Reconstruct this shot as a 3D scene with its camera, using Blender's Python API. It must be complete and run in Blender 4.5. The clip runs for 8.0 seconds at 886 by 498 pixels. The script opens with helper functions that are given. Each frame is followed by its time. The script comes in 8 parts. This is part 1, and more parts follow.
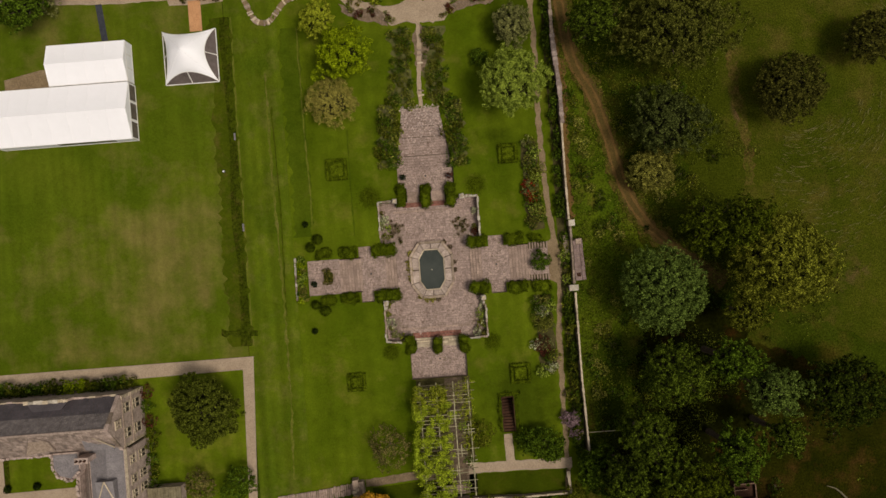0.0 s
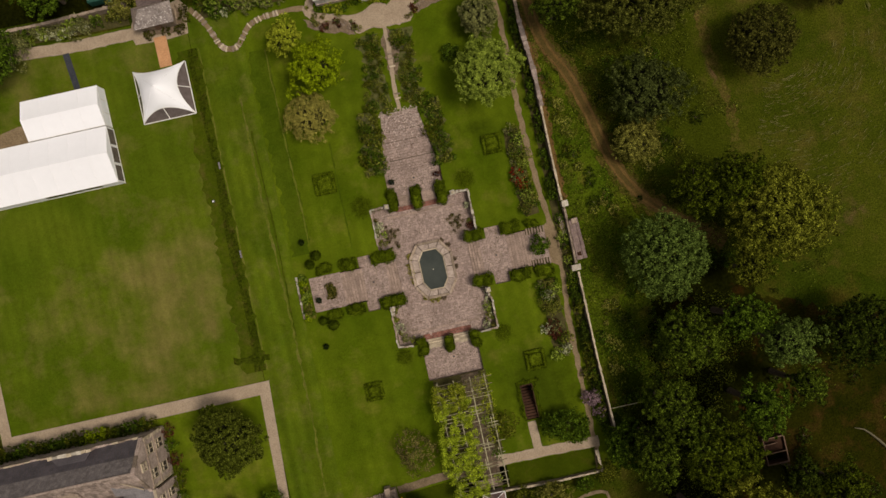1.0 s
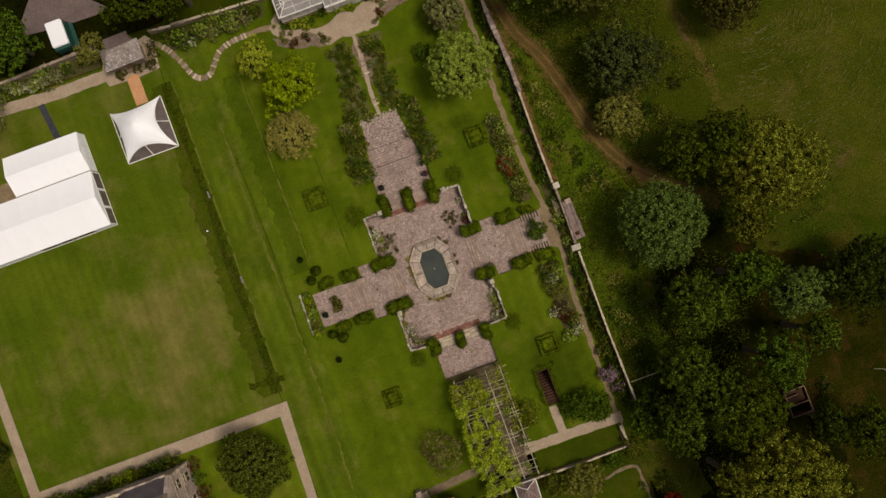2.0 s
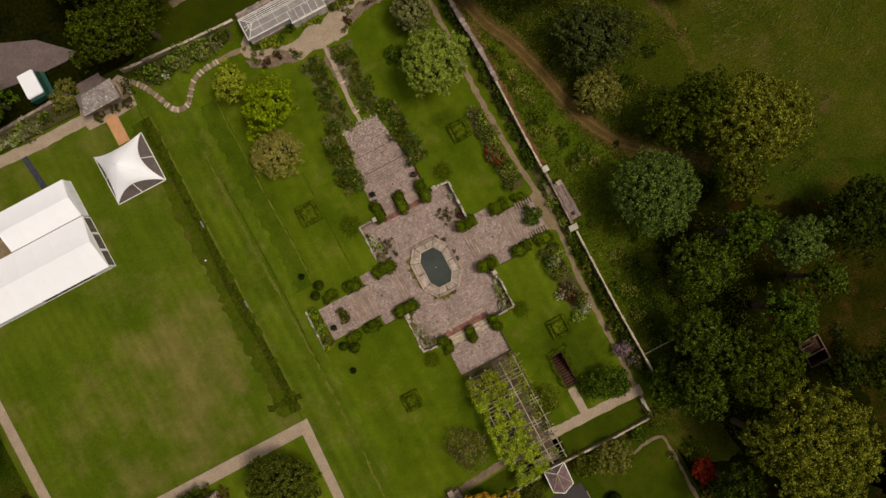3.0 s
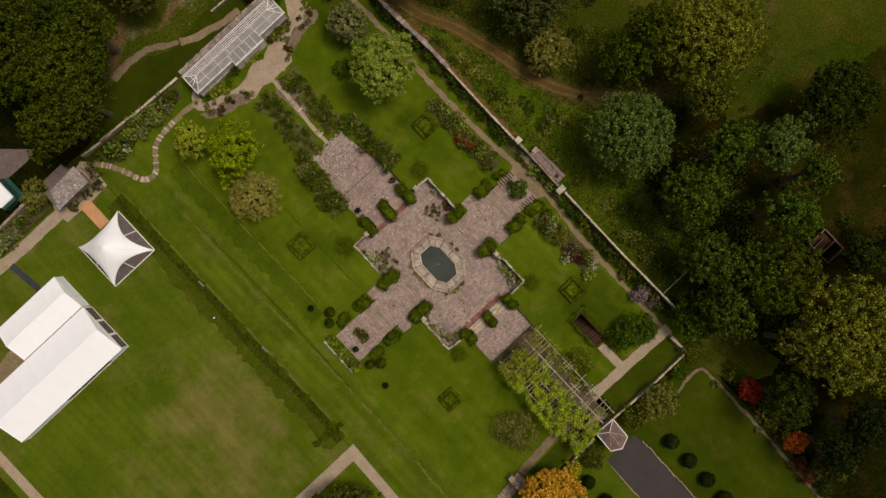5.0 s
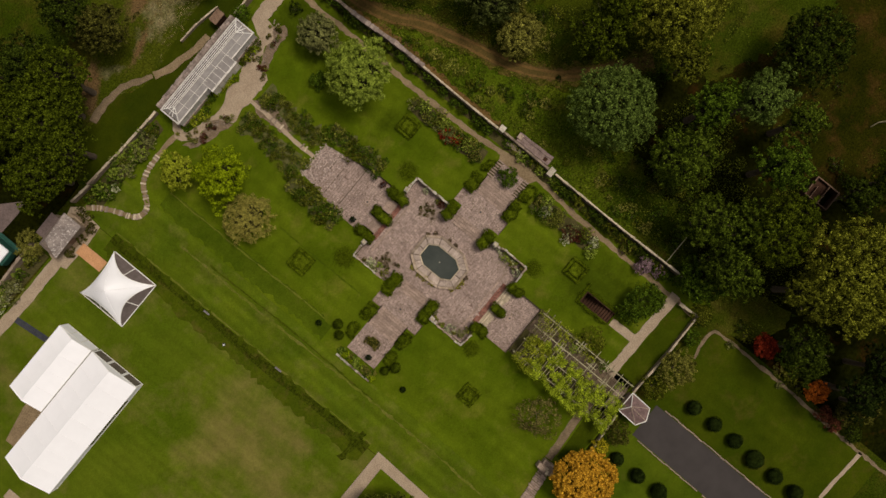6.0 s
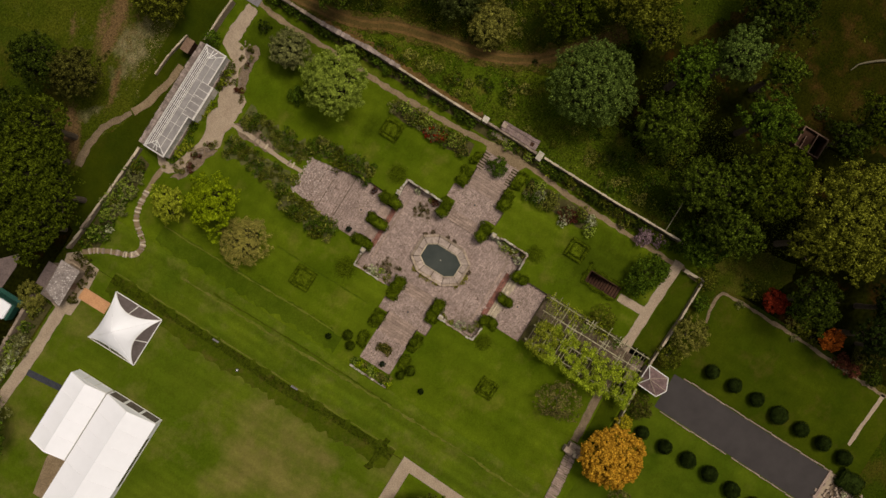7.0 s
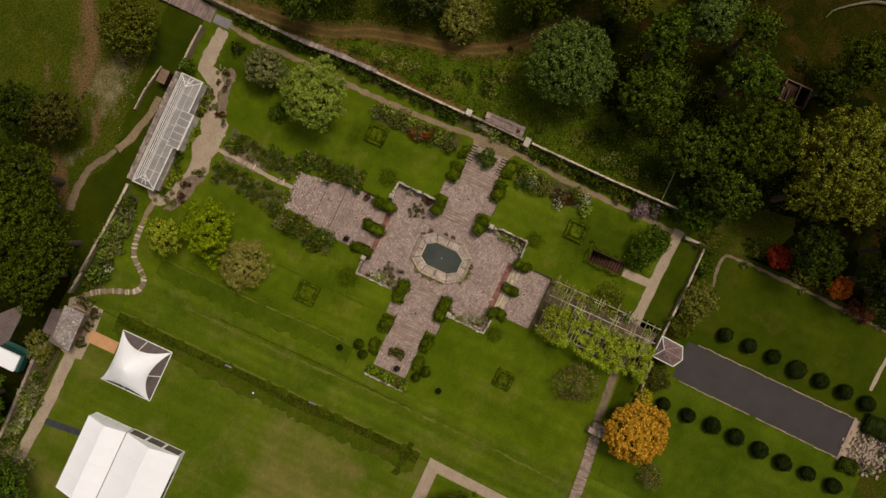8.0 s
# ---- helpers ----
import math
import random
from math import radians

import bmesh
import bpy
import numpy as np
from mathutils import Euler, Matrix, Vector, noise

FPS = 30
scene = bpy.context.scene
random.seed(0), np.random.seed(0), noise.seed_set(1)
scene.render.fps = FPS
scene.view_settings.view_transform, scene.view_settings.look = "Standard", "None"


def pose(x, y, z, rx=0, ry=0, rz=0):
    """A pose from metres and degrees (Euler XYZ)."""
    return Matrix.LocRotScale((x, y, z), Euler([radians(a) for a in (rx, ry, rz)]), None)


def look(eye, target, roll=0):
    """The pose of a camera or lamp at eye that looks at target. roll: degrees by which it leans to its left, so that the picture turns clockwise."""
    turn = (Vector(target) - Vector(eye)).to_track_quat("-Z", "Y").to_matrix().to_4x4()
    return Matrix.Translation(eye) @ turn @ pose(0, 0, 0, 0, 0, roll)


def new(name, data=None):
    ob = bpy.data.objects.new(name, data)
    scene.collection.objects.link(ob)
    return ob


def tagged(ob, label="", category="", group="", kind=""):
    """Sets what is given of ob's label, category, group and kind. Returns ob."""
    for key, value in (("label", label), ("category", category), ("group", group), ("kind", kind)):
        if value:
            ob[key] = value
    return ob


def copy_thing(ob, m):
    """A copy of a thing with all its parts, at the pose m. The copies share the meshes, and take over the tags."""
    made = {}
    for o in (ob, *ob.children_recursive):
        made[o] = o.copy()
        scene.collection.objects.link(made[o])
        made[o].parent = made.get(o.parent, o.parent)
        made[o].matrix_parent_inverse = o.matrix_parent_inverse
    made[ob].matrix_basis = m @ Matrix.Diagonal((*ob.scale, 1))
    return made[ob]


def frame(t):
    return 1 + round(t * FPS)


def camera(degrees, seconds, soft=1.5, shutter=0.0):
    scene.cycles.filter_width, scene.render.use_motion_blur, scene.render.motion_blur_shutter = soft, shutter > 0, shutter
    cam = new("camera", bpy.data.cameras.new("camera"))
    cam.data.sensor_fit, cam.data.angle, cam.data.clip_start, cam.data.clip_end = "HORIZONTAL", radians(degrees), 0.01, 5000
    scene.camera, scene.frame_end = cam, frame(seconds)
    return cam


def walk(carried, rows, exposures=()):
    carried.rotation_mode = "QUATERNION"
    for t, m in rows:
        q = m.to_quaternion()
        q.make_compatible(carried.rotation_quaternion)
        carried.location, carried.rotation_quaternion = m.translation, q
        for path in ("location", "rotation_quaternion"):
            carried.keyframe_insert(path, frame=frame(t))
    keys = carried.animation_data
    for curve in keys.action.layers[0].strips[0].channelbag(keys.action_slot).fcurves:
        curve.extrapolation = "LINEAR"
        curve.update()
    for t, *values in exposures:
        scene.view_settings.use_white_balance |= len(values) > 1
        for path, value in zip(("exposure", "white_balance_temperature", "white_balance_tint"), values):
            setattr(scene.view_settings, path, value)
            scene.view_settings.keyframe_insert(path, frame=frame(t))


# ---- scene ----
# The camera hangs about a hundred metres over a walled garden and turns on its axis.
cam = camera(70.0, 8.0, soft=1.5)
walk(cam, [
        (0, pose(2.0, 3.07, 100.21, 0, 0, -4.42)),
        (0.5, pose(2.12, 2.93, 100.22, 0, 0, -8.51)),
        (1, pose(2.21, 2.77, 100.22, 0, 0, -12.5)),
        (1.5, pose(2.29, 2.59, 100.21, 0, 0, -16.42)),
        (2, pose(2.33, 2.41, 100.2, 0, 0, -20.28)),
        (2.5, pose(2.35, 2.22, 100.18, 0, 0, -24.11)),
        (3, pose(2.35, 2.02, 100.16, 0, 0, -27.91)),
        (3.5, pose(2.34, 1.82, 100.13, 0, 0, -31.7)),
        (4, pose(2.3, 1.62, 100.09, 0, 0, -35.48)),
        (4.5, pose(2.25, 1.42, 100.05, 0, 0, -39.26)),
        (5, pose(2.17, 1.24, 100.01, 0, 0, -43.03)),
        (5.5, pose(2.08, 1.05, 99.95, 0, 0, -46.8)),
        (6, pose(1.97, 0.88, 99.89, 0, 0, -50.55)),
        (6.5, pose(1.85, 0.73, 99.83, 0, 0, -54.28)),
        (7, pose(1.72, 0.59, 99.76, 0, 0, -57.98)),
        (7.5, pose(1.57, 0.48, 99.68, 0, 0, -61.61)),
        (8, pose(1.41, 0.38, 99.6, 0, 0, -65.18))], [(0, 0.0, 6880, 10), (8, 0.0, 6880, 10)])

# ---- sky and sun: a bright overcast day ----
world = bpy.data.worlds.new("world")
scene.world = world
world.use_nodes = True
wn, wl = world.node_tree.nodes, world.node_tree.links
sky = wn.new("ShaderNodeTexSky")
sky.sky_type, sky.sun_disc = "NISHITA", False
sky.sun_elevation, sky.sun_rotation = radians(66), radians(112)
sky.air_density, sky.dust_density, sky.ozone_density = 1.0, 3.0, 1.0
wn["Background"].inputs["Strength"].default_value = 0.082
grey = wn.new("ShaderNodeHueSaturation")
grey.inputs["Saturation"].default_value = 0.10
wl.new(sky.outputs[0], grey.inputs["Color"])
wl.new(grey.outputs[0], wn["Background"].inputs["Color"])
sun_data = bpy.data.lights.new("sun", "SUN")
sun_data.energy, sun_data.angle, sun_data.color = 2.32, radians(18), (1.0, 0.94, 0.84)
sun = new("sun", sun_data)
sun.matrix_world = look((38, -16, 91), (0, 0, 0))


# ---- materials ----
def nodes_of(name):
    m = bpy.data.materials.new(name)
    m.use_nodes = True
    t = m.node_tree
    return m, t.nodes, t.links, t.nodes["Principled BSDF"]


def ramp(n, l, value, stops):
    r = n.new("ShaderNodeValToRGB")
    e = r.color_ramp.elements
    while len(e) < len(stops):
        e.new(0.5)
    for k, (p, c) in zip(e, stops):
        k.position, k.color = p, (*c, 1)
    l.new(value, r.inputs[0])
    return r.outputs[0]


def noise_tex(n, l, scale, detail=4.0, rough=0.6, distort=0.0):
    g = n.new("ShaderNodeNewGeometry")
    x = n.new("ShaderNodeTexNoise")
    x.inputs["Scale"].default_value, x.inputs["Detail"].default_value = scale, detail
    x.inputs["Roughness"].default_value, x.inputs["Distortion"].default_value = rough, distort
    l.new(g.outputs["Position"], x.inputs["Vector"])
    return x.outputs["Fac"]


def mixed(n, l, a, b, fac, mode="MIX"):
    x = n.new("ShaderNodeMix")
    x.data_type, x.blend_type = "RGBA", mode
    for socket, v in ((x.inputs["Factor"], fac), (x.inputs["A"], a), (x.inputs["B"], b)):
        if isinstance(v, (int, float)):
            socket.default_value = v
        elif isinstance(v, tuple):
            socket.default_value = (*v, 1)
        else:
            l.new(v, socket)
    return x.outputs["Result"]


def varied(n, l, colour, value, low, high):
    h = n.new("ShaderNodeHueSaturation")
    r = n.new("ShaderNodeMapRange")
    r.inputs["To Min"].default_value, r.inputs["To Max"].default_value = low, high
    l.new(value, r.inputs["Value"])
    l.new(r.outputs[0], h.inputs["Value"])
    l.new(colour, h.inputs["Color"])
    return h.outputs[0]


def bumped(n, l, p, height, strength, distance):
    b = n.new("ShaderNodeBump")
    b.inputs["Strength"].default_value, b.inputs["Distance"].default_value = strength, distance
    l.new(height, b.inputs["Height"])
    l.new(b.outputs[0], p.inputs["Normal"])


def surface(name, c1, c2, scale=1.0, rough=0.85, bump=0.4, fine=9.0, island=0.0, piece=0.0, spots=None, metal=0.0):
    """A mottled surface: broad stains, fine grain, and a value of its own for each loose piece."""
    m, n, l, p = nodes_of(name)
    col = ramp(n, l, noise_tex(n, l, scale, 5), [(0.3, c1), (0.7, c2)])
    grain = noise_tex(n, l, scale * fine, 6, 0.7)
    col = varied(n, l, col, ramp(n, l, grain, [(0.36, (0, 0, 0)), (0.64, (1, 1, 1))]), 0.74, 1.28)
    if island:
        g = n.new("ShaderNodeNewGeometry")
        col = varied(n, l, col, g.outputs["Random Per Island"], 1 - island, 1 + island)
    if piece:
        o = n.new("ShaderNodeObjectInfo")
        col = varied(n, l, col, o.outputs["Random"], 1 - piece, 1 + piece)
    if spots:
        k = ramp(n, l, noise_tex(n, l, scale * 4, 5, 0.75), [(0.56, (0, 0, 0)), (0.66, (1, 1, 1))])
        col = mixed(n, l, col, spots, k)
    l.new(col, p.inputs["Base Color"])
    p.inputs["Roughness"].default_value, p.inputs["Metallic"].default_value = rough, metal
    p.inputs["Specular IOR Level"].default_value = 0.5 if rough < 0.7 else 0.15
    bumped(n, l, p, grain, bump, 0.03)
    return m


def ellipse(n, l, x, y, rx, ry, turn=0.0):
    """A soft oval on the ground: 1 in its middle, 0 at its rim."""
    g = n.new("ShaderNodeNewGeometry")
    mp = n.new("ShaderNodeMapping")
    mp.vector_type = "TEXTURE"
    mp.inputs["Location"].default_value, mp.inputs["Scale"].default_value = (x, y, 0), (rx, ry, 1000)
    mp.inputs["Rotation"].default_value = (0, 0, radians(turn))
    l.new(g.outputs["Position"], mp.inputs["Vector"])
    gr = n.new("ShaderNodeTexGradient")
    gr.gradient_type = "QUADRATIC_SPHERE"
    l.new(mp.outputs[0], gr.inputs["Vector"])
    return gr.outputs["Fac"]


def plus(n, l, a, b, k):
    x = n.new("ShaderNodeMath")
    x.operation = "MULTIPLY_ADD"
    l.new(a, x.inputs[0])
    x.inputs[1].default_value = k
    l.new(b, x.inputs[2])
    return x.outputs[0]


def grass(name, dark, light, dry, dry_at=0.62, stripe=0.0, scale=0.12, coarse=3.0, bump=0.6, stripe_width=0.9, parched=(), bare=(), earth=(0.10, 0.06, 0.022), dark_ovals=(), weeds=(0.02, 0.028, 0.002)):
    """Turf: broad patches, dry and bare patches, tufts, and broken mowing stripes along y where wanted."""
    m, n, l, p = nodes_of(name)
    col = ramp(n, l, noise_tex(n, l, scale, 6, 0.6), [(0.32, dark), (0.68, light)])
    value = noise_tex(n, l, scale * 1.7, 6, 0.66, 0.0)
    for x, y, rx, ry, much in parched:
        value = plus(n, l, ellipse(n, l, x, y, rx, ry), value, much)
    d = ramp(n, l, value, [(dry_at - 0.06, (0, 0, 0)), (dry_at + 0.22, (1, 1, 1))])
    col = mixed(n, l, col, dry, d)
    if bare:
        value = noise_tex(n, l, scale * 6, 6, 0.7)
        for x, y, rx, ry, a, much in bare:
            value = plus(n, l, ellipse(n, l, x, y, rx, ry, a), value, much)
        col = mixed(n, l, col, earth, ramp(n, l, value, [(0.62, (0, 0, 0)), (0.95, (1, 1, 1))]))
    # Soft ovals blend towards the colour in weeds, a darker green.
    if dark_ovals:
        value = noise_tex(n, l, scale * 3, 6, 0.7)
        for x, y, rx, ry, a, much in dark_ovals:
            value = plus(n, l, ellipse(n, l, x, y, rx, ry, a), value, much)
        col = mixed(n, l, col, weeds, ramp(n, l, value, [(0.55, (0, 0, 0)), (0.90, (1, 1, 1))]))
    col = varied(n, l, col, noise_tex(n, l, scale * 5, 5, 0.65), 0.72, 1.28)
    tuft = noise_tex(n, l, coarse, 6, 0.72)
    if bump < 1:
        col = varied(n, l, col, tuft, 0.62, 1.38)
    else:
        col = varied(n, l, col, ramp(n, l, tuft, [(0.36, (0, 0, 0)), (0.64, (1, 1, 1))]), 0.5, 1.5)
    if stripe:
        g = n.new("ShaderNodeNewGeometry")
        for k, (width, bent, amount) in enumerate(((stripe_width, 1.2, stripe), (stripe_width * 0.37, 2.5, stripe * 1.1))):
            w = n.new("ShaderNodeTexWave")
            w.inputs["Scale"].default_value, w.inputs["Distortion"].default_value = width / 6.283, bent
            w.inputs["Detail"].default_value, w.inputs["Detail Scale"].default_value = 3.0, 0.25
            l.new(g.outputs["Position"], w.inputs["Vector"])
            broken = n.new("ShaderNodeMath")
            broken.operation = "MULTIPLY"
            l.new(w.outputs["Fac"], broken.inputs[0])
            l.new(ramp(n, l, noise_tex(n, l, 0.09 + 0.05 * k, 3, 0.6), [(0.38, (0.1, 0.1, 0.1)), (0.62, (1, 1, 1))]), broken.inputs[1])
            col = varied(n, l, col, broken.outputs[0], 1 - amount, 1 + amount)
    l.new(col, p.inputs["Base Color"])
    p.inputs["Roughness"].default_value = 1.0
    p.inputs["Specular IOR Level"].default_value = 0.0
    bumped(n, l, p, tuft, bump, 0.12)
    return m


def foliage(name, dark, light, thin=0.08, patch=0.58):
    """Leaves: each leaf has its own tone, and lets some light through. Random lighter and darker patches imitate crown
    highlights and gaps.
    """
    m, n, l, p = nodes_of(name)
    g = n.new("ShaderNodeNewGeometry")
    col = ramp(n, l, g.outputs["Random Per Island"], [(0.0, tuple(0.5 * v for v in dark)), (0.6, tuple(0.5 * (a + b) for a, b in zip(dark, light))), (1.0, tuple(1.4 * v for v in light))])
    col = varied(n, l, col, ramp(n, l, noise_tex(n, l, 1.0, 5, 0.7), [(0.34, (0, 0, 0)), (0.66, (1, 1, 1))]), 1 - patch, 1 + patch)
    l.new(col, p.inputs["Base Color"])
    p.inputs["Roughness"].default_value = 0.75
    p.inputs["Specular IOR Level"].default_value = 0.0
    tr = n.new("ShaderNodeBsdfTranslucent")
    l.new(col, tr.inputs["Color"])
    mx = n.new("ShaderNodeMixShader")
    mx.inputs[0].default_value = thin
    l.new(p.outputs[0], mx.inputs[1])
    l.new(tr.outputs[0], mx.inputs[2])
    l.new(mx.outputs[0], n["Material Output"].inputs["Surface"])
    return m


def water(name, c1, c2, rough):
    m, n, l, p = nodes_of(name)
    l.new(ramp(n, l, noise_tex(n, l, 0.35, 3), [(0.3, c1), (0.7, c2)]), p.inputs["Base Color"])
    p.inputs["Roughness"].default_value, p.inputs["IOR"].default_value = rough, 1.33
    bumped(n, l, p, noise_tex(n, l, 5.0, 2), 0.05, 0.02)
    return m


def fabric(name, colour):
    """White tent cloth with faint dirt and a soft weave."""
    m, n, l, p = nodes_of(name)
    c = tuple(v * 0.975 for v in colour)
    l.new(ramp(n, l, noise_tex(n, l, 0.9, 5), [(0.3, c), (0.65, colour)]), p.inputs["Base Color"])
    p.inputs["Roughness"].default_value = 0.55
    bumped(n, l, p, noise_tex(n, l, 1.6, 3), 0.25, 0.05)
    return m


def glass_dark(name, colour, rough=0.12):
    m, n, l, p = nodes_of(name)
    l.new(ramp(n, l, noise_tex(n, l, 1.2, 3), [(0.3, colour), (0.7, tuple(v * 1.5 for v in colour))]), p.inputs["Base Color"])
    p.inputs["Roughness"].default_value = rough
    return m


M_MEADOW = grass("meadow_grass", (0.018, 0.030, 0.001), (0.035, 0.046, 0.004), (0.065, 0.044, 0.008), 0.54, scale=0.09, coarse=3.6, bump=1.0)
M_WEEDY = grass("weedy_meadow_grass", (0.036, 0.060, 0.003), (0.074, 0.094, 0.006), (0.118, 0.082, 0.018), 0.60, scale=0.16, coarse=3.4, bump=1.0, dark_ovals=((26.5, -22.0, 6.0, 13.0, 0, 1.0),), weeds=(0.020, 0.030, 0.002), bare=((34.6, 3.5, 4.5, 3.0, 0, 0.35), (23.4, -26.0, 1.5, 5.0, 0, 0.35)), earth=(0.085, 0.042, 0.014))
# The low light among the trees is mixed into this grass colour.
M_CLEARING = grass("dimmed_clearing_grass", (0.010, 0.012, 0.001), (0.022, 0.021, 0.002), (0.049, 0.025, 0.007), 0.54, scale=0.16, coarse=3.4, bump=1.0)
M_VERGE = grass("track_verge_grass", (0.040, 0.046, 0.004), (0.066, 0.060, 0.010), (0.095, 0.060, 0.018), 0.48, scale=0.35, coarse=3.4, bump=1.0)
M_HAY = grass("hay_meadow_grass", (0.031, 0.041, 0.003), (0.052, 0.057, 0.005), (0.081, 0.063, 0.013), 0.55, scale=0.12, coarse=4.2, bump=1.0,
              bare=((50.0, 21.5, 1.6, 6.0, 8, 0.75), (49.76, 26.4, 0.7, 5.0, 4, 0.45), (66.5, -6.0, 9.0, 4.0, 20, 0.30)), earth=(0.098, 0.062, 0.024),
              dark_ovals=((43.5, 40.0, 9.0, 16.0, 0, 2.6), (42.5, 24.0, 8.5, 13.0, 0, 2.6), (43.0, 10.0, 10.0, 12.0, 0, 2.6), (50.0, -5.0, 12.0, 12.0, 0, 2.6), (62.0, -22.0, 24.0, 8.0, 6, 2.6)), weeds=(0.034, 0.042, 0.003))
M_WISP = grass("dry_wisp", (0.075, 0.075, 0.015), (0.111, 0.102, 0.031), (0.149, 0.125, 0.053), 0.5, scale=0.5, coarse=2.5)
# The lawn's weeds colour is darker turf; its north-east ovals stand for tree shade.
M_LAWN = grass("mown_lawn", (0.051, 0.078, 0.003), (0.090, 0.118, 0.006), (0.139, 0.128, 0.020), 0.60, stripe=0.07, scale=0.10,
               dark_ovals=((15.5, 41.0, 8.0, 9.0, 0, 1.1), (14.5, 32.0, 9.0, 9.0, 0, 0.6), (12.0, 20.0, 8.0, 6.0, 0, 0.4), (-7.0, 24.0, 3.0, 8.0, 0, 0.4), (12.5, -22.0, 9.0, 13.0, 0, 0.95)), weeds=(0.040, 0.057, 0.003))
# Copy of the mown lawn with the view's edge darkening mixed into its colour.
M_LAWN2 = grass("darkened_mown_lawn", (0.027, 0.041, 0.002), (0.045, 0.057, 0.003), (0.072, 0.058, 0.011), 0.60, stripe=0.05, scale=0.12)
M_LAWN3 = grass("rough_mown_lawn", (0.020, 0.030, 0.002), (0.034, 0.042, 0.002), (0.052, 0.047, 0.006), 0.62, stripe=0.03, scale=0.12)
M_FIELD = grass("worn_lawn", (0.053, 0.081, 0.004), (0.081, 0.104, 0.007), (0.134, 0.117, 0.028), 0.53, stripe=0.055, scale=0.085, stripe_width=1.3,
                parched=((-45.22, -2.90, 12, 14, 0.30), (-44.0, 9.0, 13, 9, 0.26), (-37.5, 3.0, 6, 14, 0.22), (-65.60, 17.63, 16, 14, -0.22), (-57.19, 17.73, 14, 10, -0.20), (-41.0, 26.0, 9, 9, -0.15), (-52.0, -9.5, 18, 3.5, 0.15), (-32.3, 21.0, 1.5, 13, 0.34), (-32.1, -1.0, 1.6, 9, 0.34), (-36.5, -1.5, 2.6, 5, 0.25)))
M_BANK = grass("bank_grass", (0.057, 0.086, 0.005), (0.092, 0.120, 0.007), (0.126, 0.122, 0.024), 0.57, stripe=0.10, scale=0.16, stripe_width=1.1)
M_DEEP = grass("deep_green_lawn", (0.037, 0.060, 0.003), (0.064, 0.086, 0.005), (0.087, 0.088, 0.012), 0.64, stripe=0.05, scale=0.14)
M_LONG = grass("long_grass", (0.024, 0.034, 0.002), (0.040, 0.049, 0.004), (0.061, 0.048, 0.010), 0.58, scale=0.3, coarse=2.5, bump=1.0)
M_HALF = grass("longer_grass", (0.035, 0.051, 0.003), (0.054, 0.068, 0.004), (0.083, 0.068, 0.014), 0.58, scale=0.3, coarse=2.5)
M_WORN = grass("worn_strip", (0.078, 0.098, 0.008), (0.118, 0.120, 0.020), (0.135, 0.118, 0.034), 0.56, scale=0.3)
M_NFIELD = grass("thin_field_grass", (0.032, 0.043, 0.003), (0.053, 0.058, 0.005), (0.162, 0.136, 0.066), 0.66, scale=0.22, coarse=3.4, bump=1.0,
                 parched=((5.12, 59.33, 5.5, 4.2, 0.35), (7.36, 57.23, 3.5, 4.0, 0.26), (2.05, 60.66, 4.5, 3.2, 0.33), (0.46, 58.16, 5.0, 3.0, 0.30), (2.85, 56.81, 4.0, 4.0, 0.21), (-3.03, 58.50, 3.5, 2.0, 0.29), (-10.25, 59.28, 3.0, 2.6, 0.30), (-8.13, 58.30, 3.0, 1.6, 0.26)),
                 bare=((6.16, 63.44, 8.8, 1.9, 14, 0.68), (1.16, 62.60, 5.0, 1.7, 14, 0.61), (11.95, 66.80, 8.8, 2.8, 24, 0.81), (3.09, 64.77, 8.8, 2.3, 20, 0.46), (-12.90, 61.19, 6.2, 3.5, 28, 1.01), (-15.12, 58.59, 6.2, 1.7, 35, 0.81), (-4.08, 58.02, 7.5, 1.3, 14, 0.61), (0.42, 68.43, 5.0, 1.7, 25, 0.41), (4.5, 60.5, 15.0, 7.0, 14, 0.26)), earth=(0.112, 0.068, 0.028))
M_GRAVEL = surface("pale_gravel", (0.267, 0.197, 0.138), (0.336, 0.257, 0.182), 0.6, 0.95, 0.5, 14)
M_DIRT = surface("trodden_earth", (0.155, 0.108, 0.060), (0.225, 0.160, 0.095), 0.5, 0.95, 0.6, 10)
M_BROWNPATH = surface("brown_path_earth", (0.115, 0.082, 0.048), (0.185, 0.132, 0.082), 0.9, 0.95, 0.6, 8)
M_TRACK = surface("red_brown_earth", (0.058, 0.041, 0.009), (0.095, 0.058, 0.016), 0.35, 0.95, 0.6, 10)
# Leaf litter taken almost to black: the trees' shade is in its colour.
M_WOODSHADE = grass("shade_dark_litter", (0.004, 0.005, 0.001), (0.011, 0.012, 0.001), (0.050, 0.016, 0.005), 0.62, scale=0.12, coarse=1.8, bump=1.0)
M_RUT = surface("rut_earth", (0.092, 0.052, 0.014), (0.135, 0.076, 0.024), 0.5, 0.95, 0.6, 10)
M_SOIL = surface("garden_soil", (0.038, 0.034, 0.009), (0.070, 0.058, 0.020), 0.8, 0.95, 0.8, 8)
M_ROSEBED = surface("reddish_soil", (0.060, 0.066, 0.014), (0.100, 0.092, 0.032), 1.2, 0.95, 0.8, 7, spots=(0.050, 0.066, 0.008))
M_ROCKBED = surface("stony_reddish_soil", (0.111, 0.078, 0.047), (0.208, 0.146, 0.104), 1.4, 0.95, 0.9, 6, spots=(0.05, 0.052, 0.016))
M_TARMAC = surface("pinkish_tarmac", (0.105, 0.076, 0.070), (0.145, 0.105, 0.095), 0.4, 0.9, 0.3, 12)
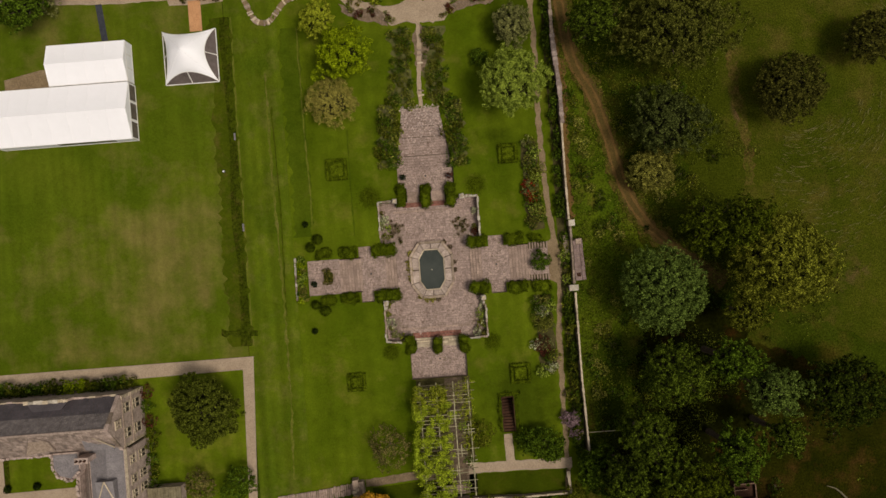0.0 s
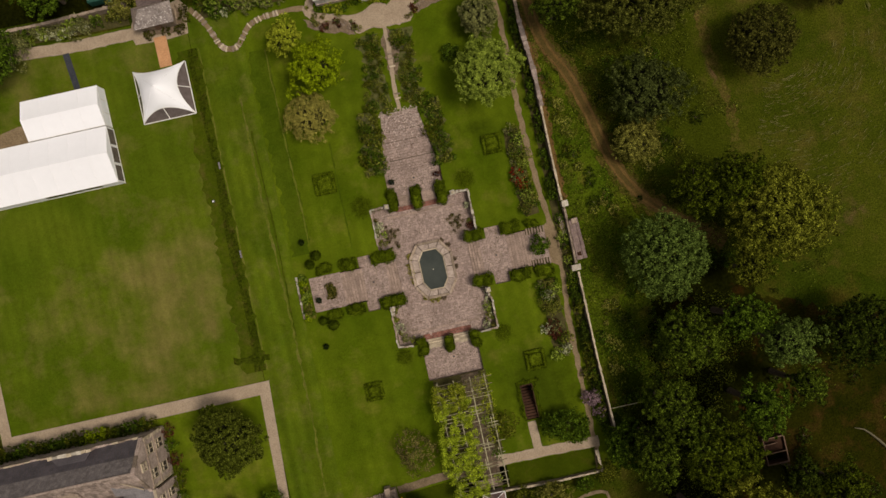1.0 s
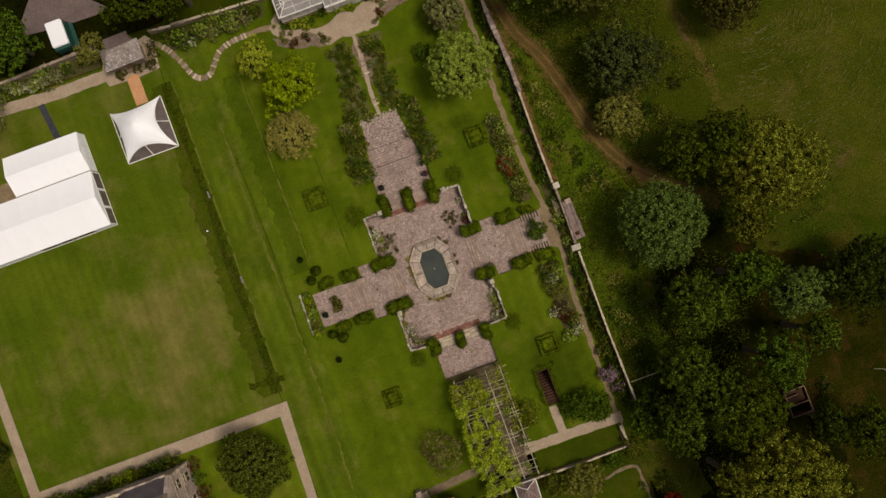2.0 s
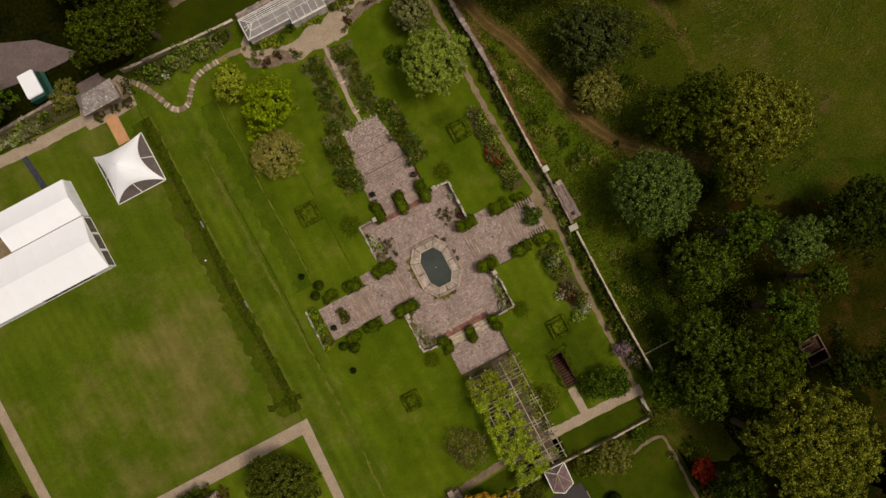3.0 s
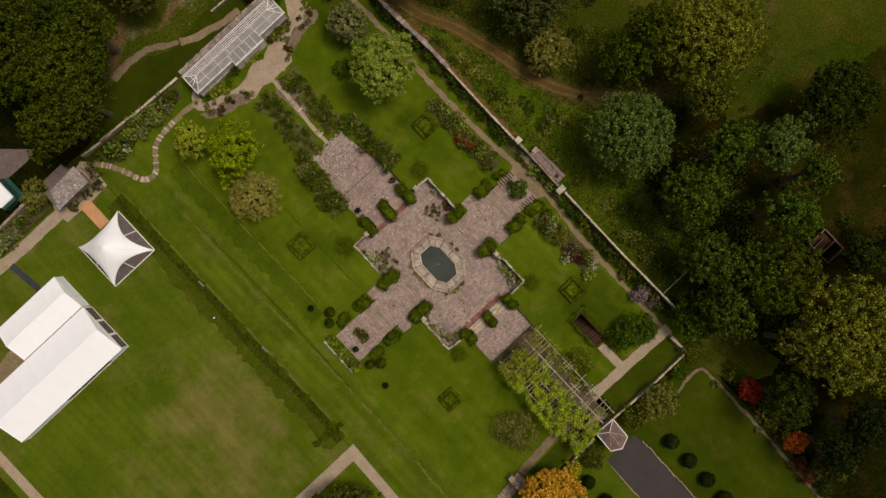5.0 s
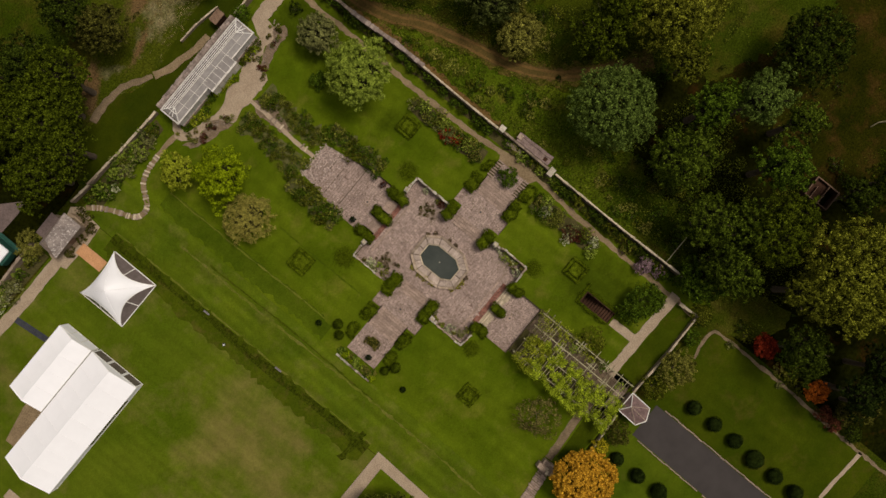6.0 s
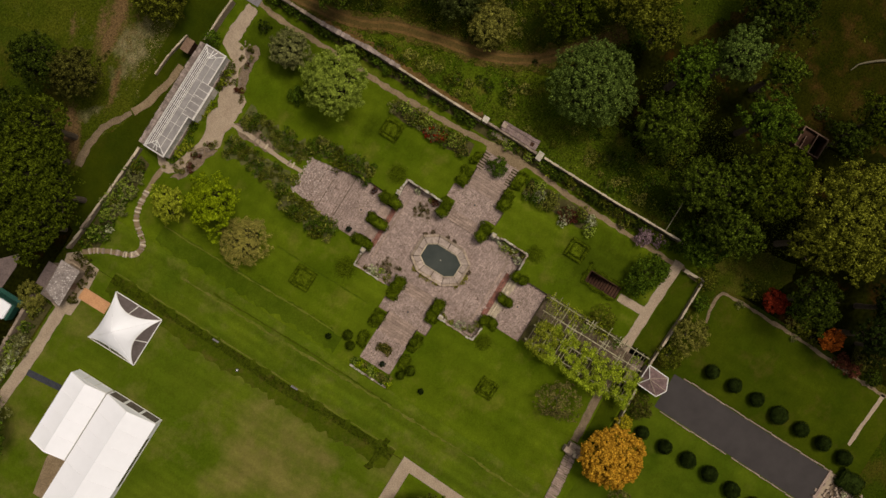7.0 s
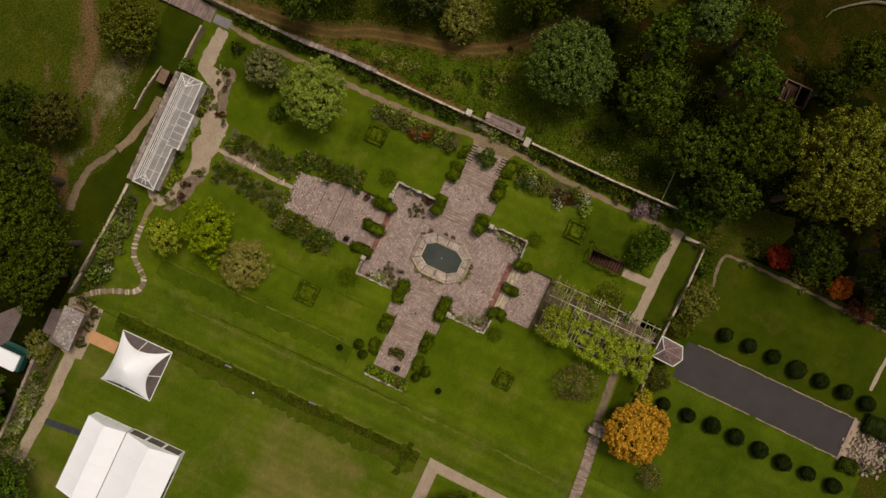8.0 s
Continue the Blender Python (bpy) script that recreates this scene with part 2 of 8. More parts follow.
M_FLAG = surface("rough_paving", (0.240, 0.171, 0.146), (0.332, 0.243, 0.208), 0.35, 0.85, 0.8, 11, island=0.17, spots=(0.140, 0.092, 0.072))
M_DARKFLAG = surface("brown_worn_slab", (0.095, 0.066, 0.044), (0.15, 0.105, 0.07), 0.7, 0.9, 0.6, 9, island=0.2)
M_JOINT = surface("mossy_joint", (0.095, 0.070, 0.050), (0.16, 0.115, 0.09), 1.5, 0.95, 0.5)
M_STEP = surface("step_stone", (0.215, 0.152, 0.122), (0.32, 0.23, 0.185), 0.9, 0.85, 0.6, 7, piece=0.20, spots=(0.15, 0.10, 0.075))
M_BRICK = surface("red_paving_brick", (0.15, 0.058, 0.042), (0.24, 0.105, 0.08), 2.5, 0.9, 0.5, 6, island=0.3)
M_POOLSTONE = surface("buff_pool_stone", (0.22, 0.165, 0.138), (0.45, 0.355, 0.300), 1.6, 0.85, 0.6, 7, piece=0.16, spots=(0.15, 0.11, 0.06))
M_OUTERSTONE = surface("mossy_buff_stone", (0.20, 0.146, 0.098), (0.38, 0.29, 0.232), 1.4, 0.9, 0.7, 6, piece=0.25, spots=(0.14, 0.105, 0.04))
M_COPING = surface("pale_coping_stone", (0.32, 0.25, 0.17), (0.50, 0.41, 0.30), 1.8, 0.85, 0.6, 6, piece=0.26, spots=(0.16, 0.125, 0.075))
M_EDGESTONE = surface("pale_edge_stone", (0.284, 0.241, 0.189), (0.447, 0.396, 0.327), 2.0, 0.9, 0.6, 5, piece=0.25, spots=(0.172, 0.133, 0.086))
M_CAP = surface("pinkish_wall_cap", (0.175, 0.127, 0.095), (0.30, 0.228, 0.176), 2.2, 0.9, 0.8, 5, piece=0.38, spots=(0.11, 0.078, 0.05))
M_PINKCAP = surface("pale_pinkish_rubble", (0.159, 0.117, 0.097), (0.303, 0.238, 0.209), 2.4, 0.9, 0.8, 5, piece=0.35, spots=(0.172, 0.112, 0.090))
M_RUBBLE = surface("broken_pale_stone", (0.24, 0.175, 0.15), (0.42, 0.33, 0.29), 2.0, 0.9, 0.6, 5, island=0.35)
M_WHITEGLASS = glass_dark("pale_front_glass", (0.50, 0.45, 0.43), 0.3)
M_WALL = surface("rubble_wall", (0.17, 0.125, 0.09), (0.28, 0.21, 0.15), 1.4, 0.9, 0.9, 6)
M_HOUSE = surface("weathered_limestone", (0.240, 0.177, 0.149), (0.470, 0.358, 0.309), 1.1, 0.85, 0.8, 5, spots=(0.15, 0.115, 0.09))
M_SLATE = surface("dark_slate", (0.043, 0.034, 0.038), (0.066, 0.053, 0.058), 0.5, 0.6, 0.5, 12, island=0.16)
M_SLATE2 = surface("grey_slate", (0.088, 0.074, 0.074), (0.145, 0.122, 0.118), 1.6, 0.7, 0.5, 6, island=0.20, spots=(0.23, 0.20, 0.18))
M_STONESLATE = surface("stone_slate", (0.16, 0.115, 0.095), (0.31, 0.24, 0.20), 1.8, 0.85, 0.8, 5, island=0.36, spots=(0.11, 0.08, 0.065))
M_TILE = surface("pinkish_tile", (0.12, 0.075, 0.072), (0.18, 0.12, 0.11), 0.9, 0.85, 0.6, 8, island=0.2)
M_ROOFSLAB = surface("mauve_roof_slab", (0.145, 0.098, 0.088), (0.225, 0.16, 0.145), 1.2, 0.9, 0.6, 7, piece=0.16, spots=(0.28, 0.215, 0.18))
M_LICHEN = surface("lichened_slate", (0.15, 0.118, 0.108), (0.32, 0.265, 0.24), 0.8, 0.85, 0.6, 8, island=0.2, spots=(0.72, 0.65, 0.61))
M_LEAD = surface("roof_lead", (0.140, 0.124, 0.128), (0.200, 0.178, 0.178), 0.9, 0.8, 0.2, 7, spots=(0.13, 0.108, 0.10))
M_WHITE = surface("white_paint", (0.62, 0.58, 0.54), (0.78, 0.74, 0.70), 1.4, 0.6, 0.2, 6)
M_GREYPAINT = surface("weathered_grey_timber", (0.44, 0.40, 0.36), (0.60, 0.55, 0.51), 1.2, 0.75, 0.3, 6)
M_PERGOLA = surface("pale_weathered_timber", (0.25, 0.22, 0.125), (0.40, 0.355, 0.23), 1.5, 0.85, 0.4, 8, piece=0.15)
M_TIMBERPALE = surface("brown_grey_timber", (0.112, 0.092, 0.052), (0.192, 0.160, 0.100), 1.5, 0.85, 0.4, 8, piece=0.2)
M_TIMBER = surface("brown_timber", (0.10, 0.06, 0.04), (0.17, 0.105, 0.07), 1.2, 0.85, 0.5, 8, piece=0.2)
M_RUST = surface("rusty_brown_step", (0.036, 0.016, 0.009), (0.06, 0.028, 0.016), 1.3, 0.9, 0.5, 8, piece=0.15)
# Near-black tone of the blades that stand for shade inside the crowns.
M_CROWN_SHADE = surface("crown_shade", (0.010, 0.009, 0.003), (0.020, 0.017, 0.007), 2.0, 0.95, 0.5, 6)
M_BARK = surface("bark", (0.07, 0.052, 0.035), (0.12, 0.09, 0.062), 2.0, 0.95, 0.8, 6)
M_TENT = fabric("white_tent_cloth", (0.81, 0.79, 0.82))
M_SEAM = surface("tent_seam", (0.70, 0.68, 0.70), (0.76, 0.74, 0.76), 1.0, 0.6, 0.1)
M_CLEAR = glass_dark("clear_tent_window", (0.10, 0.078, 0.075), 0.2)
M_PANE = glass_dark("window_glass", (0.028, 0.024, 0.022), 0.08)
M_GREENHOUSE = glass_dark("dusty_roof_glass", (0.165, 0.145, 0.137), 0.35)
M_MAT = surface("orange_mat", (0.42, 0.21, 0.10), (0.50, 0.26, 0.13), 1.0, 0.9, 0.2, 10)
M_CARPET = surface("dark_carpet", (0.030, 0.031, 0.038), (0.045, 0.046, 0.055), 1.0, 0.95, 0.2, 10)
M_GREENPAINT = surface("dark_green_paint", (0.008, 0.045, 0.032), (0.014, 0.065, 0.048), 1.0, 0.4, 0.1)
M_RUBBER = surface("rubber", (0.02, 0.02, 0.02), (0.03, 0.03, 0.03), 2.0, 0.8, 0.2)
M_DARKMETAL = surface("dark_metal", (0.03, 0.03, 0.035), (0.05, 0.05, 0.055), 2.0, 0.5, 0.2, metal=0.6)
M_POOL = water("pool_water", (0.032, 0.037, 0.032), (0.049, 0.054, 0.046), 0.12)
M_CANAL = water("canal_water", (0.036, 0.029, 0.027), (0.046, 0.038, 0.035), 0.10)

LEAF = {
    "lime": foliage("lime_leaves", (0.079, 0.124, 0.003), (0.238, 0.289, 0.009)),
    "yellowgreen": foliage("yellow_green_leaves", (0.123, 0.154, 0.009), (0.315, 0.332, 0.027)),
    "bronze": foliage("bronze_leaves", (0.152, 0.129, 0.026), (0.333, 0.294, 0.063), patch=0.36),
    "pale": foliage("pale_green_leaves", (0.095, 0.140, 0.014), (0.292, 0.350, 0.050), patch=0.36),
    "greygreen": foliage("grey_green_leaves", (0.095, 0.100, 0.030), (0.205, 0.200, 0.068)),
    "dark": foliage("dark_green_leaves", (0.008, 0.014, 0.002), (0.049, 0.067, 0.007)),
    "wood": foliage("wood_leaves", (0.013, 0.023, 0.002), (0.086, 0.117, 0.011)),
    "mid": foliage("mid_green_leaves", (0.014, 0.027, 0.002), (0.086, 0.134, 0.011)),
    "bluegreen": foliage("blue_green_leaves", (0.042, 0.066, 0.011), (0.118, 0.164, 0.030), patch=0.36),
    "olive": foliage("olive_leaves", (0.023, 0.028, 0.002), (0.128, 0.133, 0.014)),
    "sunolive": foliage("sunlit_olive_leaves", (0.037, 0.043, 0.002), (0.210, 0.214, 0.023)),
    "lightolive": foliage("light_olive_leaves", (0.090, 0.088, 0.014), (0.198, 0.182, 0.036)),
    "lawntree": foliage("dark_lawn_tree_leaves", (0.026, 0.034, 0.003), (0.098, 0.112, 0.014), patch=0.45),
    "deepolive": foliage("deep_olive_leaves", (0.012, 0.019, 0.001), (0.078, 0.098, 0.007), patch=0.45),
    "sage": foliage("dull_sage_leaves", (0.034, 0.040, 0.004), (0.112, 0.114, 0.020), patch=0.45),
    "twiggy": foliage("thin_brownish_leaves", (0.077, 0.066, 0.019), (0.165, 0.135, 0.042)),
    "bark": foliage("dry_creeper_leaves", (0.106, 0.075, 0.045), (0.200, 0.144, 0.090)),
    "brown": foliage("brownish_leaves", (0.032, 0.033, 0.006), (0.083, 0.078, 0.014)),
    "slate": foliage("slate_green_leaves", (0.027, 0.035, 0.007), (0.077, 0.090, 0.022), patch=0.36),
}
LEAF.update({
    "yew": foliage("yew_leaves", (0.008, 0.014, 0.003), (0.022, 0.032, 0.005), 0.1),
    "boxball": foliage("box_ball_leaves", (0.018, 0.028, 0.002), (0.058, 0.076, 0.004), 0.1),
    "mound": foliage("low_mound_leaves", (0.037, 0.056, 0.002), (0.073, 0.092, 0.005), 0.1, patch=0.2),
    "litball": foliage("fresh_box_leaves", (0.030, 0.046, 0.002), (0.088, 0.110, 0.006), 0.1, patch=0.3),
    "lawnhedge": foliage("light_hedge_leaves", (0.045, 0.068, 0.003), (0.118, 0.145, 0.008), 0.15),
    "box": foliage("clipped_box_leaves", (0.028, 0.044, 0.002), (0.082, 0.104, 0.005), 0.15),
    "gold": foliage("yellow_flower_sprays", (0.100, 0.095, 0.008), (0.480, 0.380, 0.020)),
    "autumn": foliage("golden_leaves", (0.345, 0.158, 0.012), (0.620, 0.342, 0.034), patch=0.2),
    "red": foliage("red_leaves", (0.119, 0.013, 0.006), (0.280, 0.036, 0.014)),
    "orange": foliage("orange_leaves", (0.293, 0.058, 0.008), (0.567, 0.155, 0.020)),
    "maroon": foliage("maroon_leaves", (0.044, 0.016, 0.008), (0.113, 0.037, 0.020)),
    "rose": foliage("rose_leaves", (0.078, 0.089, 0.011), (0.205, 0.202, 0.034)),
    "purple": foliage("purple_flowers", (0.120, 0.075, 0.080), (0.260, 0.170, 0.184)),
    "white": foliage("white_flowers", (0.220, 0.232, 0.110), (0.500, 0.490, 0.300)),
    "limevine": foliage("lime_vine_leaves", (0.117, 0.169, 0.009), (0.372, 0.438, 0.029)),
    "fern": foliage("fern_leaves", (0.064, 0.060, 0.010), (0.150, 0.122, 0.026)),
})


# ---- making things ----
BANK_TOP, BANK_FOOT, BANK_FALL = -22.0, -29.5, 1.2


def gz(x):
    """The height of the ground: the garden at 0, a bank down to the lower lawn in the west."""
    return -BANK_FALL * min(max((BANK_TOP - x) / (BANK_TOP - BANK_FOOT), 0.0), 1.0)


def thing(name, x, y, z, label, category, group="", kind=""):
    ob = new(name)
    ob.empty_display_size = 0.3
    ob.location = (x, y, z)
    return tagged(ob, label, category, group, kind)


def mesh_of(name, bm, mat):
    me = bpy.data.meshes.new(name)
    bm.normal_update()
    bm.to_mesh(me)
    bm.free()
    me.materials.append(mat)
    return me


def part(name, bm, mat, parent, label="", kind=""):
    ob = new(name, mesh_of(name, bm, mat))
    ob.parent = parent
    return tagged(ob, label, kind=kind)


def piece(name, me, parent, m):
    ob = new(name, me)
    ob.parent = parent
    ob.matrix_basis = m
    return ob


def setting(name, bm, mat, label, category):
    return tagged(new(name, mesh_of(name, bm, mat)), label, category, kind="structure")


def add_box(bm, x0, x1, y0, y1, z0, z1, worn=0.0):
    vs = [bm.verts.new((x + random.uniform(-worn, worn), y + random.uniform(-worn, worn), z + random.uniform(-worn, worn) * 0.4))
          for z in (z0, z1) for x, y in ((x0, y0), (x1, y0), (x1, y1), (x0, y1))]
    for f in ((3, 2, 1, 0), (4, 5, 6, 7), (0, 1, 5, 4), (1, 2, 6, 5), (2, 3, 7, 6), (3, 0, 4, 7)):
        bm.faces.new([vs[i] for i in f])
    return vs


def box(x0, x1, y0, y1, z0, z1, worn=0.0, bevel=0.0):
    bm = bmesh.new()
    add_box(bm, x0, x1, y0, y1, z0, z1, worn)
    if bevel:
        bmesh.ops.bevel(bm, geom=bm.edges[:], offset=bevel, segments=2, affect="EDGES")
    return bm


def add_tube(bm, p, q, r0, r1, seg=7):
    p, q = Vector(p), Vector(q)
    m = (q - p).to_track_quat("Z", "Y").to_matrix()
    rings = [[bm.verts.new(c + m @ Vector((r * math.cos(a), r * math.sin(a), 0))) for a in [2 * math.pi * k / seg for k in range(seg)]]
             for c, r in ((p, r0), (q, r1))]
    for k in range(seg):
        bm.faces.new((rings[0][k], rings[0][k - 1], rings[1][k - 1], rings[1][k])[::-1])
    bm.faces.new(rings[1])
    bm.faces.new(rings[0][::-1])


def tube(p, q, r0, r1, seg=8):
    bm = bmesh.new()
    add_tube(bm, p, q, r0, r1, seg)
    return bm


def prism(bm, poly, z0, z1):
    """A solid over a convex or plain polygon. z1 may be a list, one height a corner."""
    tops = z1 if isinstance(z1, (list, tuple)) else [z1] * len(poly)
    a = [bm.verts.new((x, y, z0)) for x, y in poly]
    b = [bm.verts.new((x, y, z)) for (x, y), z in zip(poly, tops)]
    bm.faces.new(a[::-1])
    bm.faces.new(b)
    for k in range(len(poly)):
        bm.faces.new((a[k - 1], a[k], b[k], b[k - 1]))


def draped(poly, dz, thick=0.0):
    """A sheet over the ground, cut along the bank's edges so that it lies on the slope."""
    bm = bmesh.new()
    bm.faces.new([bm.verts.new((x, y, 0)) for x, y in poly])
    for x in (BANK_TOP, BANK_FOOT):
        bmesh.ops.bisect_plane(bm, geom=bm.verts[:] + bm.edges[:] + bm.faces[:], plane_co=(x, 0, 0), plane_no=(1, 0, 0))
    bmesh.ops.triangulate(bm, faces=bm.faces[:])
    for v in bm.verts:
        v.co.z = gz(v.co.x) + dz
    bmesh.ops.recalc_face_normals(bm, faces=bm.faces[:])
    if bm.faces and sum(f.normal.z for f in bm.faces) < 0:
        bmesh.ops.reverse_faces(bm, faces=bm.faces[:])
    return bm


def smooth_line(points, step=0.7):
    """Points along a soft curve through the given ones."""
    p = [Vector((*q, 0)) for q in points]
    p = [2 * p[0] - p[1]] + p + [2 * p[-1] - p[-2]]
    out = []
    for a, b, c, d in zip(p, p[1:], p[2:], p[3:]):
        n = max(2, int((c - b).length / step))
        for k in range(n):
            t = k / n
            out.append(0.5 * (2 * b + (c - a) * t + (2 * a - 5 * b + 4 * c - d) * t * t + (3 * b - a - 3 * c + d) * t ** 3))
    return out + [p[-2]]


def ribbon(points, width, dz, ragged=0.1, ends=None):
    """A path along a line, with uneven edges."""
    line = smooth_line(points)
    bm = bmesh.new()
    rows = []
    for k, q in enumerate(line):
        d = (line[min(k + 1, len(line) - 1)] - line[max(k - 1, 0)]).normalized()
        side = Vector((-d.y, d.x, 0))
        w = width if ends is None else ends[0] + (ends[1] - ends[0]) * k / (len(line) - 1)
        row = []
        for s in (-1, -0.4, 0.4, 1):
            o = side * (s * w / 2 + (random.uniform(-ragged, ragged) if abs(s) == 1 else 0))
            x, y = q.x + o.x, q.y + o.y
            row.append(bm.verts.new((x, y, gz(x) + dz)))
        rows.append(row)
    for a, b in zip(rows, rows[1:]):
        for k in range(3):
            bm.faces.new((a[k], b[k], b[k + 1], a[k + 1])[::-1])
    return bm


def roughened(poly, step, amount):
    """The same outline with many small uneven corners."""
    out = []
    for (xa, ya), (xb, yb) in zip(poly, poly[1:] + poly[:1]):
        n = max(1, int(math.hypot(xb - xa, yb - ya) / step))
        for k in range(n):
            f = k / n
            out.append((xa + (xb - xa) * f + random.uniform(-amount, amount), ya + (yb - ya) * f + random.uniform(-amount, amount)))
    return out


def holed(outer, holes, z):
    """A flat sheet with openings."""
    bm = bmesh.new()
    for loop in (outer, *holes):
        vs = [bm.verts.new((x, y, z)) for x, y in loop]
        for k in range(len(vs)):
            bm.edges.new((vs[k - 1], vs[k]))
    bmesh.ops.triangle_fill(bm, edges=bm.edges[:], use_beauty=True)
    for f in bm.faces:
        if f.normal.z < 0:
            f.normal_flip()
    return bm


def flags(rect, z, size, joint=0.03, thick=0.06, clip=None, jitter=0.07):
    """Courses of uneven slabs over a rectangle; each slab a solid of its own."""
    bm = bmesh.new()
    x0, x1, y0, y1 = rect
    y = y0
    while y < y1 - 0.05:
        h = min(random.uniform(0.7, 1.3) * size, y1 - y)
        if y1 - y - h < 0.15:
            h = y1 - y
        x = x0
        while x < x1 - 0.05:
            w = min(random.uniform(0.6, 1.6) * size, x1 - x)
            if x1 - x - w < 0.15:
                w = x1 - x
            if clip is None or clip(x + w / 2, y + h / 2):
                add_box(bm, x + joint / 2, x + w - joint / 2, y + joint / 2, y + h - joint / 2, z - thick, z + random.uniform(-0.012, 0.012), jitter * 0.5)
            x += w
        y += h
    return bm


# ---- leaves, shrubs, hedges, trees ----
def leaf_mesh(name, P, N, size, rng, mat, aspect=0.62):
    """Many small leaf sprays, one four-cornered blade at each place, about square to its direction."""
    n = len(P)
    t = rng.normal(size=(n, 3))
    t -= N * np.sum(t * N, axis=1, keepdims=True)
    t /= np.linalg.norm(t, axis=1, keepdims=True) + 1e-9
    s = np.cross(N, t)
    a = (size * rng.uniform(0.6, 1.3, n))[:, None]
    b = a * aspect
    dip = N * a * 0.22
    co = np.stack([P - t * a * 0.5, P + s * b * 0.5 - dip * 0.3, P + t * a * 0.5 - dip, P - s * b * 0.5 - dip * 0.3], axis=1).reshape(-1, 3)
    me = bpy.data.meshes.new(name)
    me.vertices.add(4 * n)
    me.vertices.foreach_set("co", co.astype(np.float32).ravel())
    me.loops.add(4 * n)
    me.loops.foreach_set("vertex_index", np.arange(4 * n, dtype=np.int32))
    me.polygons.add(n)
    me.polygons.foreach_set("loop_start", np.arange(0, 4 * n, 4, dtype=np.int32))
    me.update(calc_edges=True)
    me.materials.append(mat)
    return me


def unit(v):
    return v / (np.linalg.norm(v, axis=1, keepdims=True) + 1e-9)


def crown_places(rng, r, zc, hz, clumps, n, lumpy=0.22, low=-0.35, tight=0.30, per=12, spray=0.28):
    """Places and directions of leaves on the clumps of a crown of radius r round the height zc: clumps carry sprays, sprays carry leaves."""
    g = (np.arange(clumps) + 0.5) / clumps
    up = 1 - (1 - low) * g
    turn = np.arange(clumps) * 2.39996 + rng.uniform(0, 6)
    d = unit(np.column_stack([np.sqrt(1 - up ** 2) * np.cos(turn), np.sqrt(1 - up ** 2) * np.sin(turn), up]) + rng.normal(size=(clumps, 3)) * 0.16)
    lobe = 1 + lumpy * 0.35 * np.sin(3 * np.arctan2(d[:, 1], d[:, 0]) + rng.uniform(0, 6)) + rng.uniform(-lumpy, lumpy, clumps) * 0.5
    c = d * np.array([r, r, hz]) * (rng.uniform(0.56, 0.90, clumps) * lobe)[:, None]
    rad = r * tight * rng.uniform(0.55, 1.35, clumps)
    m = max(60, n // per)
    k = rng.integers(0, clumps, m)
    e = unit(rng.normal(size=(m, 3)) + d[k] * 0.8 + np.array([0, 0, 0.5]))
    sprays = c[k] + e * (rad[k] * np.sqrt(rng.uniform(0.25, 1.15, m)))[:, None]
    q = rng.integers(0, m, n)
    f = unit(rng.normal(size=(n, 3)) + e[q] * 0.9 + np.array([0, 0, 0.4]))
    P = sprays[q] + f * (spray * rng.uniform(0.4, 1.5, n) * rng.uniform(0.6, 1.5, m)[q])[:, None]
    P[:, 2] += zc
    N = unit(f + rng.normal(size=(n, 3)) * 0.5)
    return P, N


def lobed_places(rng, r, zc, hz, n, lumpy):
    """Places and directions of leaves on a crown: a dome swollen into lobes, covered in small clumps with dark gaps between them."""
    lobes = int(9 + 2.2 * r)
    g = (np.arange(lobes) + 0.5) / lobes
    up = 1 - 1.1 * g
    turn = np.arange(lobes) * 2.39996 + rng.uniform(0, 6)
    d = unit(np.column_stack([np.sqrt(1 - up ** 2) * np.cos(turn), np.sqrt(1 - up ** 2) * np.sin(turn), up]) + rng.normal(size=(lobes, 3)) * 0.16)
    high = 1 + lumpy * rng.uniform(-0.5, 0.55, lobes)
    m = int((9.5 * r * r + 26 * r + 30) * (1 + 3.0 * max(0.0, 0.2 - lumpy)))
    e = rng.normal(size=(m, 3))
    e[:, 2] = np.abs(e[:, 2]) * 1.3 - 0.2
    e = unit(e)
    near = e @ d.T
    k = np.argmax(near, axis=1)
    fall = np.clip((1 - near[np.arange(m), k]) * lobes * 0.55, 0, 1)
    way = np.arctan2(e[:, 1], e[:, 0])
    skirt = 1 + (0.03 + 0.30 * lumpy) * (np.sin(2 * way + rng.uniform(0, 6)) + 0.8 * np.sin(3 * way + rng.uniform(0, 6)) + 0.6 * np.sin(7 * way + rng.uniform(0, 6))) * np.sqrt(np.clip(1 - e[:, 2] ** 2, 0, 1))
    out = (0.92 * high[k] - 1.25 * lumpy * fall ** 1.3) * skirt * rng.uniform(0.74, 1.06, m)
    cc = e * np.array([r, r, hz]) * out[:, None]
    small = (0.25 + 0.022 * r) * rng.uniform(0.5, 1.5, m)
    q = rng.integers(0, m, n)
    f = unit(rng.normal(size=(n, 3)) + e[q] * 0.6 + np.array([0, 0, 0.7]))
    P = cc[q] + f * (small[q] * rng.uniform(0.45, 1.15, n))[:, None] * np.array([1, 1, 0.75])
    P[:, 2] += zc
    return P, unit(f * 0.8 + e[q] * 0.5 + rng.normal(size=(n, 3)) * 0.55)


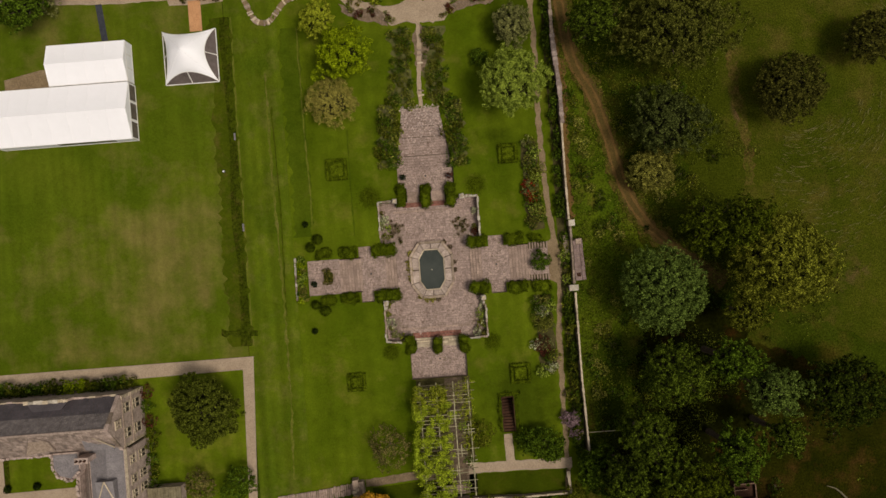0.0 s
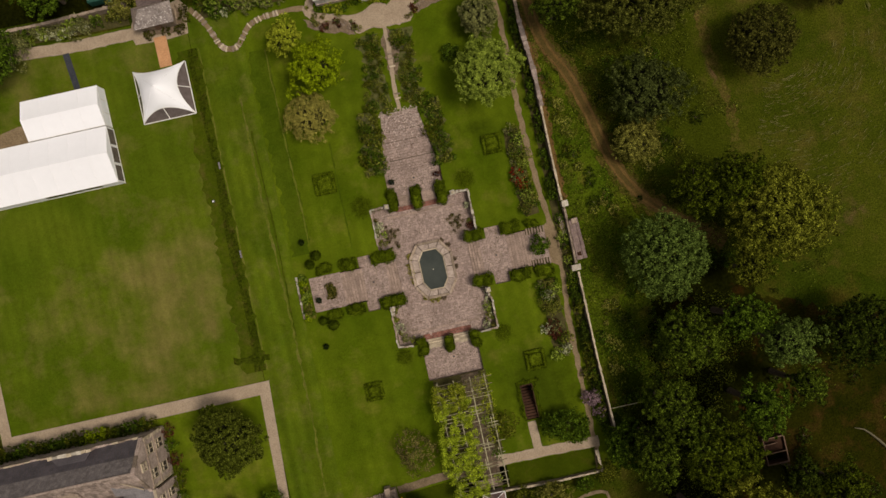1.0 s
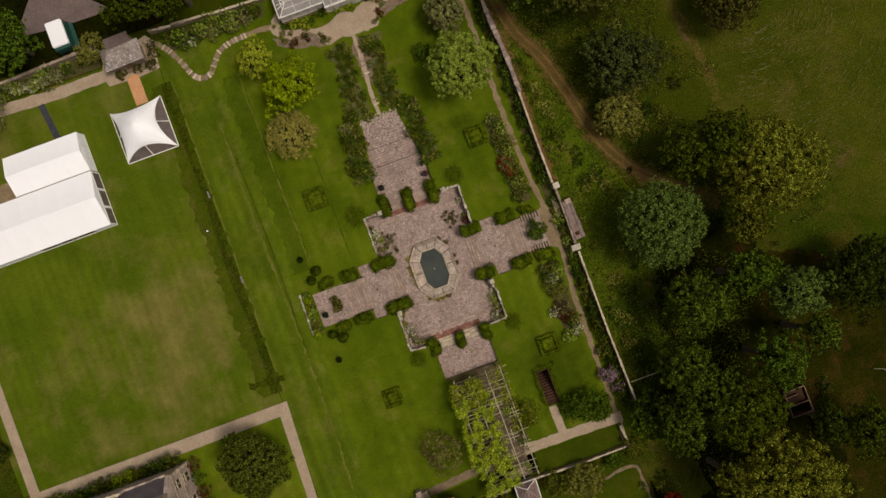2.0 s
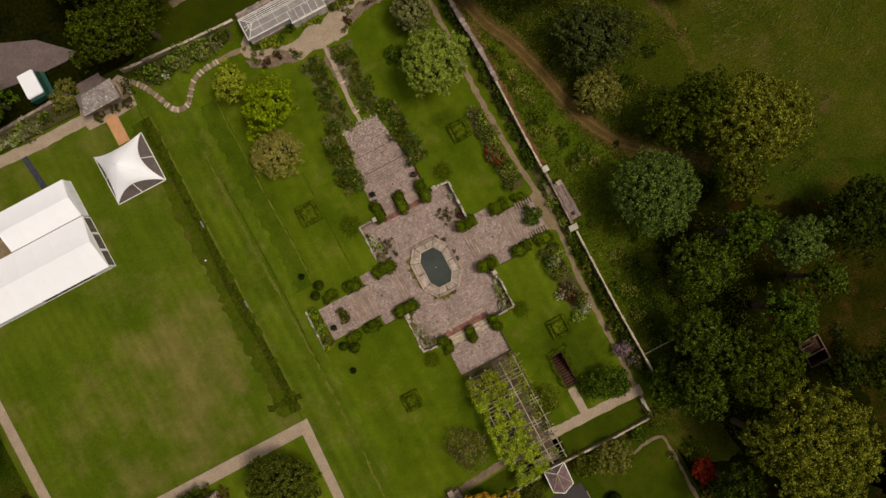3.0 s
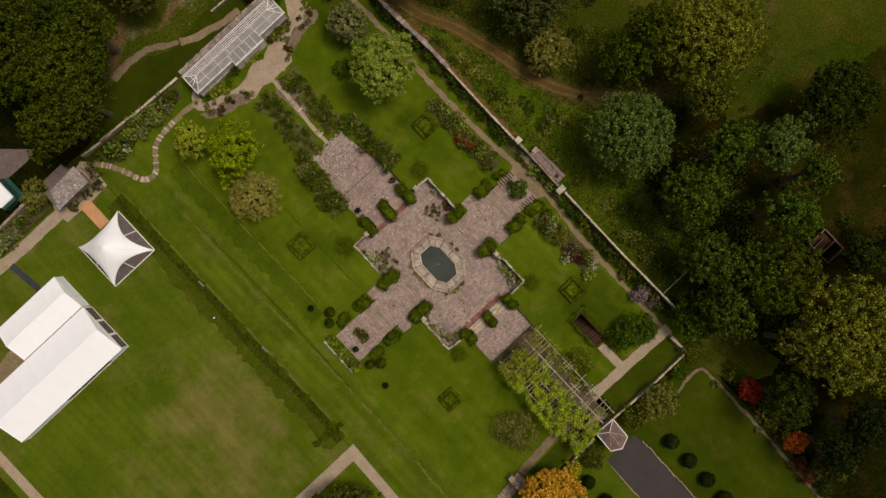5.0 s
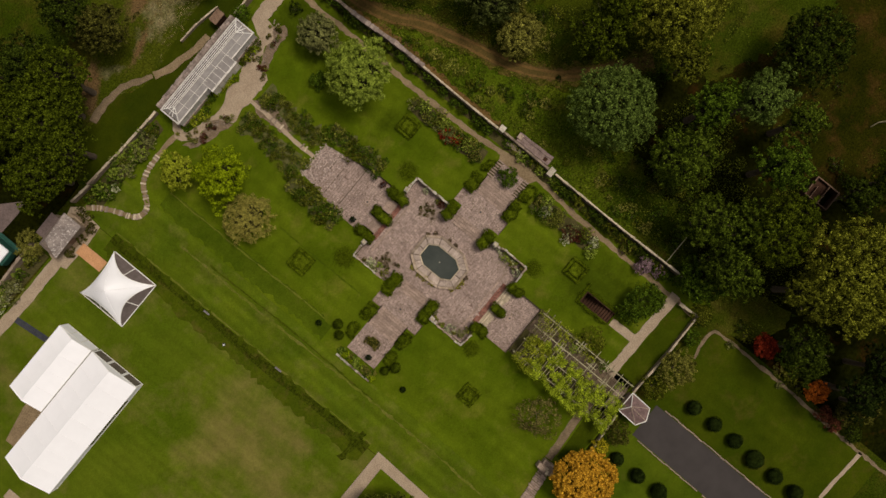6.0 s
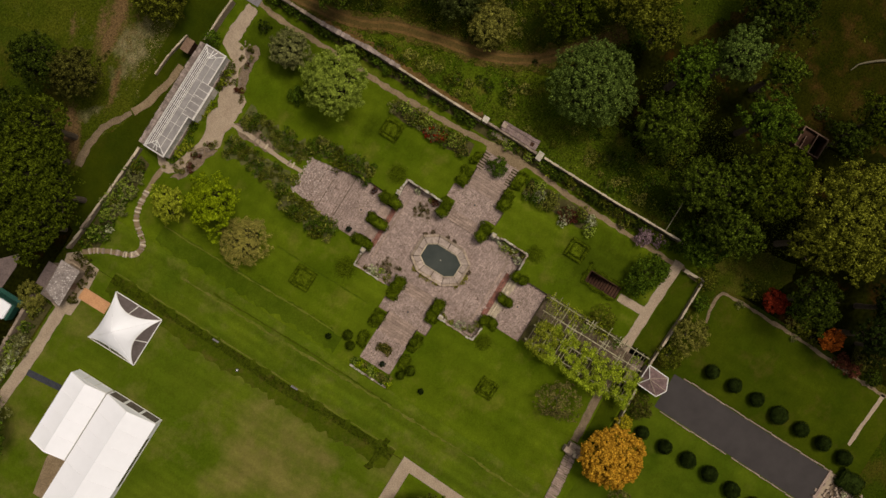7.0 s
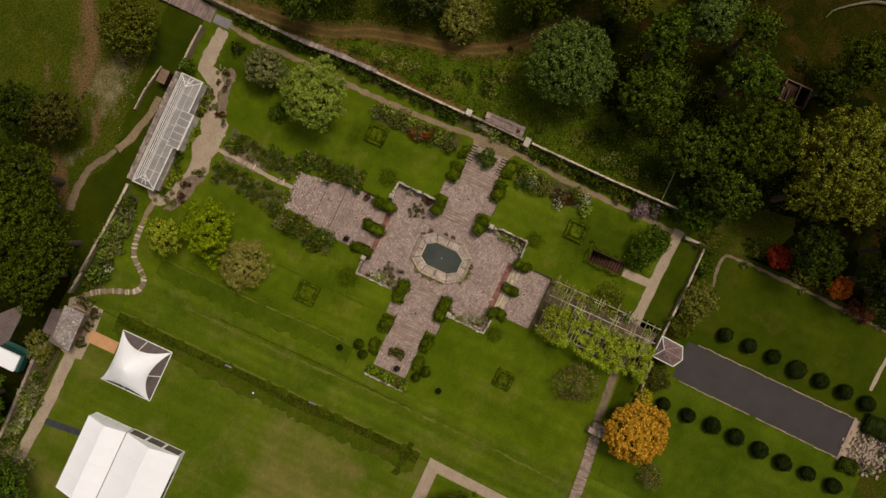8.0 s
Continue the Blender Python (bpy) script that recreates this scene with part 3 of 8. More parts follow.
def inner_places(rng, r, zc, hz, n, outer=0.50):
    """Places of the larger leaves and of the dark shade blades deep inside a crown."""
    d = unit(rng.normal(size=(n, 3)))
    d = d[d[:, 2] > -0.3]
    P = d * np.array([r, r, hz]) * rng.uniform(0.30, outer, len(d))[:, None]
    P[:, 2] += zc
    return P, unit(d + rng.normal(size=d.shape) * 0.4)


def tree(x, y, r, h, leaf, label, name="tree", category="tree", dense=1.0, blade=0.27, trunk=True, lumpy=0.22, seed=0, group=""):
    """A tree: a tapered trunk with limbs, and a crown of leaf clumps with gaps."""
    rng = np.random.default_rng(int(abs(x * 131 + y * 717)) + seed)
    t = thing(name, x, y, gz(x), label, category, group)
    hz = min(h * 0.42, r * 0.95)
    zc = h - hz
    bm = bmesh.new()
    r0 = 0.05 + 0.028 * h
    add_tube(bm, (0, 0, -0.15), (0.05 * r, 0.03 * r, zc * 0.8), r0 * 1.25, r0 * 0.7, 8)
    for k in range(6):
        a = k * 1.05 + rng.uniform(-0.3, 0.3)
        q = (math.cos(a) * r * 0.62, math.sin(a) * r * 0.62, zc + hz * rng.uniform(0.0, 0.5))
        add_tube(bm, (0.04 * r, 0.02 * r, zc * (0.45 + 0.05 * k)), q, r0 * 0.5, r0 * 0.12, 5)
    add_tube(bm, (0.05 * r, 0.03 * r, zc * 0.8), (0, 0, zc + hz * 0.7), r0 * 0.7, r0 * 0.12, 6)
    part("trunk", bm, M_BARK, t)
    n = int((290 * r * r + 300) * dense * (0.42 / blade) ** 1.4)
    P, N = lobed_places(rng, r, zc, hz, n, lumpy)
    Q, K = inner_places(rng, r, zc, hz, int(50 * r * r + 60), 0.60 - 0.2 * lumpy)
    D, L = inner_places(rng, r, zc, hz, int((95 - 190 * lumpy) * r * r + 60), 0.80 - 0.3 * lumpy)
    sizes = np.concatenate([np.full(len(P), blade), np.full(len(D), blade * 1.35)])
    crown = new("crown", leaf_mesh("crown", np.concatenate([P, D]), np.concatenate([N, L]), sizes, rng, LEAF[leaf]))
    crown.parent = t
    # Dark blades added inside the crown imitate shade in its gaps.
    inner = new("inner_shade", leaf_mesh("inner_shade", Q, K, 0.75, rng, M_CROWN_SHADE, 0.4))
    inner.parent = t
    return t


def shrub(x, y, r, h, leaf, label, name="shrub", category="shrub", dense=1.0, blade=0.20, z=None, group="", lumpy=0.3):
    rng = np.random.default_rng(int(abs(x * 311 + y * 173)) + 5)
    t = thing(name, x, y, gz(x) if z is None else z, label, category, group)
    bm = bmesh.new()
    for k in range(5):
        a = k * 1.26 + rng.uniform(-0.4, 0.4)
        add_tube(bm, (0, 0, -0.05), (math.cos(a) * r * 0.5, math.sin(a) * r * 0.5, h * 0.6), 0.03 + 0.01 * r, 0.01, 5)
    part("stem", bm, M_BARK, t)
    n = int((620 * r * r + 120) * dense * (0.20 / blade) ** 1.5)
    if r >= 1.4:
        P, N = lobed_places(rng, r, h * 0.45, h * 0.6, int(n * 1.3), lumpy * 0.65)
    else:
        P, N = crown_places(rng, r, h * 0.5, h * 0.55, int(10 + 4 * r), n, lumpy, low=-0.6, tight=0.36, per=9, spray=0.09 + 0.03 * r)
    P[:, 2] = np.maximum(P[:, 2], 0.02)
    leaves = new("leaves", leaf_mesh("leaves", P, N, blade, rng, LEAF[leaf]))
    leaves.parent = t
    return t


def hedge(x0, x1, y0, y1, h, z=0.0, leaf="box", label="clipped box hedge beside the paving", name="box_hedge", group="", blade=0.15, round_top=0.5):
    """A clipped hedge: a dense dark body, and a coat of small leaves over rounded edges."""
    rng = np.random.default_rng(int(abs(x0 * 97 + y0 * 331)) + 11)
    cx, cy = (x0 + x1) / 2, (y0 + y1) / 2
    ax, ay = (x1 - x0) / 2 * 0.95, (y1 - y0) / 2 * 0.93
    t = thing(name, cx, cy, z, label, "hedge", group)
    k = min(round_top, ax * 0.8, ay * 0.8)
    part("body", box(-ax + 0.1, ax - 0.1, -ay + 0.1, ay - 0.1, -0.05, h - 0.1, 0.0, k * 0.6), LEAF["box"] if leaf == "box" else LEAF["yew"], t)
    area = 4 * ax * ay + 4 * (ax + ay) * h
    n = int(min(area * 150 * (0.13 / blade) ** 2, 5200))
    p = rng.uniform(-1, 1, size=(n, 3)) * np.array([ax, ay, h / 2])
    pick = rng.uniform(0, area, n)
    top = pick < 4 * ax * ay
    side_x = (~top) & (pick < 4 * ax * ay + 4 * ay * h)
    side_y = ~(top | side_x)
    N = np.zeros((n, 3))
    p[top, 2], N[top, 2] = h / 2, 1
    sg = np.sign(rng.uniform(-1, 1, n))
    p[side_x, 0], N[side_x, 0] = (sg * ax)[side_x], sg[side_x]
    p[side_y, 1], N[side_y, 1] = (sg * ay)[side_y], sg[side_y]
    core = np.clip(p, -np.array([ax - k, ay - k, 9]), np.array([ax - k, ay - k, h / 2 - k]))
    out = p - core
    length = np.linalg.norm(out, axis=1, keepdims=True)
    p = np.where(length > k, core + out / (length + 1e-9) * k, p)
    p += rng.normal(size=(n, 3)) * 0.085 + 0.17 * np.sin(p[:, [1, 0, 0]] * 2.7 + x0) * np.array([1, 1, 0.9]) + 0.07 * np.sin(p[:, [1, 0, 1]] * 6.3 + y0)
    p[:, 2] += h / 2
    leaves = new("leaves", leaf_mesh("leaves", p, unit(N + out * 0.8 + rng.normal(size=(n, 3)) * 0.65), blade, rng, LEAF[leaf]))
    leaves.parent = t
    return t


def topiary(x, y, r, h, z=0.0, leaf="yew", label="clipped dark yew dome on the lawn", name="yew_dome", group="", blade=0.15):
    rng = np.random.default_rng(int(abs(x * 71 + y * 53)) + 3)
    t = thing(name, x, y, z, label, "topiary", group)
    bm = bmesh.new()
    bmesh.ops.create_uvsphere(bm, u_segments=22, v_segments=13, radius=1.0)
    for v in bm.verts:
        f = 1 + 0.05 * noise.noise(v.co * 2 + Vector((x, y, 0)))
        v.co = Vector((v.co.x * (r - 0.09) * f, v.co.y * (r - 0.09) * f, max(h * 0.45 + v.co.z * (h * 0.55 - 0.08), -0.02)))
    part("body", bm, LEAF[leaf], t)
    n = int(12 * r * (r + h) * 28)
    d = unit(rng.normal(size=(n, 3)))
    turn = np.arctan2(d[:, 1], d[:, 0])
    wob = 1 + 0.05 * np.sin(2 * turn + x) + 0.04 * np.sin(3 * turn + y) + 0.03 * np.sin(7 * turn + x * y)
    P = d * np.array([r, r, h * 0.55]) * (wob * rng.uniform(0.95, 1.04, n))[:, None]
    P[:, 2] = np.maximum(P[:, 2] + h * 0.45, 0.02)
    leaves = new("leaves", leaf_mesh("leaves", P, unit(d + rng.normal(size=(n, 3)) * 0.5), blade, rng, LEAF[leaf]))
    leaves.parent = t
    return t


def stone_wall(name, points, width, height, label, coping=M_COPING, body=M_WALL, stone=0.9, bend=None):
    """A garden wall: a rubble body along a line of corners, and single coping stones on top."""
    wall = thing(name, *points[0], gz(points[0][0]), label, "wall", kind="structure")
    ox, oy, oz = wall.location
    shared = [mesh_of("coping_stone", box(-0.5, 0.5, -0.5, 0.5, 0, 0.12, 0.03), coping) for _ in range(5)]
    for (xa, ya), (xb, yb) in zip(points, points[1:]):
        L = math.hypot(xb - xa, yb - ya)
        a = math.atan2(yb - ya, xb - xa)
        steps = max(1, int(L / 4))
        for k in range(steps):
            mx, my = xa + (xb - xa) * (k + 0.5) / steps, ya + (yb - ya) * (k + 0.5) / steps
            g = gz(mx)
            bm = box(-L / steps / 2, L / steps / 2, -width / 2, width / 2, -0.5, height - 0.12)
            p = part("wall_body", bm, body, wall)
            p.matrix_basis = Matrix.Translation((mx - ox, my - oy, g - oz)) @ pose(0, 0, 0, 0, 0, math.degrees(a))
        d = 0.0
        while d < L - 0.05:
            w = min(stone * random.uniform(0.7, 1.35), L - d)
            mx, my = xa + (xb - xa) * (d + w / 2) / L, ya + (yb - ya) * (d + w / 2) / L
            m = Matrix.Translation((mx - ox, my - oy, gz(mx) - oz + height - 0.118)) @ pose(0, 0, 0, 0, 0, math.degrees(a) + random.uniform(-4, 4))
            piece("coping_stone", random.choice(shared), wall, m @ Matrix.Diagonal((w - 0.02, width * random.uniform(0.78, 1.35), random.uniform(0.8, 1.2), 1)))
            d += w
    return wall


def flight(name, x0, x1, y0, y1, z0, z1, n, along, label, mat=M_STEP):
    """Stone steps from the height z0 at x0 (or y0) to z1 at the far end, each tread a slab of its own."""
    t = thing(name, (x0 + x1) / 2, (y0 + y1) / 2, min(z0, z1) - 0.3, label, "steps", kind="structure")
    for k in range(n):
        z = z0 + (z1 - z0) * (k + (1 if z1 > z0 else 0)) / n
        lo, hi = k / n, (k + 1) / n
        if along == "x":
            xa, xb = x0 + (x1 - x0) * lo, x0 + (x1 - x0) * hi
            b = (min(xa, xb) - 0.02, max(xa, xb) + 0.01, y0, y1)
        else:
            ya, yb = y0 + (y1 - y0) * lo, y0 + (y1 - y0) * hi
            b = (x0, x1, min(ya, yb) - 0.02, max(ya, yb) + 0.01)
        ox, oy, oz = t.location
        part("step_base", box(b[0] - ox, b[1] - ox, b[2] - oy, b[3] - oy, 0.0, z - oz - 0.07), M_JOINT, t)
        gap = (0.012, 0.012, 0.0, 0.0) if along == "x" else (0.0, 0.0, 0.012, 0.012)
        cut = (b[0] + gap[0] + random.uniform(0, 0.02), b[1] - gap[1], b[2] + gap[2] + random.uniform(-0.08, 0.05), b[3] - gap[3] + random.uniform(-0.05, 0.08))
        axis = 2 if along == "x" else 0
        d, far_end = cut[axis], cut[axis + 1]
        while d < far_end - 0.05:
            w = min(random.uniform(0.5, 1.5), far_end - d)
            c = list(cut)
            c[axis], c[axis + 1] = d, d + w - 0.02
            c[2 - axis] += random.uniform(0, 0.02)
            c[3 - axis] -= random.uniform(0, 0.03)
            part("step", box(c[0] - ox, c[1] - ox, c[2] - oy, c[3] - oy, z - oz - 0.09, z - oz + random.uniform(-0.015, 0.01), 0.02), mat, t)
            d += w
    return t


# ---- ground, lawns and paths ----
bm = bmesh.new()
FAR = 1200
edges_x = [-FAR, BANK_FOOT, BANK_TOP, -20.6, 20.6, FAR]
edges_y = [-FAR, -28.5, 26.8, FAR]
grid = [[bm.verts.new((x, y, gz(x))) for y in edges_y] for x in edges_x]
for i in range(len(edges_x) - 1):
    for j in range(len(edges_y) - 1):
        if (i, j) != (3, 1):
            bm.faces.new((grid[i][j], grid[i + 1][j], grid[i + 1][j + 1], grid[i][j + 1]))
setting("ground", bm, M_MEADOW, "rough olive meadow grass that reaches to the horizon", "ground")

CROSS = [(-7.8, 11.0), (-4.4, 11.0), (-4.3, 16.4), (-2.9, 25.6), (2.95, 25.6), (4.6, 16.2), (4.5, 11.0), (7.9, 11.0), (7.9, 2.95), (9.2, 2.95), (9.2, 4.6), (11.6, 4.6), (11.6, 2.95), (18.6, 2.95),
         (18.6, -2.95), (11.6, -2.95), (11.6, -4.5), (9.2, -4.5), (9.2, -2.95), (7.9, -2.95), (7.9, -11.2), (4.4, -11.2), (4.4, -17.2), (-4.4, -17.2), (-4.4, -11.2), (-7.8, -11.2), (-7.8, -2.75),
         (-9.4, -2.75), (-9.4, -4.4), (-11.4, -4.4), (-11.4, -2.75), (-19.6, -2.75), (-19.6, 2.75), (-11.4, 2.75), (-11.4, 4.4), (-9.4, 4.4), (-9.4, 2.75), (-7.8, 2.75)]
PIT = [(9.45, -26.6), (11.25, -26.6), (11.25, -21.1), (9.45, -21.1)]
setting("lawn", holed([(-21.9, -36.6), (21.75, -36.6), (21.75, 49.6), (-21.9, 49.6)], [CROSS, PIT], 0.03), M_LAWN,
        "mown green garden lawn round the paved court", "lawn")
setting("lawn", draped([(-21.6, -75), (-21.6, 49.5), (-30.2, 49.5), (-30.2, -75)], 0.036), M_BANK, "grassy bank with mowing lines", "lawn")
setting("lawn", draped([(-30.3, -11.7), (-30.3, 48.5), (-74.5, 48.5), (-74.5, -11.7)], 0.025), M_FIELD, "large level lawn with dry brown patches", "lawn")
setting("lawn", draped([(-31.3, -60), (-31.3, -13.6), (-70, -13.6), (-70, -60)], 0.025), M_LAWN, "small lawn in front of the stone house", "lawn")
setting("lawn", draped([(18.8, -74), (19.1, -62), (19.5, -55), (19.4, -48), (19.3, -41.0), (14, -38.6), (1.0, -38.0), (1.0, -74)], 0.025), M_LAWN2, "mown lawn beside the canal, edge darkening put into its colour", "lawn")
setting("lawn", draped([(1.0, -74), (1.0, -38.0), (-12.8, -36.5), (-21.9, -36.5), (-21.9, -75)], 0.026), M_DEEP, "mown lawn west of the canal", "lawn")
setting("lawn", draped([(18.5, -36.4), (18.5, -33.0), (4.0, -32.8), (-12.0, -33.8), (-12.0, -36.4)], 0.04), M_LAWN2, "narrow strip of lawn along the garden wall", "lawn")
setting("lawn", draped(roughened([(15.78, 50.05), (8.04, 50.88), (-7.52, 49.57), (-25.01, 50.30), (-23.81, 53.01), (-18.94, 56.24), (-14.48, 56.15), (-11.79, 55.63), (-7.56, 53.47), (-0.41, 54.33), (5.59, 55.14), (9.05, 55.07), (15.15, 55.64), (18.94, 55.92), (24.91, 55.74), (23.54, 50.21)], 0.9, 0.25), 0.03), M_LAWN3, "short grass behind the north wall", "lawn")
# Strips of long grass whose dark tone also holds the shade at the drop.
STRIP = [(-29.41, 42.80), (-29.35, 40.07), (-29.51, 31.01), (-29.58, 21.94), (-29.59, 14.68), (-29.65, 9.24), (-29.71, 3.80), (-29.72, -3.46), (-29.68, -10.00)]
setting("grass_strip", draped(STRIP + [(x - 1.5 - 0.35 * math.sin(1.7 * k), y) for k, (x, y) in enumerate(STRIP)][::-1], 0.055), M_LONG, "strip of long grass along the bank's foot, partly darkened for shade", "grass")
setting("grass_strip", ribbon([(x - 1.7, y) for x, y in STRIP], 3.5, 0.05, 0.5), M_HALF, "strip of longer grass along the bank, shade put into its colour", "grass")
setting("grass_strip", ribbon([(-34.4, -7.6), (-31.5, -7.8), (-28.6, -8.2)], 1.1, 0.06, 0.25), M_LONG, "dark tuft of long grass at the lawn's corner", "grass")
setting("grass_strip", ribbon([(-24.14, 33.11), (-24.09, 26.80), (-24.16, 17.79), (-24.08, 10.58), (-23.96, 5.17), (-23.81, -5.65), (-23.88, -18.26), (-24.38, -31.73)], 0.34, 0.06, 0.2), M_WORN, "pale worn line along the bank", "grass")
setting("grass_strip", ribbon([(x + 0.25, y) for x, y in STRIP], 0.22, 0.062, 0.1), M_WORN, "pale mown edge above the dark strip", "grass")
setting("grass_strip", ribbon([(-18.50, 39.75), (-18.57, 36.62), (-18.48, 30.78), (-18.50, 24.67), (-18.39, 19.10), (-18.27, 13.70), (-18.33, 8.32)], 0.2, 0.06, 0.1), M_WORN, "pale mown line across the garden lawn", "grass")
setting("grass_strip", ribbon([(-19.93, 39.86), (-19.91, 36.72), (-19.82, 30.88), (-19.84, 24.78), (-19.73, 19.20), (-19.61, 13.81), (-19.63, 6.63)], 2.9, 0.046, 0.5), M_DEEP, "band of deeper green grass along the bank's top", "grass")
setting("grass_strip", ribbon([(-11.71, 23.07), (-11.80, 15.00), (-11.78, 6.02)], 0.16, 0.048, 0.12), M_DEEP, "thin dark mowing line in the lawn", "grass")
setting("grass_strip", ribbon([(-23.45, 27.62), (-23.24, 10.51), (-23.61, -5.66)], 0.25, 0.055, 0.1), M_HALF, "darker mowing line along the bank", "grass")

setting("path", draped([(-71.8, -11.7), (-29.5, -11.75), (-29.6, -11.85), (-30.75, -36), (-32.1, -36), (-31.45, -13.75), (-73.5, -14.1), (-73.2, 30), (-71.6, 30)], 0.045), M_GRAVEL,
        "pale gravel path round the large lawn", "path")
setting("path", ribbon([(-100, 49.3), (-72, 48.9), (-56, 47.7), (-48, 47.2), (-38.5, 47.2)], 1.9, 0.05, 0.08), M_GRAVEL, "pale gravel path along the north border", "path")
setting("path", draped([(-30.63, 51.1), (-29.22, 49.34), (-29.86, 48.23), (-30.16, 45.37), (-33.7, 45.08), (-38.76, 45.31), (-39.27, 47.11), (-38.6, 49.0)], 0.055), M_GRAVEL, "gravel forecourt of the stone pavilion", "path")
setting("flower_bed", draped(roughened([(-37.4, 46.2), (-31.2, 45.95), (-30.5, 46.6), (-30.7, 49.4), (-31.3, 50.6), (-31.6, 46.9), (-37.2, 47.0)], 0.5, 0.12), 0.062), M_ROCKBED, "reddish bed round the stone pavilion", "bed")
WINDING = [(-29.15, 49.10), (-27.81, 47.31), (-26.46, 44.85), (-25.57, 42.52), (-24.48, 41.25), (-22.81, 41.09), (-21.26, 42.63), (-20.11, 43.95), (-18.01, 44.72), (-15.18, 44.95), (-13.07, 45.04), (-11.17, 44.75)]
setting("path", ribbon(WINDING, 0.80, 0.05, 0.10), M_DIRT, "winding earth path with stone treads", "path")
APRON = [(18.02, 45.21), (15.47, 45.20), (13.16, 45.12), (12.33, 45.22), (11.88, 43.64), (10.45, 42.49), (9.11, 42.85), (5.58, 41.80), (5.64, 39.97), (4.90, 39.04), (3.06, 38.98), (1.00, 39.20), (-0.32, 39.08), (-1.50, 39.51), (-2.83, 39.00), (-3.86, 39.11), (-4.49, 40.68), (-5.13, 41.85),
         (-7.03, 41.95), (-8.90, 41.97), (-10.32, 42.49), (-11.17, 43.47), (-11.24, 44.90), (-10.25, 46.15), (-9.35, 46.96), (-8.75, 45.86), (-9.65, 44.86), (-9.41, 43.69), (-7.87, 43.13), (-6.10, 42.68), (-3.97, 42.10), (-2.13, 42.16), (-0.31, 43.30), (1.98, 42.59), (3.88, 43.57), (6.64, 43.96), (9.32, 44.52), (10.04, 45.93), (10.64, 47.18), (12.60, 47.60), (14.63, 47.46), (17.09, 47.22), (18.47, 46.98)]
setting("path", draped(roughened(APRON, 0.5, 0.16), 0.055), M_GRAVEL, "broad pale gravel apron in front of the glasshouse", "path")
for poly in ([(12.13, 43.95), (13.32, 42.44), (12.57, 41.31), (9.50, 41.17), (6.08, 40.08), (5.37, 41.41), (8.83, 42.62)], [(-4.41, 40.72), (-5.05, 41.89), (-7.35, 42.00), (-9.74, 42.07), (-11.38, 43.08), (-11.07, 41.56), (-8.05, 40.11), (-5.44, 39.55), (-4.11, 38.80)], [(1.08, 39.04), (1.96, 37.97), (2.21, 34.46), (1.07, 31.00), (-0.09, 32.23), (-0.25, 37.25)]):
    setting("flower_bed", draped(roughened(poly, 0.5, 0.2), 0.05), M_ROCKBED, "dry reddish bed with small stones beside the gravel", "bed")
setting("path", ribbon([(0.72, 39.45), (0.72, 36.2), (0.46, 32.6), (0.22, 29.4), (0.28, 25.9)], 0.66, 0.052, 0.09), M_GRAVEL, "narrow pale path between the rose beds", "path")
setting("path", draped([(18.5, 3.0), (19.6, 3.6), (20.4, 1.5), (20.5, -2.0), (19.8, -3.8), (18.5, -3.0)], 0.046), M_DIRT, "trodden earth at the end of the paving", "path")
setting("path", ribbon([(19.2, 45.6), (18.72, 40.47), (18.82, 35.97), (18.68, 26.11), (18.69, 18.03), (19.09, 8.12), (19.87, 0.88), (19.84, -5.40), (19.28, -12.54), (19.13, -21.51), (19.00, -32.45)], 0.85, 0.05, 0.16), M_DIRT,
        "trodden earth path beside the east border", "path")
setting("path", ribbon([(3.0, -32.0), (5.22, -31.92), (19.74, -32.15)], 1.6, 0.055, 0.07), M_GRAVEL, "pale gravel path along the south lawn", "path")
setting("path", ribbon([(-13.00, -33.02), (-4.24, -32.27), (3.2, -32.0)], 1.3, 0.055, 0.12), M_BROWNPATH, "brown earth path along the south lawn", "path")
setting("path", ribbon([(10.00, -26.90), (10.12, -31.22)], 1.35, 0.05, 0.05), M_GRAVEL, "short gravel path to the sunken steps", "path")
setting("path", ribbon([(19.59, -31.87), (18.84, -34.50), (18.66, -36.91)], 0.6, 0.05, 0.08), M_DIRT, "thin earth path to the garden wall", "path")
setting("path", ribbon([(19.25, -40.35), (19.45, -44.6), (19.40, -48.6), (19.45, -53.0), (19.30, -57.5), (19.10, -62.0), (18.95, -66.2), (18.90, -70.5), (19.0, -80.0)], 0.55, 0.05, 0.16), M_BROWNPATH, "trodden earth path along the canal garden's edge", "path")
setting("path", ribbon([(19.33, -40.48), (17.62, -40.09), (15.63, -40.28), (13.79, -40.70)], 0.5, 0.052, 0.1), M_BROWNPATH, "thin earth path under the wall", "path")
setting("path", ribbon([(9.4, -70.0), (14, -70.2), (19, -70.5)], 0.62, 0.05, 0.06), M_GRAVEL, "narrow stone path across the lawn", "path")
setting("path", draped(roughened([(-2.9, -69.7), (4.4, -69.7), (4.3, -72.0), (3.0, -75.5), (-1.5, -76.5), (-3.0, -72.5)], 0.5, 0.25), 0.05), M_ROCKBED, "rough stony ground at the canal's end", "path")
setting("path", draped(roughened([(-2.9, -69.7), (4.4, -69.7), (4.2, -71.0), (-2.6, -70.9)], 0.5, 0.15), 0.056), M_GRAVEL, "pale stone strip at the canal's end", "path")
setting("path", ribbon([(4.38, 50.96), (1.60, 51.04), (-0.85, 51.67), (-3.50, 52.31), (-5.89, 53.46)], 1.45, 0.055, 0.10, ends=(1.1, 1.3)), M_DIRT, "pinkish brown path behind the glasshouse", "path")
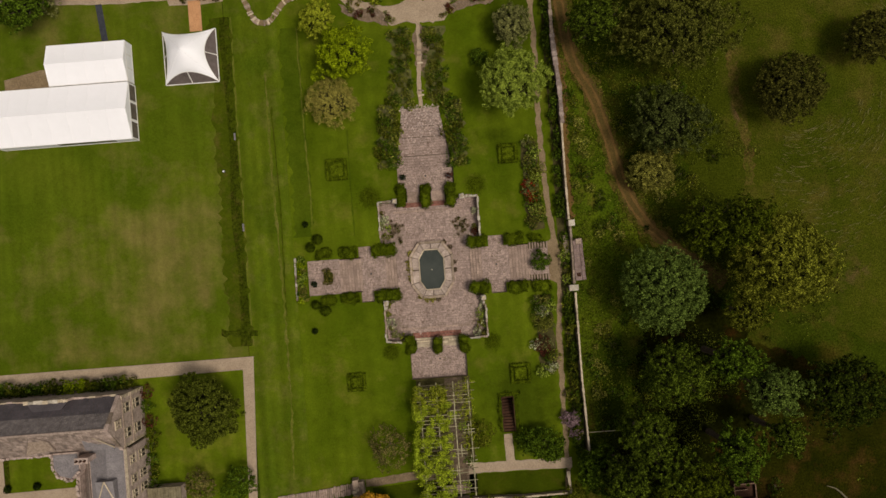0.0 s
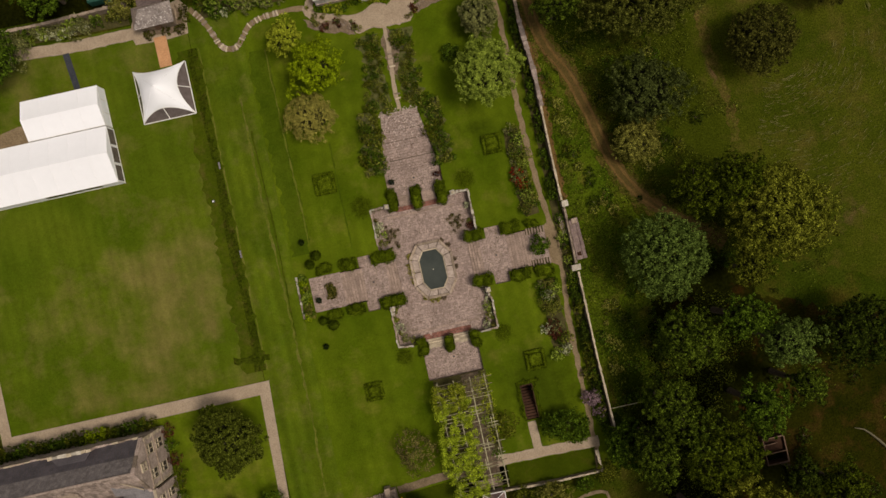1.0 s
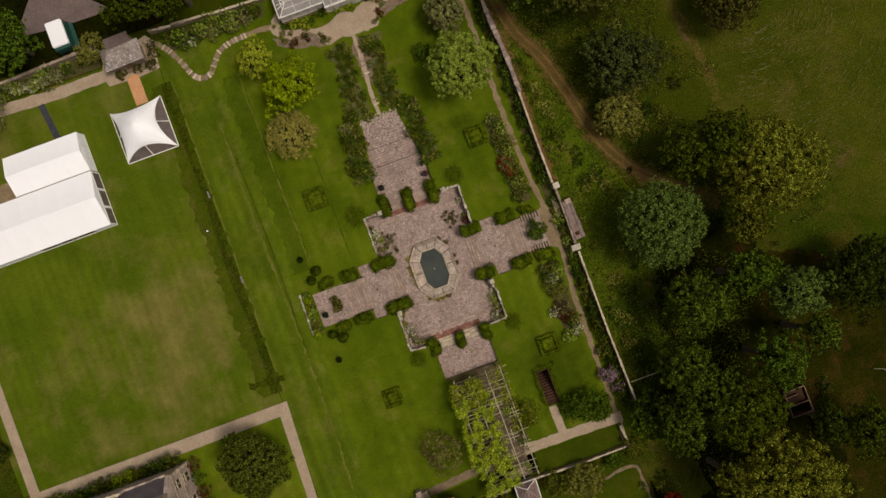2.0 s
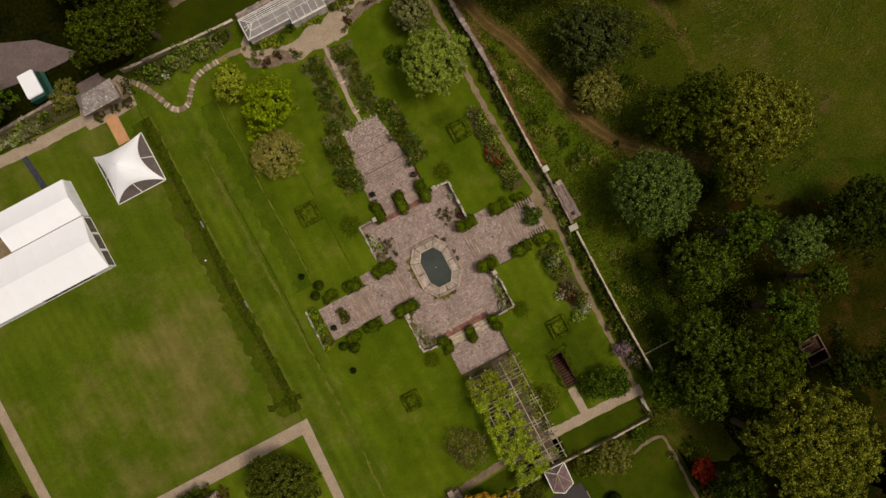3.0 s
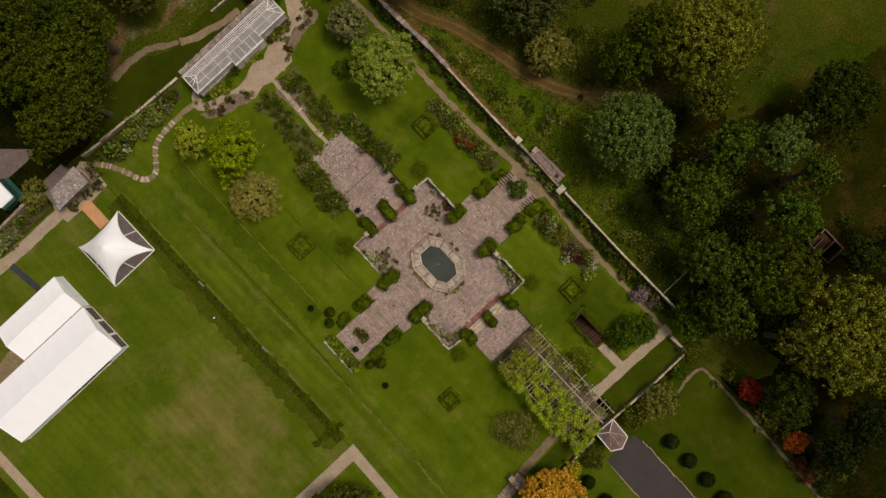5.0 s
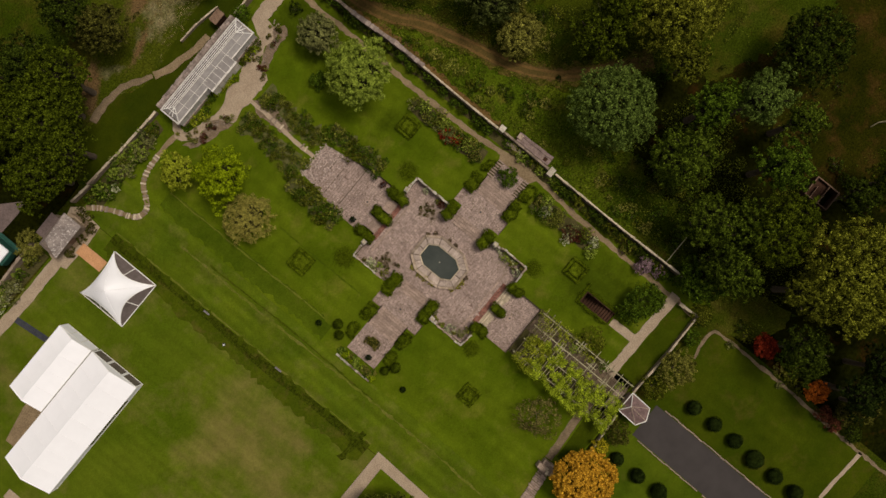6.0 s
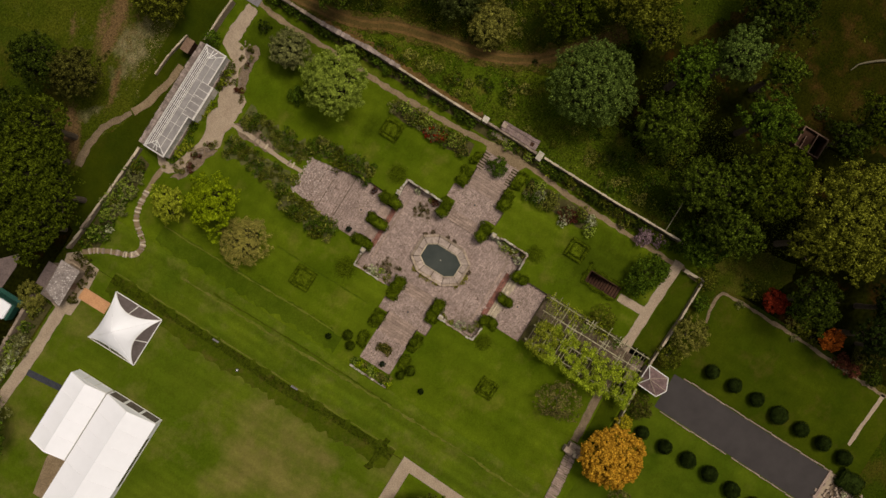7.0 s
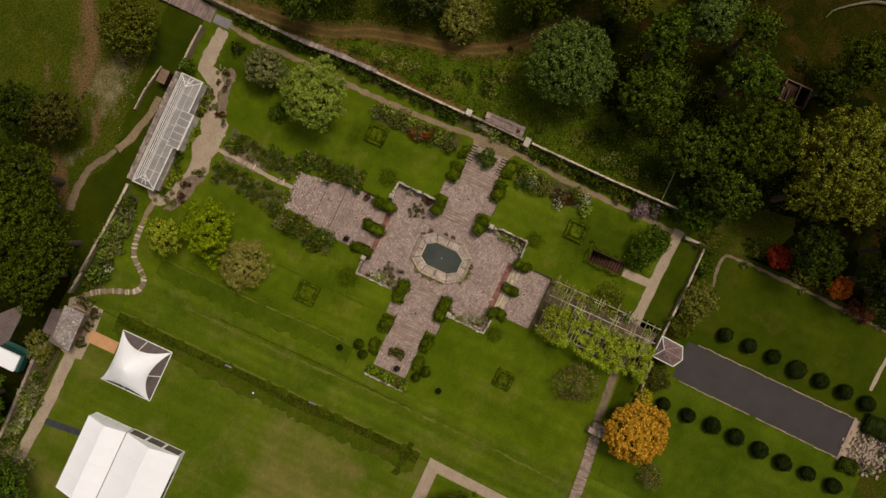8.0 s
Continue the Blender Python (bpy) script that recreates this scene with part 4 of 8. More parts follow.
setting("path", ribbon([(-6.12, 53.54), (-8.31, 54.88), (-10.50, 56.22), (-12.92, 56.58), (-15.19, 56.61), (-17.66, 56.24)], 0.9, 0.057, 0.16, ends=(0.8, 1.4)), M_BROWNPATH, "trodden brown earth path behind the glasshouse", "path")
setting("road", draped([(-44.89, 64.36), (-39.66, 62.18), (-34.54, 57.30), (-36.81, 56.82), (-43.39, 57.05), (-50.22, 57.85)], 0.05), M_TARMAC, "short pinkish tarmac drive under trees", "road")
setting("bare_earth", ribbon([(23.0, 50), (22.9, 41), (22.8, 35), (22.9, 28), (22.6, 20), (22.5, 12), (22.7, 6)], 1.3, 0.04, 0.45, ends=(2.2, 0.7)), M_RUT, "reddish rubbly earth along the outside of the wall", "ground")
setting("track", ribbon([(22.8, 48), (23.3, 41), (24.6, 32), (27.6, 25.4), (29.6, 18), (31.3, 10.8), (34.0, 5.2), (37.6, 1.3), (42, -2.5), (46, -6)], 3.4, 0.042, 0.55), M_VERGE, "thin brownish grass along the earth track", "ground")
setting("track", ribbon([(22.6, 46), (23.3, 41), (24.6, 32), (27.6, 25.4), (29.6, 18), (31.3, 10.8), (34.0, 5.2), (37.6, 1.3), (42, -2.5), (46, -6)], 1.9, 0.05, 0.32), M_TRACK,
        "reddish earth track with wheel ruts through the meadow", "track")
for s in (-0.6, 0.6):
    setting("rut", ribbon([(22.8 + s, 44), (24.4 + s, 32), (27.4 + s, 25.4), (29.5 + s, 18), (31.2 + s, 10.8), (34 + s, 5.2), (37.5, 1.3 + s)], 0.36, 0.06, 0.1), M_RUT, "faint wheel rut in the earth track", "track")
setting("meadow", holed(roughened([(42, 70), (41.5, 40), (41, 20), (42, 8), (46, -2), (52, -14), (64, -20), (80, -22), (120, -24), (200, -10), (200, 90)], 0.8, 0.7), [], 0.024), M_HAY, "open hay meadow with dry swirls and a weedy edge", "ground")
setting("meadow", draped(roughened([(22.3, -31), (27.2, -30), (30.6, -24), (31.6, -16), (34.4, -9), (35.6, -3), (32.4, 4), (29.6, 11), (27.6, 19), (25.4, 26), (22.3, 38)], 0.8, 0.4), 0.028), M_WEEDY, "weedy green strip of meadow along the garden wall", "ground")
setting("meadow", holed(roughened([(49, -15), (56, -18.5), (64, -21.0), (80, -24), (120, -27), (120, -75), (50, -75), (44, -60), (44, -30)], 0.7, 0.9), [], 0.027), M_CLEARING, "rough olive grass among the trees, dimness put into its colour", "ground")
setting("track", ribbon([(49.97, 31.70), (50.03, 26.18), (50.64, 21.46), (51.15, 16.77), (51.42, 12.58), (51.35, 9.39)], 1.5, 0.045, 0.5), M_VERGE, "faint brownish earth trail through the meadow", "track")
setting("meadow", holed(roughened([(47, -5), (53, -9.5), (57, -10), (62, -14.0), (72, -18.0), (80, -25), (64, -24), (49, -18), (44, -12)], 0.9, 0.7), [], 0.0255), M_MEADOW, "rough darker grass where the hay meadow meets the wood", "ground")
setting("woodland_floor", draped(roughened([(31.4, -17), (34.2, -9.4), (44, -9), (49, -13), (51, -20), (50, -29), (46.5, -35), (47.5, -42), (51, -47), (50, -62), (33, -54), (26.5, -46), (30, -35), (26.6, -31), (30.4, -24)], 0.7, 0.8), 0.03), M_WOODSHADE, "brown leaf litter under the trees, darkened for their shade", "ground")
setting("woodland_floor", draped([(-27, 52), (-60, 52.6), (-90, 53), (-90, 80), (-26, 80), (-23, 60)], 0.026), M_WOODSHADE, "leaf litter behind the wall, darkened for the trees' shade", "ground")
setting("woodland_floor", draped([(20.3, -40), (26.6, -45.8), (33, -53.8), (56, -61.8), (56, -84), (20.3, -84)], 0.027), M_WOODSHADE, "litter beside the canal garden, darkened for the trees' shade", "ground")
setting("meadow", draped(roughened([(22.11, -36.85), (25.04, -39.02), (28.25, -43.31), (29.10, -48.03), (26.37, -48.69), (23.44, -47.37), (20.32, -44.07), (20.02, -40.58)], 0.8, 0.3), 0.034), M_HAY, "rough olive grass between the trees and the canal garden", "ground")
setting("meadow", draped(roughened([(24.41, 52.57), (19.94, 55.89), (9.75, 54.61), (0.48, 53.46), (-7.21, 53.14), (-12.31, 55.68), (-18.71, 54.68), (-20.20, 57.91), (-9.08, 63.54), (-2.13, 69.70), (-5.80, 79.76), (4.61, 108.10), (52.45, 110.62), (74.85, 62.18)], 1.0, 0.4), 0.028), M_NFIELD, "thin field with straw and bare earth", "ground")
setting("bare_earth", draped([(-56.4, 33.6), (-59.3, 33.4), (-66, 33.2), (-66, 35.4), (-60, 36.6), (-57.2, 36.4)], 0.05), M_DIRT, "patch of bare brown earth beside the marquee", "ground")
wisp = bmesh.new()
HX0, HY0 = 59.86, 24.54
for k in range(1900):
    ring, a = 7.4 + 1.15 * random.randrange(22), random.uniform(-1.9, 0.8)
    rr, L, w = ring + 0.7 * noise.noise(Vector((a * 3, ring, 1))) + random.gauss(0, 0.26), random.uniform(0.2, 1.3), random.uniform(0.015, 0.055)
    row = []
    for i in range(5):
        b = a + L * (i / 4 - 0.5) / rr
        g, bow = w * (0.3, 0.9, 1.0, 0.7, 0.2)[i], 0.05 * math.sin(i * 1.7 + k)
        row.append([(HX0 + (rr + bow + q) * math.cos(b), HY0 + (rr + bow + q) * math.sin(b), 0.05 + 0.0002 * k) for q in (-g, g)])
    if row[0][0][0] < 54 or noise.noise(Vector((row[0][0][0] * 0.1, row[0][0][1] * 0.1, 5))) + 0.6 * noise.noise(Vector((row[0][0][0] * 0.45, row[0][0][1] * 0.45, 2))) < 0.0:
        continue
    row = [[wisp.verts.new(v) for v in r] for r in row]
    for p, q in zip(row, row[1:]):
        wisp.faces.new((p[0], p[1], q[1], q[0]))
tagged(new("dry_wisps", mesh_of("dry_wisps", wisp, M_WISP)), "curved wisps of dry grass in the hay meadow", "grass", kind="stuff")

# ---- the paved court, its arms and steps ----
COURT, LAND = -1.2, -0.6
floors = [((-7.8, 7.9, -11.2, 11.0), COURT, 0.40), ((-11.2, -7.3, -2.75, 2.75), LAND, 0.4), ((-19.6, -14.5, -2.75, 2.75), 0.0, 0.4), ((8.0, 12.4, -2.95, 2.95), LAND, 0.4),
          ((15.6, 18.6, -2.95, 2.95), 0.0, 0.4), ((-11.4, -9.4, 2.75, 4.4), LAND, 0.4), ((-11.4, -9.4, -4.4, -2.75), LAND, 0.4), ((9.2, 11.6, 2.95, 4.6), LAND, 0.4), ((9.2, 11.6, -4.5, -2.95), LAND, 0.4), ((-4.4, 4.5, 13.2, 16.4), LAND, 0.38), ((-4.4, 4.4, -17.2, -12.2), LAND, 0.42)]
for rect, z, size in floors:
    x0, x1, y0, y1 = rect
    bed = setting("paving_bed", box(x0, x1, y0, y1, z - 0.5, z - 0.03), M_JOINT, "mossy bedding under the paving", "paving")
    clip = (lambda x, y: not (abs(x) < 3.2 and abs(y) < 4.2 and abs(x) / 3.4 + abs(y) / 4.4 < 1.35)) if z == COURT else None
    p = part("paving_slab", flags(rect, z, size, clip=clip), M_FLAG, bed, "uneven pinkish grey paving slabs", kind="stuff")

# moss and small weeds in the joints, and loose chips of stone
rng = np.random.default_rng(19)
moss, chips = [], bmesh.new()
for rect, z, size in floors:
    x0, x1, y0, y1 = rect
    area = (x1 - x0) * (y1 - y0)
    for k in range(int(area * (2.2 if z == COURT else 6.5))):
        x, y = rng.uniform(x0 + 0.1, x1 - 0.1), rng.uniform(y0 + 0.1, y1 - 0.1)
        if z == COURT and (abs(x) < 3.8 and abs(y) < 4.8 or noise.noise(Vector((x * 0.5, y * 0.5, 2))) < 0.05):
            continue
        moss.append((x, y, z + 0.03))
        if k % 4 == 0:
            a, b = rng.uniform(0.02, 0.06, 2)
            add_box(chips, x + 0.2 - a, x + 0.2 + a, y - b, y + b, z - 0.02, z + 0.05, 0.01)
P = np.array(moss)
ob = new("joint_moss", leaf_mesh("joint_moss", P, unit(rng.normal(size=(len(P), 3)) * 0.3 + np.array([0, 0, 1.0])), 0.17, rng, foliage("joint_moss_blades", (0.045, 0.040, 0.016), (0.120, 0.105, 0.045)), 0.6))
tagged(ob, "tufts of brown-green moss in the paving joints", "moss", kind="stuff")
tagged(new("stone_chips", mesh_of("stone_chips", chips, M_RUBBLE)), "pale loose chips of stone on the paving", "stones", kind="stuff")

# retaining faces round the sunken paving
ret = thing("wall_court", 0, 0, 0, "low stone retaining wall round the sunken court", "wall", kind="structure")
for k in range(len(CROSS)):
    (xa, ya), (xb, yb) = CROSS[k - 1], CROSS[k]
    L, a = math.hypot(xb - xa, yb - ya), math.degrees(math.atan2(yb - ya, xb - xa))
    p = part("wall_face", box(-L / 2, L / 2, 0.0, 0.22, -1.35, 0.02), M_WALL, ret)
    p.matrix_basis = Matrix.Translation(((xa + xb) / 2, (ya + yb) / 2, 0)) @ pose(0, 0, 0, 0, 0, a)


def coping_run(points, z, width, name="coping_wall"):
    """A raised line of pale coping stones on the court's corner walls."""
    t = thing(name, *points[0], z, "pale stone parapet at a corner of the court", "wall", "court parapets")
    for (xa, ya), (xb, yb) in zip(points, points[1:]):
        L, a = math.hypot(xb - xa, yb - ya), math.degrees(math.atan2(yb - ya, xb - xa))
        d = 0.0
        while d < L - 0.02:
            w = min(random.uniform(0.3, 0.9), L - d)
            mx, my = xa + (xb - xa) * (d + w / 2) / L - points[0][0], ya + (yb - ya) * (d + w / 2) / L - points[0][1]
            p = part("coping_stone", box(-w / 2 + 0.01, w / 2 - 0.01, -width * random.uniform(0.3, 0.75), width * random.uniform(0.3, 0.75), -0.05, 0.30 + random.uniform(-0.12, 0.08), 0.05), M_EDGESTONE if random.random() < 0.6 else M_CAP, t)
            p.matrix_basis = Matrix.Translation((mx + random.uniform(-0.03, 0.03), my + random.uniform(-0.03, 0.03), 0)) @ pose(0, 0, 0, 0, 0, a + random.uniform(-4, 4))
            d += w
    return t


coping_run([(-5.0, 11.2), (-7.7, 11.2), (-7.75, 5.4)], 0.0, 0.25)
coping_run([(5.3, 11.1), (8.05, 11.1), (8.0, 4.6)], 0.0, 0.25)
coping_run([(-7.9, -4.9), (-8.0, -10.9), (-5.6, -11.2)], 0.0, 0.25)
coping_run([(8.05, -6.2), (8.05, -11.2), (5.2, -11.3)], 0.0, 0.25)
coping_run([(-21.5, 3.4), (-21.6, -3.3)], 0.0, 0.24)

flight("stone_steps", -5.6, -7.4, -2.6, 2.6, COURT, LAND, 4, "x", "four buff stone steps up from the court")
flight("stone_steps", -11.1, -14.6, -2.6, 2.6, LAND, 0.0, 8, "x", "shallow buff stone steps with grassy joints")
flight("stone_steps", 6.2, 8.0, -2.8, 2.8, COURT, LAND, 4, "x", "four buff stone steps up from the court")
flight("stone_steps", 12.4, 15.7, -2.8, 2.8, LAND, 0.0, 7, "x", "shallow buff stone steps with grassy joints")
for xa, xb in ((-3.1, -1.05), (0.75, 2.95)):
    flight("stone_steps", xa, xb, 10.9, 12.5, COURT, LAND, 4, "y", "stone steps between clipped box hedges")
    bm = flags((xa, xb, 12.5, 13.3), LAND, 0.38)
    part("paving_slab", bm, M_FLAG, setting("paving_bed", box(xa, xb, 12.5, 13.3, LAND - 0.5, LAND - 0.03), M_JOINT, "bedding of the paved landing", "paving"), kind="stuff")
for xa, xb in ((-3.35, -0.75), (0.75, 3.35)):
    flight("stone_steps", xa, xb, -10.9, -12.3, COURT, LAND, 4, "y", "pale stone steps between clipped box hedges", M_COPING)
for y0, y1 in ((10.1, 10.85), (-10.85, -10.0)):
    bed = setting("paving_bed", box(-3.9, 3.9, y0, y1, COURT - 0.3, COURT + 0.012), M_JOINT, "bedding of the brick band", "paving")
    part("brick", flags((-3.9, 3.9, y0, y1), COURT + 0.035, 0.27, 0.02), M_BRICK, bed, "weathered red paving bricks", kind="stuff")
for y, s in ((9.45, 1), (-9.3, 1)):
    t = thing("stone_kerb", 0, y, COURT, "long narrow stone kerb across the court", "kerb")
    for k in range(11):
        part("kerb_stone", box(-5.5 + k, -4.52 + k, -0.17, 0.17, -0.05, 0.06, 0.012), M_STEP, t)

# the long ramp of shallow steps to the rose walk
ramp_t = thing("stone_steps", 0, 16.4, LAND - 0.3, "long ramp of very shallow rough stone steps", "steps", kind="structure")
N_RAMP = 22
for k in range(N_RAMP):
    ya, yb = 16.4 + 9.2 * k / N_RAMP, 16.4 + 9.2 * (k + 1) / N_RAMP
    w = 4.45 - 1.55 * (k + 0.5) / N_RAMP
    z = LAND + (k + 1) / N_RAMP * 0.6
    part("step", box(-w, w, ya - 16.4, yb - 16.4 + 0.02, 0.0, z - LAND + 0.25), M_JOINT, ramp_t)
    size = 0.25 if k > 14 or k < 4 else 0.62
    part("tread_stone", flags((-w, w, ya - 16.4 + (0.16 if k in (4, 11, 15) else 0.03), yb - 16.4), z - LAND + 0.30, size, 0.03), M_FLAG, ramp_t, kind="stuff")

rubble = bmesh.new()
for k in range(620):
    f = 1 - abs(random.gauss(0, 0.30))
    if f < 0:
        continue
    w = 4.3 - 1.5 * f
    x, y = random.uniform(-w - 0.25, w + 0.25), 16.4 + 9.2 * f + random.uniform(-0.1, 0.6) * (f > 0.9)
    a, b = random.uniform(0.04, 0.13), random.uniform(0.04, 0.12)
    z = LAND + max(0.0, min(1.0, (y - 16.4) / 9.2)) * 0.6
    add_box(rubble, x - a, x + a, y - b, y + b, z - 0.05, z + random.uniform(0.05, 0.10), 0.03)
tagged(new("loose_rubble", mesh_of("loose_rubble", rubble, M_RUBBLE)), "small broken pale stones at the top of the ramp", "stones", kind="stuff")

# ---- the fountain pool ----
pool = thing("fountain_pool", 0.0, -0.05, COURT, "octagonal pool with broad buff stone surround", "pool")


def octagon(ax, ay, cx, cy):
    return [(cx, ay), (ax, cy), (ax, -cy), (cx, -ay), (-cx, -ay), (-ax, -cy), (-ax, cy), (-cx, ay)]


rings = [(octagon(3.5, 4.55, 1.9, 2.35), 0.0, 0.46), (octagon(3.12, 4.15, 1.70, 2.15), 0.46, 0.46), (octagon(2.06, 3.26, 1.14, 1.84), 0.28, 0.28), (octagon(1.9, 3.1, 1.06, 1.76), 0.33, 0.33)]


def ring_stone(o, i, zo, zi, k, gap, base):
    bm = bmesh.new()
    a, b, c, d = Vector(o[k - 1]), Vector(o[k]), Vector(i[k]), Vector(i[k - 1])
    mid = (a + b + c + d) / 4
    q = [mid + (v - mid) * (1 - gap) for v in (a, b, c, d)]
    prism(bm, [(v.x, v.y) for v in q][::-1], base, [zi, zi, zo, zo])
    bmesh.ops.recalc_face_normals(bm, faces=bm.faces[:])
    return bm


for k in range(8):
    part("outer_kerb_stone", ring_stone(rings[0][0], rings[1][0], 0.46, 0.46, k, 0.04, -0.05), M_OUTERSTONE, pool)
    for f0, f1 in ((0.0, 0.5), (0.5, 1.0)):
        oo, ii = [[tuple(Vector(r_[k - 1]).lerp(Vector(r_[k]), f)) for f in (f1, f0)] for r_ in (rings[1][0], rings[2][0])]
        part("sloping_stone", ring_stone(oo[::-1], ii[::-1], 0.38, 0.22, 1, random.uniform(0.05, 0.11), -0.05), M_POOLSTONE, pool)
    part("inner_rim_stone", ring_stone(rings[2][0], rings[3][0], 0.33, 0.33, k, 0.010, -0.05), M_COPING, pool)
bm = bmesh.new()
bm.faces.new([bm.verts.new((x, y, 0.16)) for x, y in octagon(1.98, 3.18, 1.10, 1.80)][::-1])
part("water", bm, M_POOL, pool, "still dark grey-green water")
bm = bmesh.new()
prism(bm, octagon(2.2, 3.4, 1.2, 1.9)[::-1], -0.4, -0.35)
part("basin_floor", bm, M_JOINT, pool)
jet = thing("fountain_jet", 0.0, -0.05, COURT + 0.16, "small metal fountain head with bubbling water", "fountain")
part("nozzle", tube((0, 0, -0.5), (0, 0, 0.10), 0.05, 0.03), M_DARKMETAL, jet)
bm = bmesh.new()
bmesh.ops.create_uvsphere(bm, u_segments=10, v_segments=6, radius=0.10, matrix=Matrix.Translation((0, 0, 0.06)) @ Matrix.Diagonal((1, 1, 0.5, 1)))
part("bubble", bm, M_EDGESTONE, jet, "pale bubbling water")
for x, y, r in ((-3.3, 2.7, 0.6), (-3.55, 1.2, 0.7), (-3.5, 0.2, 0.7), (-3.5, -1.2, 0.55), (-2.2, -4.3, 0.45), (-1.2, -4.75, 0.5), (-0.3, -4.85, 0.6), (0.7, -4.8, 0.5), (2.2, 4.2, 0.5), (3.1, 3.3, 0.5), (3.65, 0.9, 0.45), (3.65, -0.4, 0.4)):
    shrub(x, y, r * 0.75, 0.22, "bronze" if x < 0 else "bark", "small dry fern growing from the pool's joints", "fern", "fern", 1.2, 0.13, COURT, "ferns round the pool")

# rosettes set into the landings
for x, y, z in ((-9.7, 0.0, LAND), (10.3, 0.0, LAND), (0.1, 14.9, LAND), (0.2, -14.3, LAND)):
    t = thing("paving_rosette", x, y, z, "round stone rosette with a dark drain", "paving")
    part("ring", tube((0, 0, -0.02), (0, 0, 0.03), 0.42, 0.40, 16), M_STEP, t)
    part("drain", tube((0, 0, 0.0), (0, 0, 0.04), 0.16, 0.15, 12), M_DARKMETAL, t)

# ---- clipped hedges round the court ----
GROUP = "box hedges round the court"
for x0, x1, y0, y1, z, h in (
        (-9.3, -5.3, 2.55, 4.65, -0.5, 1.3), (-14.4, -11.5, 2.6, 4.5, -0.3, 1.1), (-18.2, -15.6, 2.9, 4.6, 0, 0.9), (-9.3, -5.0, -4.6, -2.6, -0.5, 1.3), (-14.6, -11.6, -4.5, -2.8, -0.3, 1.1), (-17.9, -15.4, -4.6, -2.8, 0, 0.9),
        (5.8, 9.0, 2.9, 4.8, -0.5, 1.3), (11.8, 14.8, 2.8, 4.8, -0.2, 1.1), (15.6, 17.8, 3.0, 4.4, 0, 0.9), (5.7, 9.0, -4.4, -2.4, -0.5, 1.3), (11.8, 15.0, -4.8, -2.8, -0.2, 1.1), (15.6, 18.6, -4.9, -2.9, 0, 0.9)):
    hedge(x0, x1, y0, y1, h, z, group=GROUP)
for x0, x1, y0, y1, z, h in (
        (-4.85, -3.2, 10.0, 13.9, LAND, 1.2), (-1.0, 0.7, 9.7, 13.7, LAND, 1.2), (3.0, 4.7, 9.6, 13.7, LAND, 1.2), (-5.1, -3.4, -13.3, -10.1, LAND, 1.2), (-0.72, 0.75, -13.4, -10.6, LAND, 1.2), (3.4, 5.0, -13.6, -10.6, LAND, 1.2)):
    hedge(x0, x1, y0, y1, h, z, group=GROUP)
for x, y, r in ((-18.8, 4.9, 0.8), (-17.6, 6.1, 0.85), (-18.6, -4.2, 0.75), (-17.2, -5.2, 0.9)):
    topiary(x, y, r, 1.35, 0.0, "boxball", "clipped green box ball beside the steps", "box_ball", "box balls round the court", 0.13)
for x, y, r in ((0.05, 12.6, 0.85), (-4.0, 12.7, 0.85), (3.9, 12.5, 0.85), (0.0, -12.5, 0.85), (4.15, -12.6, 0.85), (-4.1, -12.2, 0.85), (7.7, 3.75, 0.95), (7.9, -3.6, 0.9), (-7.4, 3.8, 0.95), (-7.0, -3.5, 0.95), (14.2, -3.7, 0.85), (14.0, 3.6, 0.85), (-13.2, 3.8, 0.85), (-13.2, -3.3, 0.8)):
    topiary(x, y, r, 1.75 if abs(x) < 9 else 1.5, LAND if abs(x) < 12 else LAND + 0.3, "litball", "clipped fresh green box ball at the end of a hedge", "box_ball", "box balls round the court", 0.13)
for x, y, r in ((-8.9, 12.1, 1.6), (7.9, 12.9, 1.35), (-7.4, -12.5, 1.2), (8.7, -12.1, 1.2)):
    rng = np.random.default_rng(int(abs(x * 7 + y * 3)))
    P = np.column_stack([rng.normal(0, r * 0.46, (int(1700 * r * r), 2)), np.zeros(int(1700 * r * r))])
    P[:, 2] = 0.05 + 0.34 * np.exp(-(P[:, 0] ** 2 + P[:, 1] ** 2) / (0.7 * r * r)) * rng.uniform(0.3, 1.0, len(P))
    ob = new("low_mound", leaf_mesh("low_mound", P, unit(rng.normal(size=P.shape) * 0.3 + np.array([0, 0, 1.0])), 0.13, rng, LEAF["mound"]))
    ob.location = (x, y, 0.02)
    tagged(ob, "low dark green mound of loose plants on the lawn", "plant", "low mounds at the court's corners")


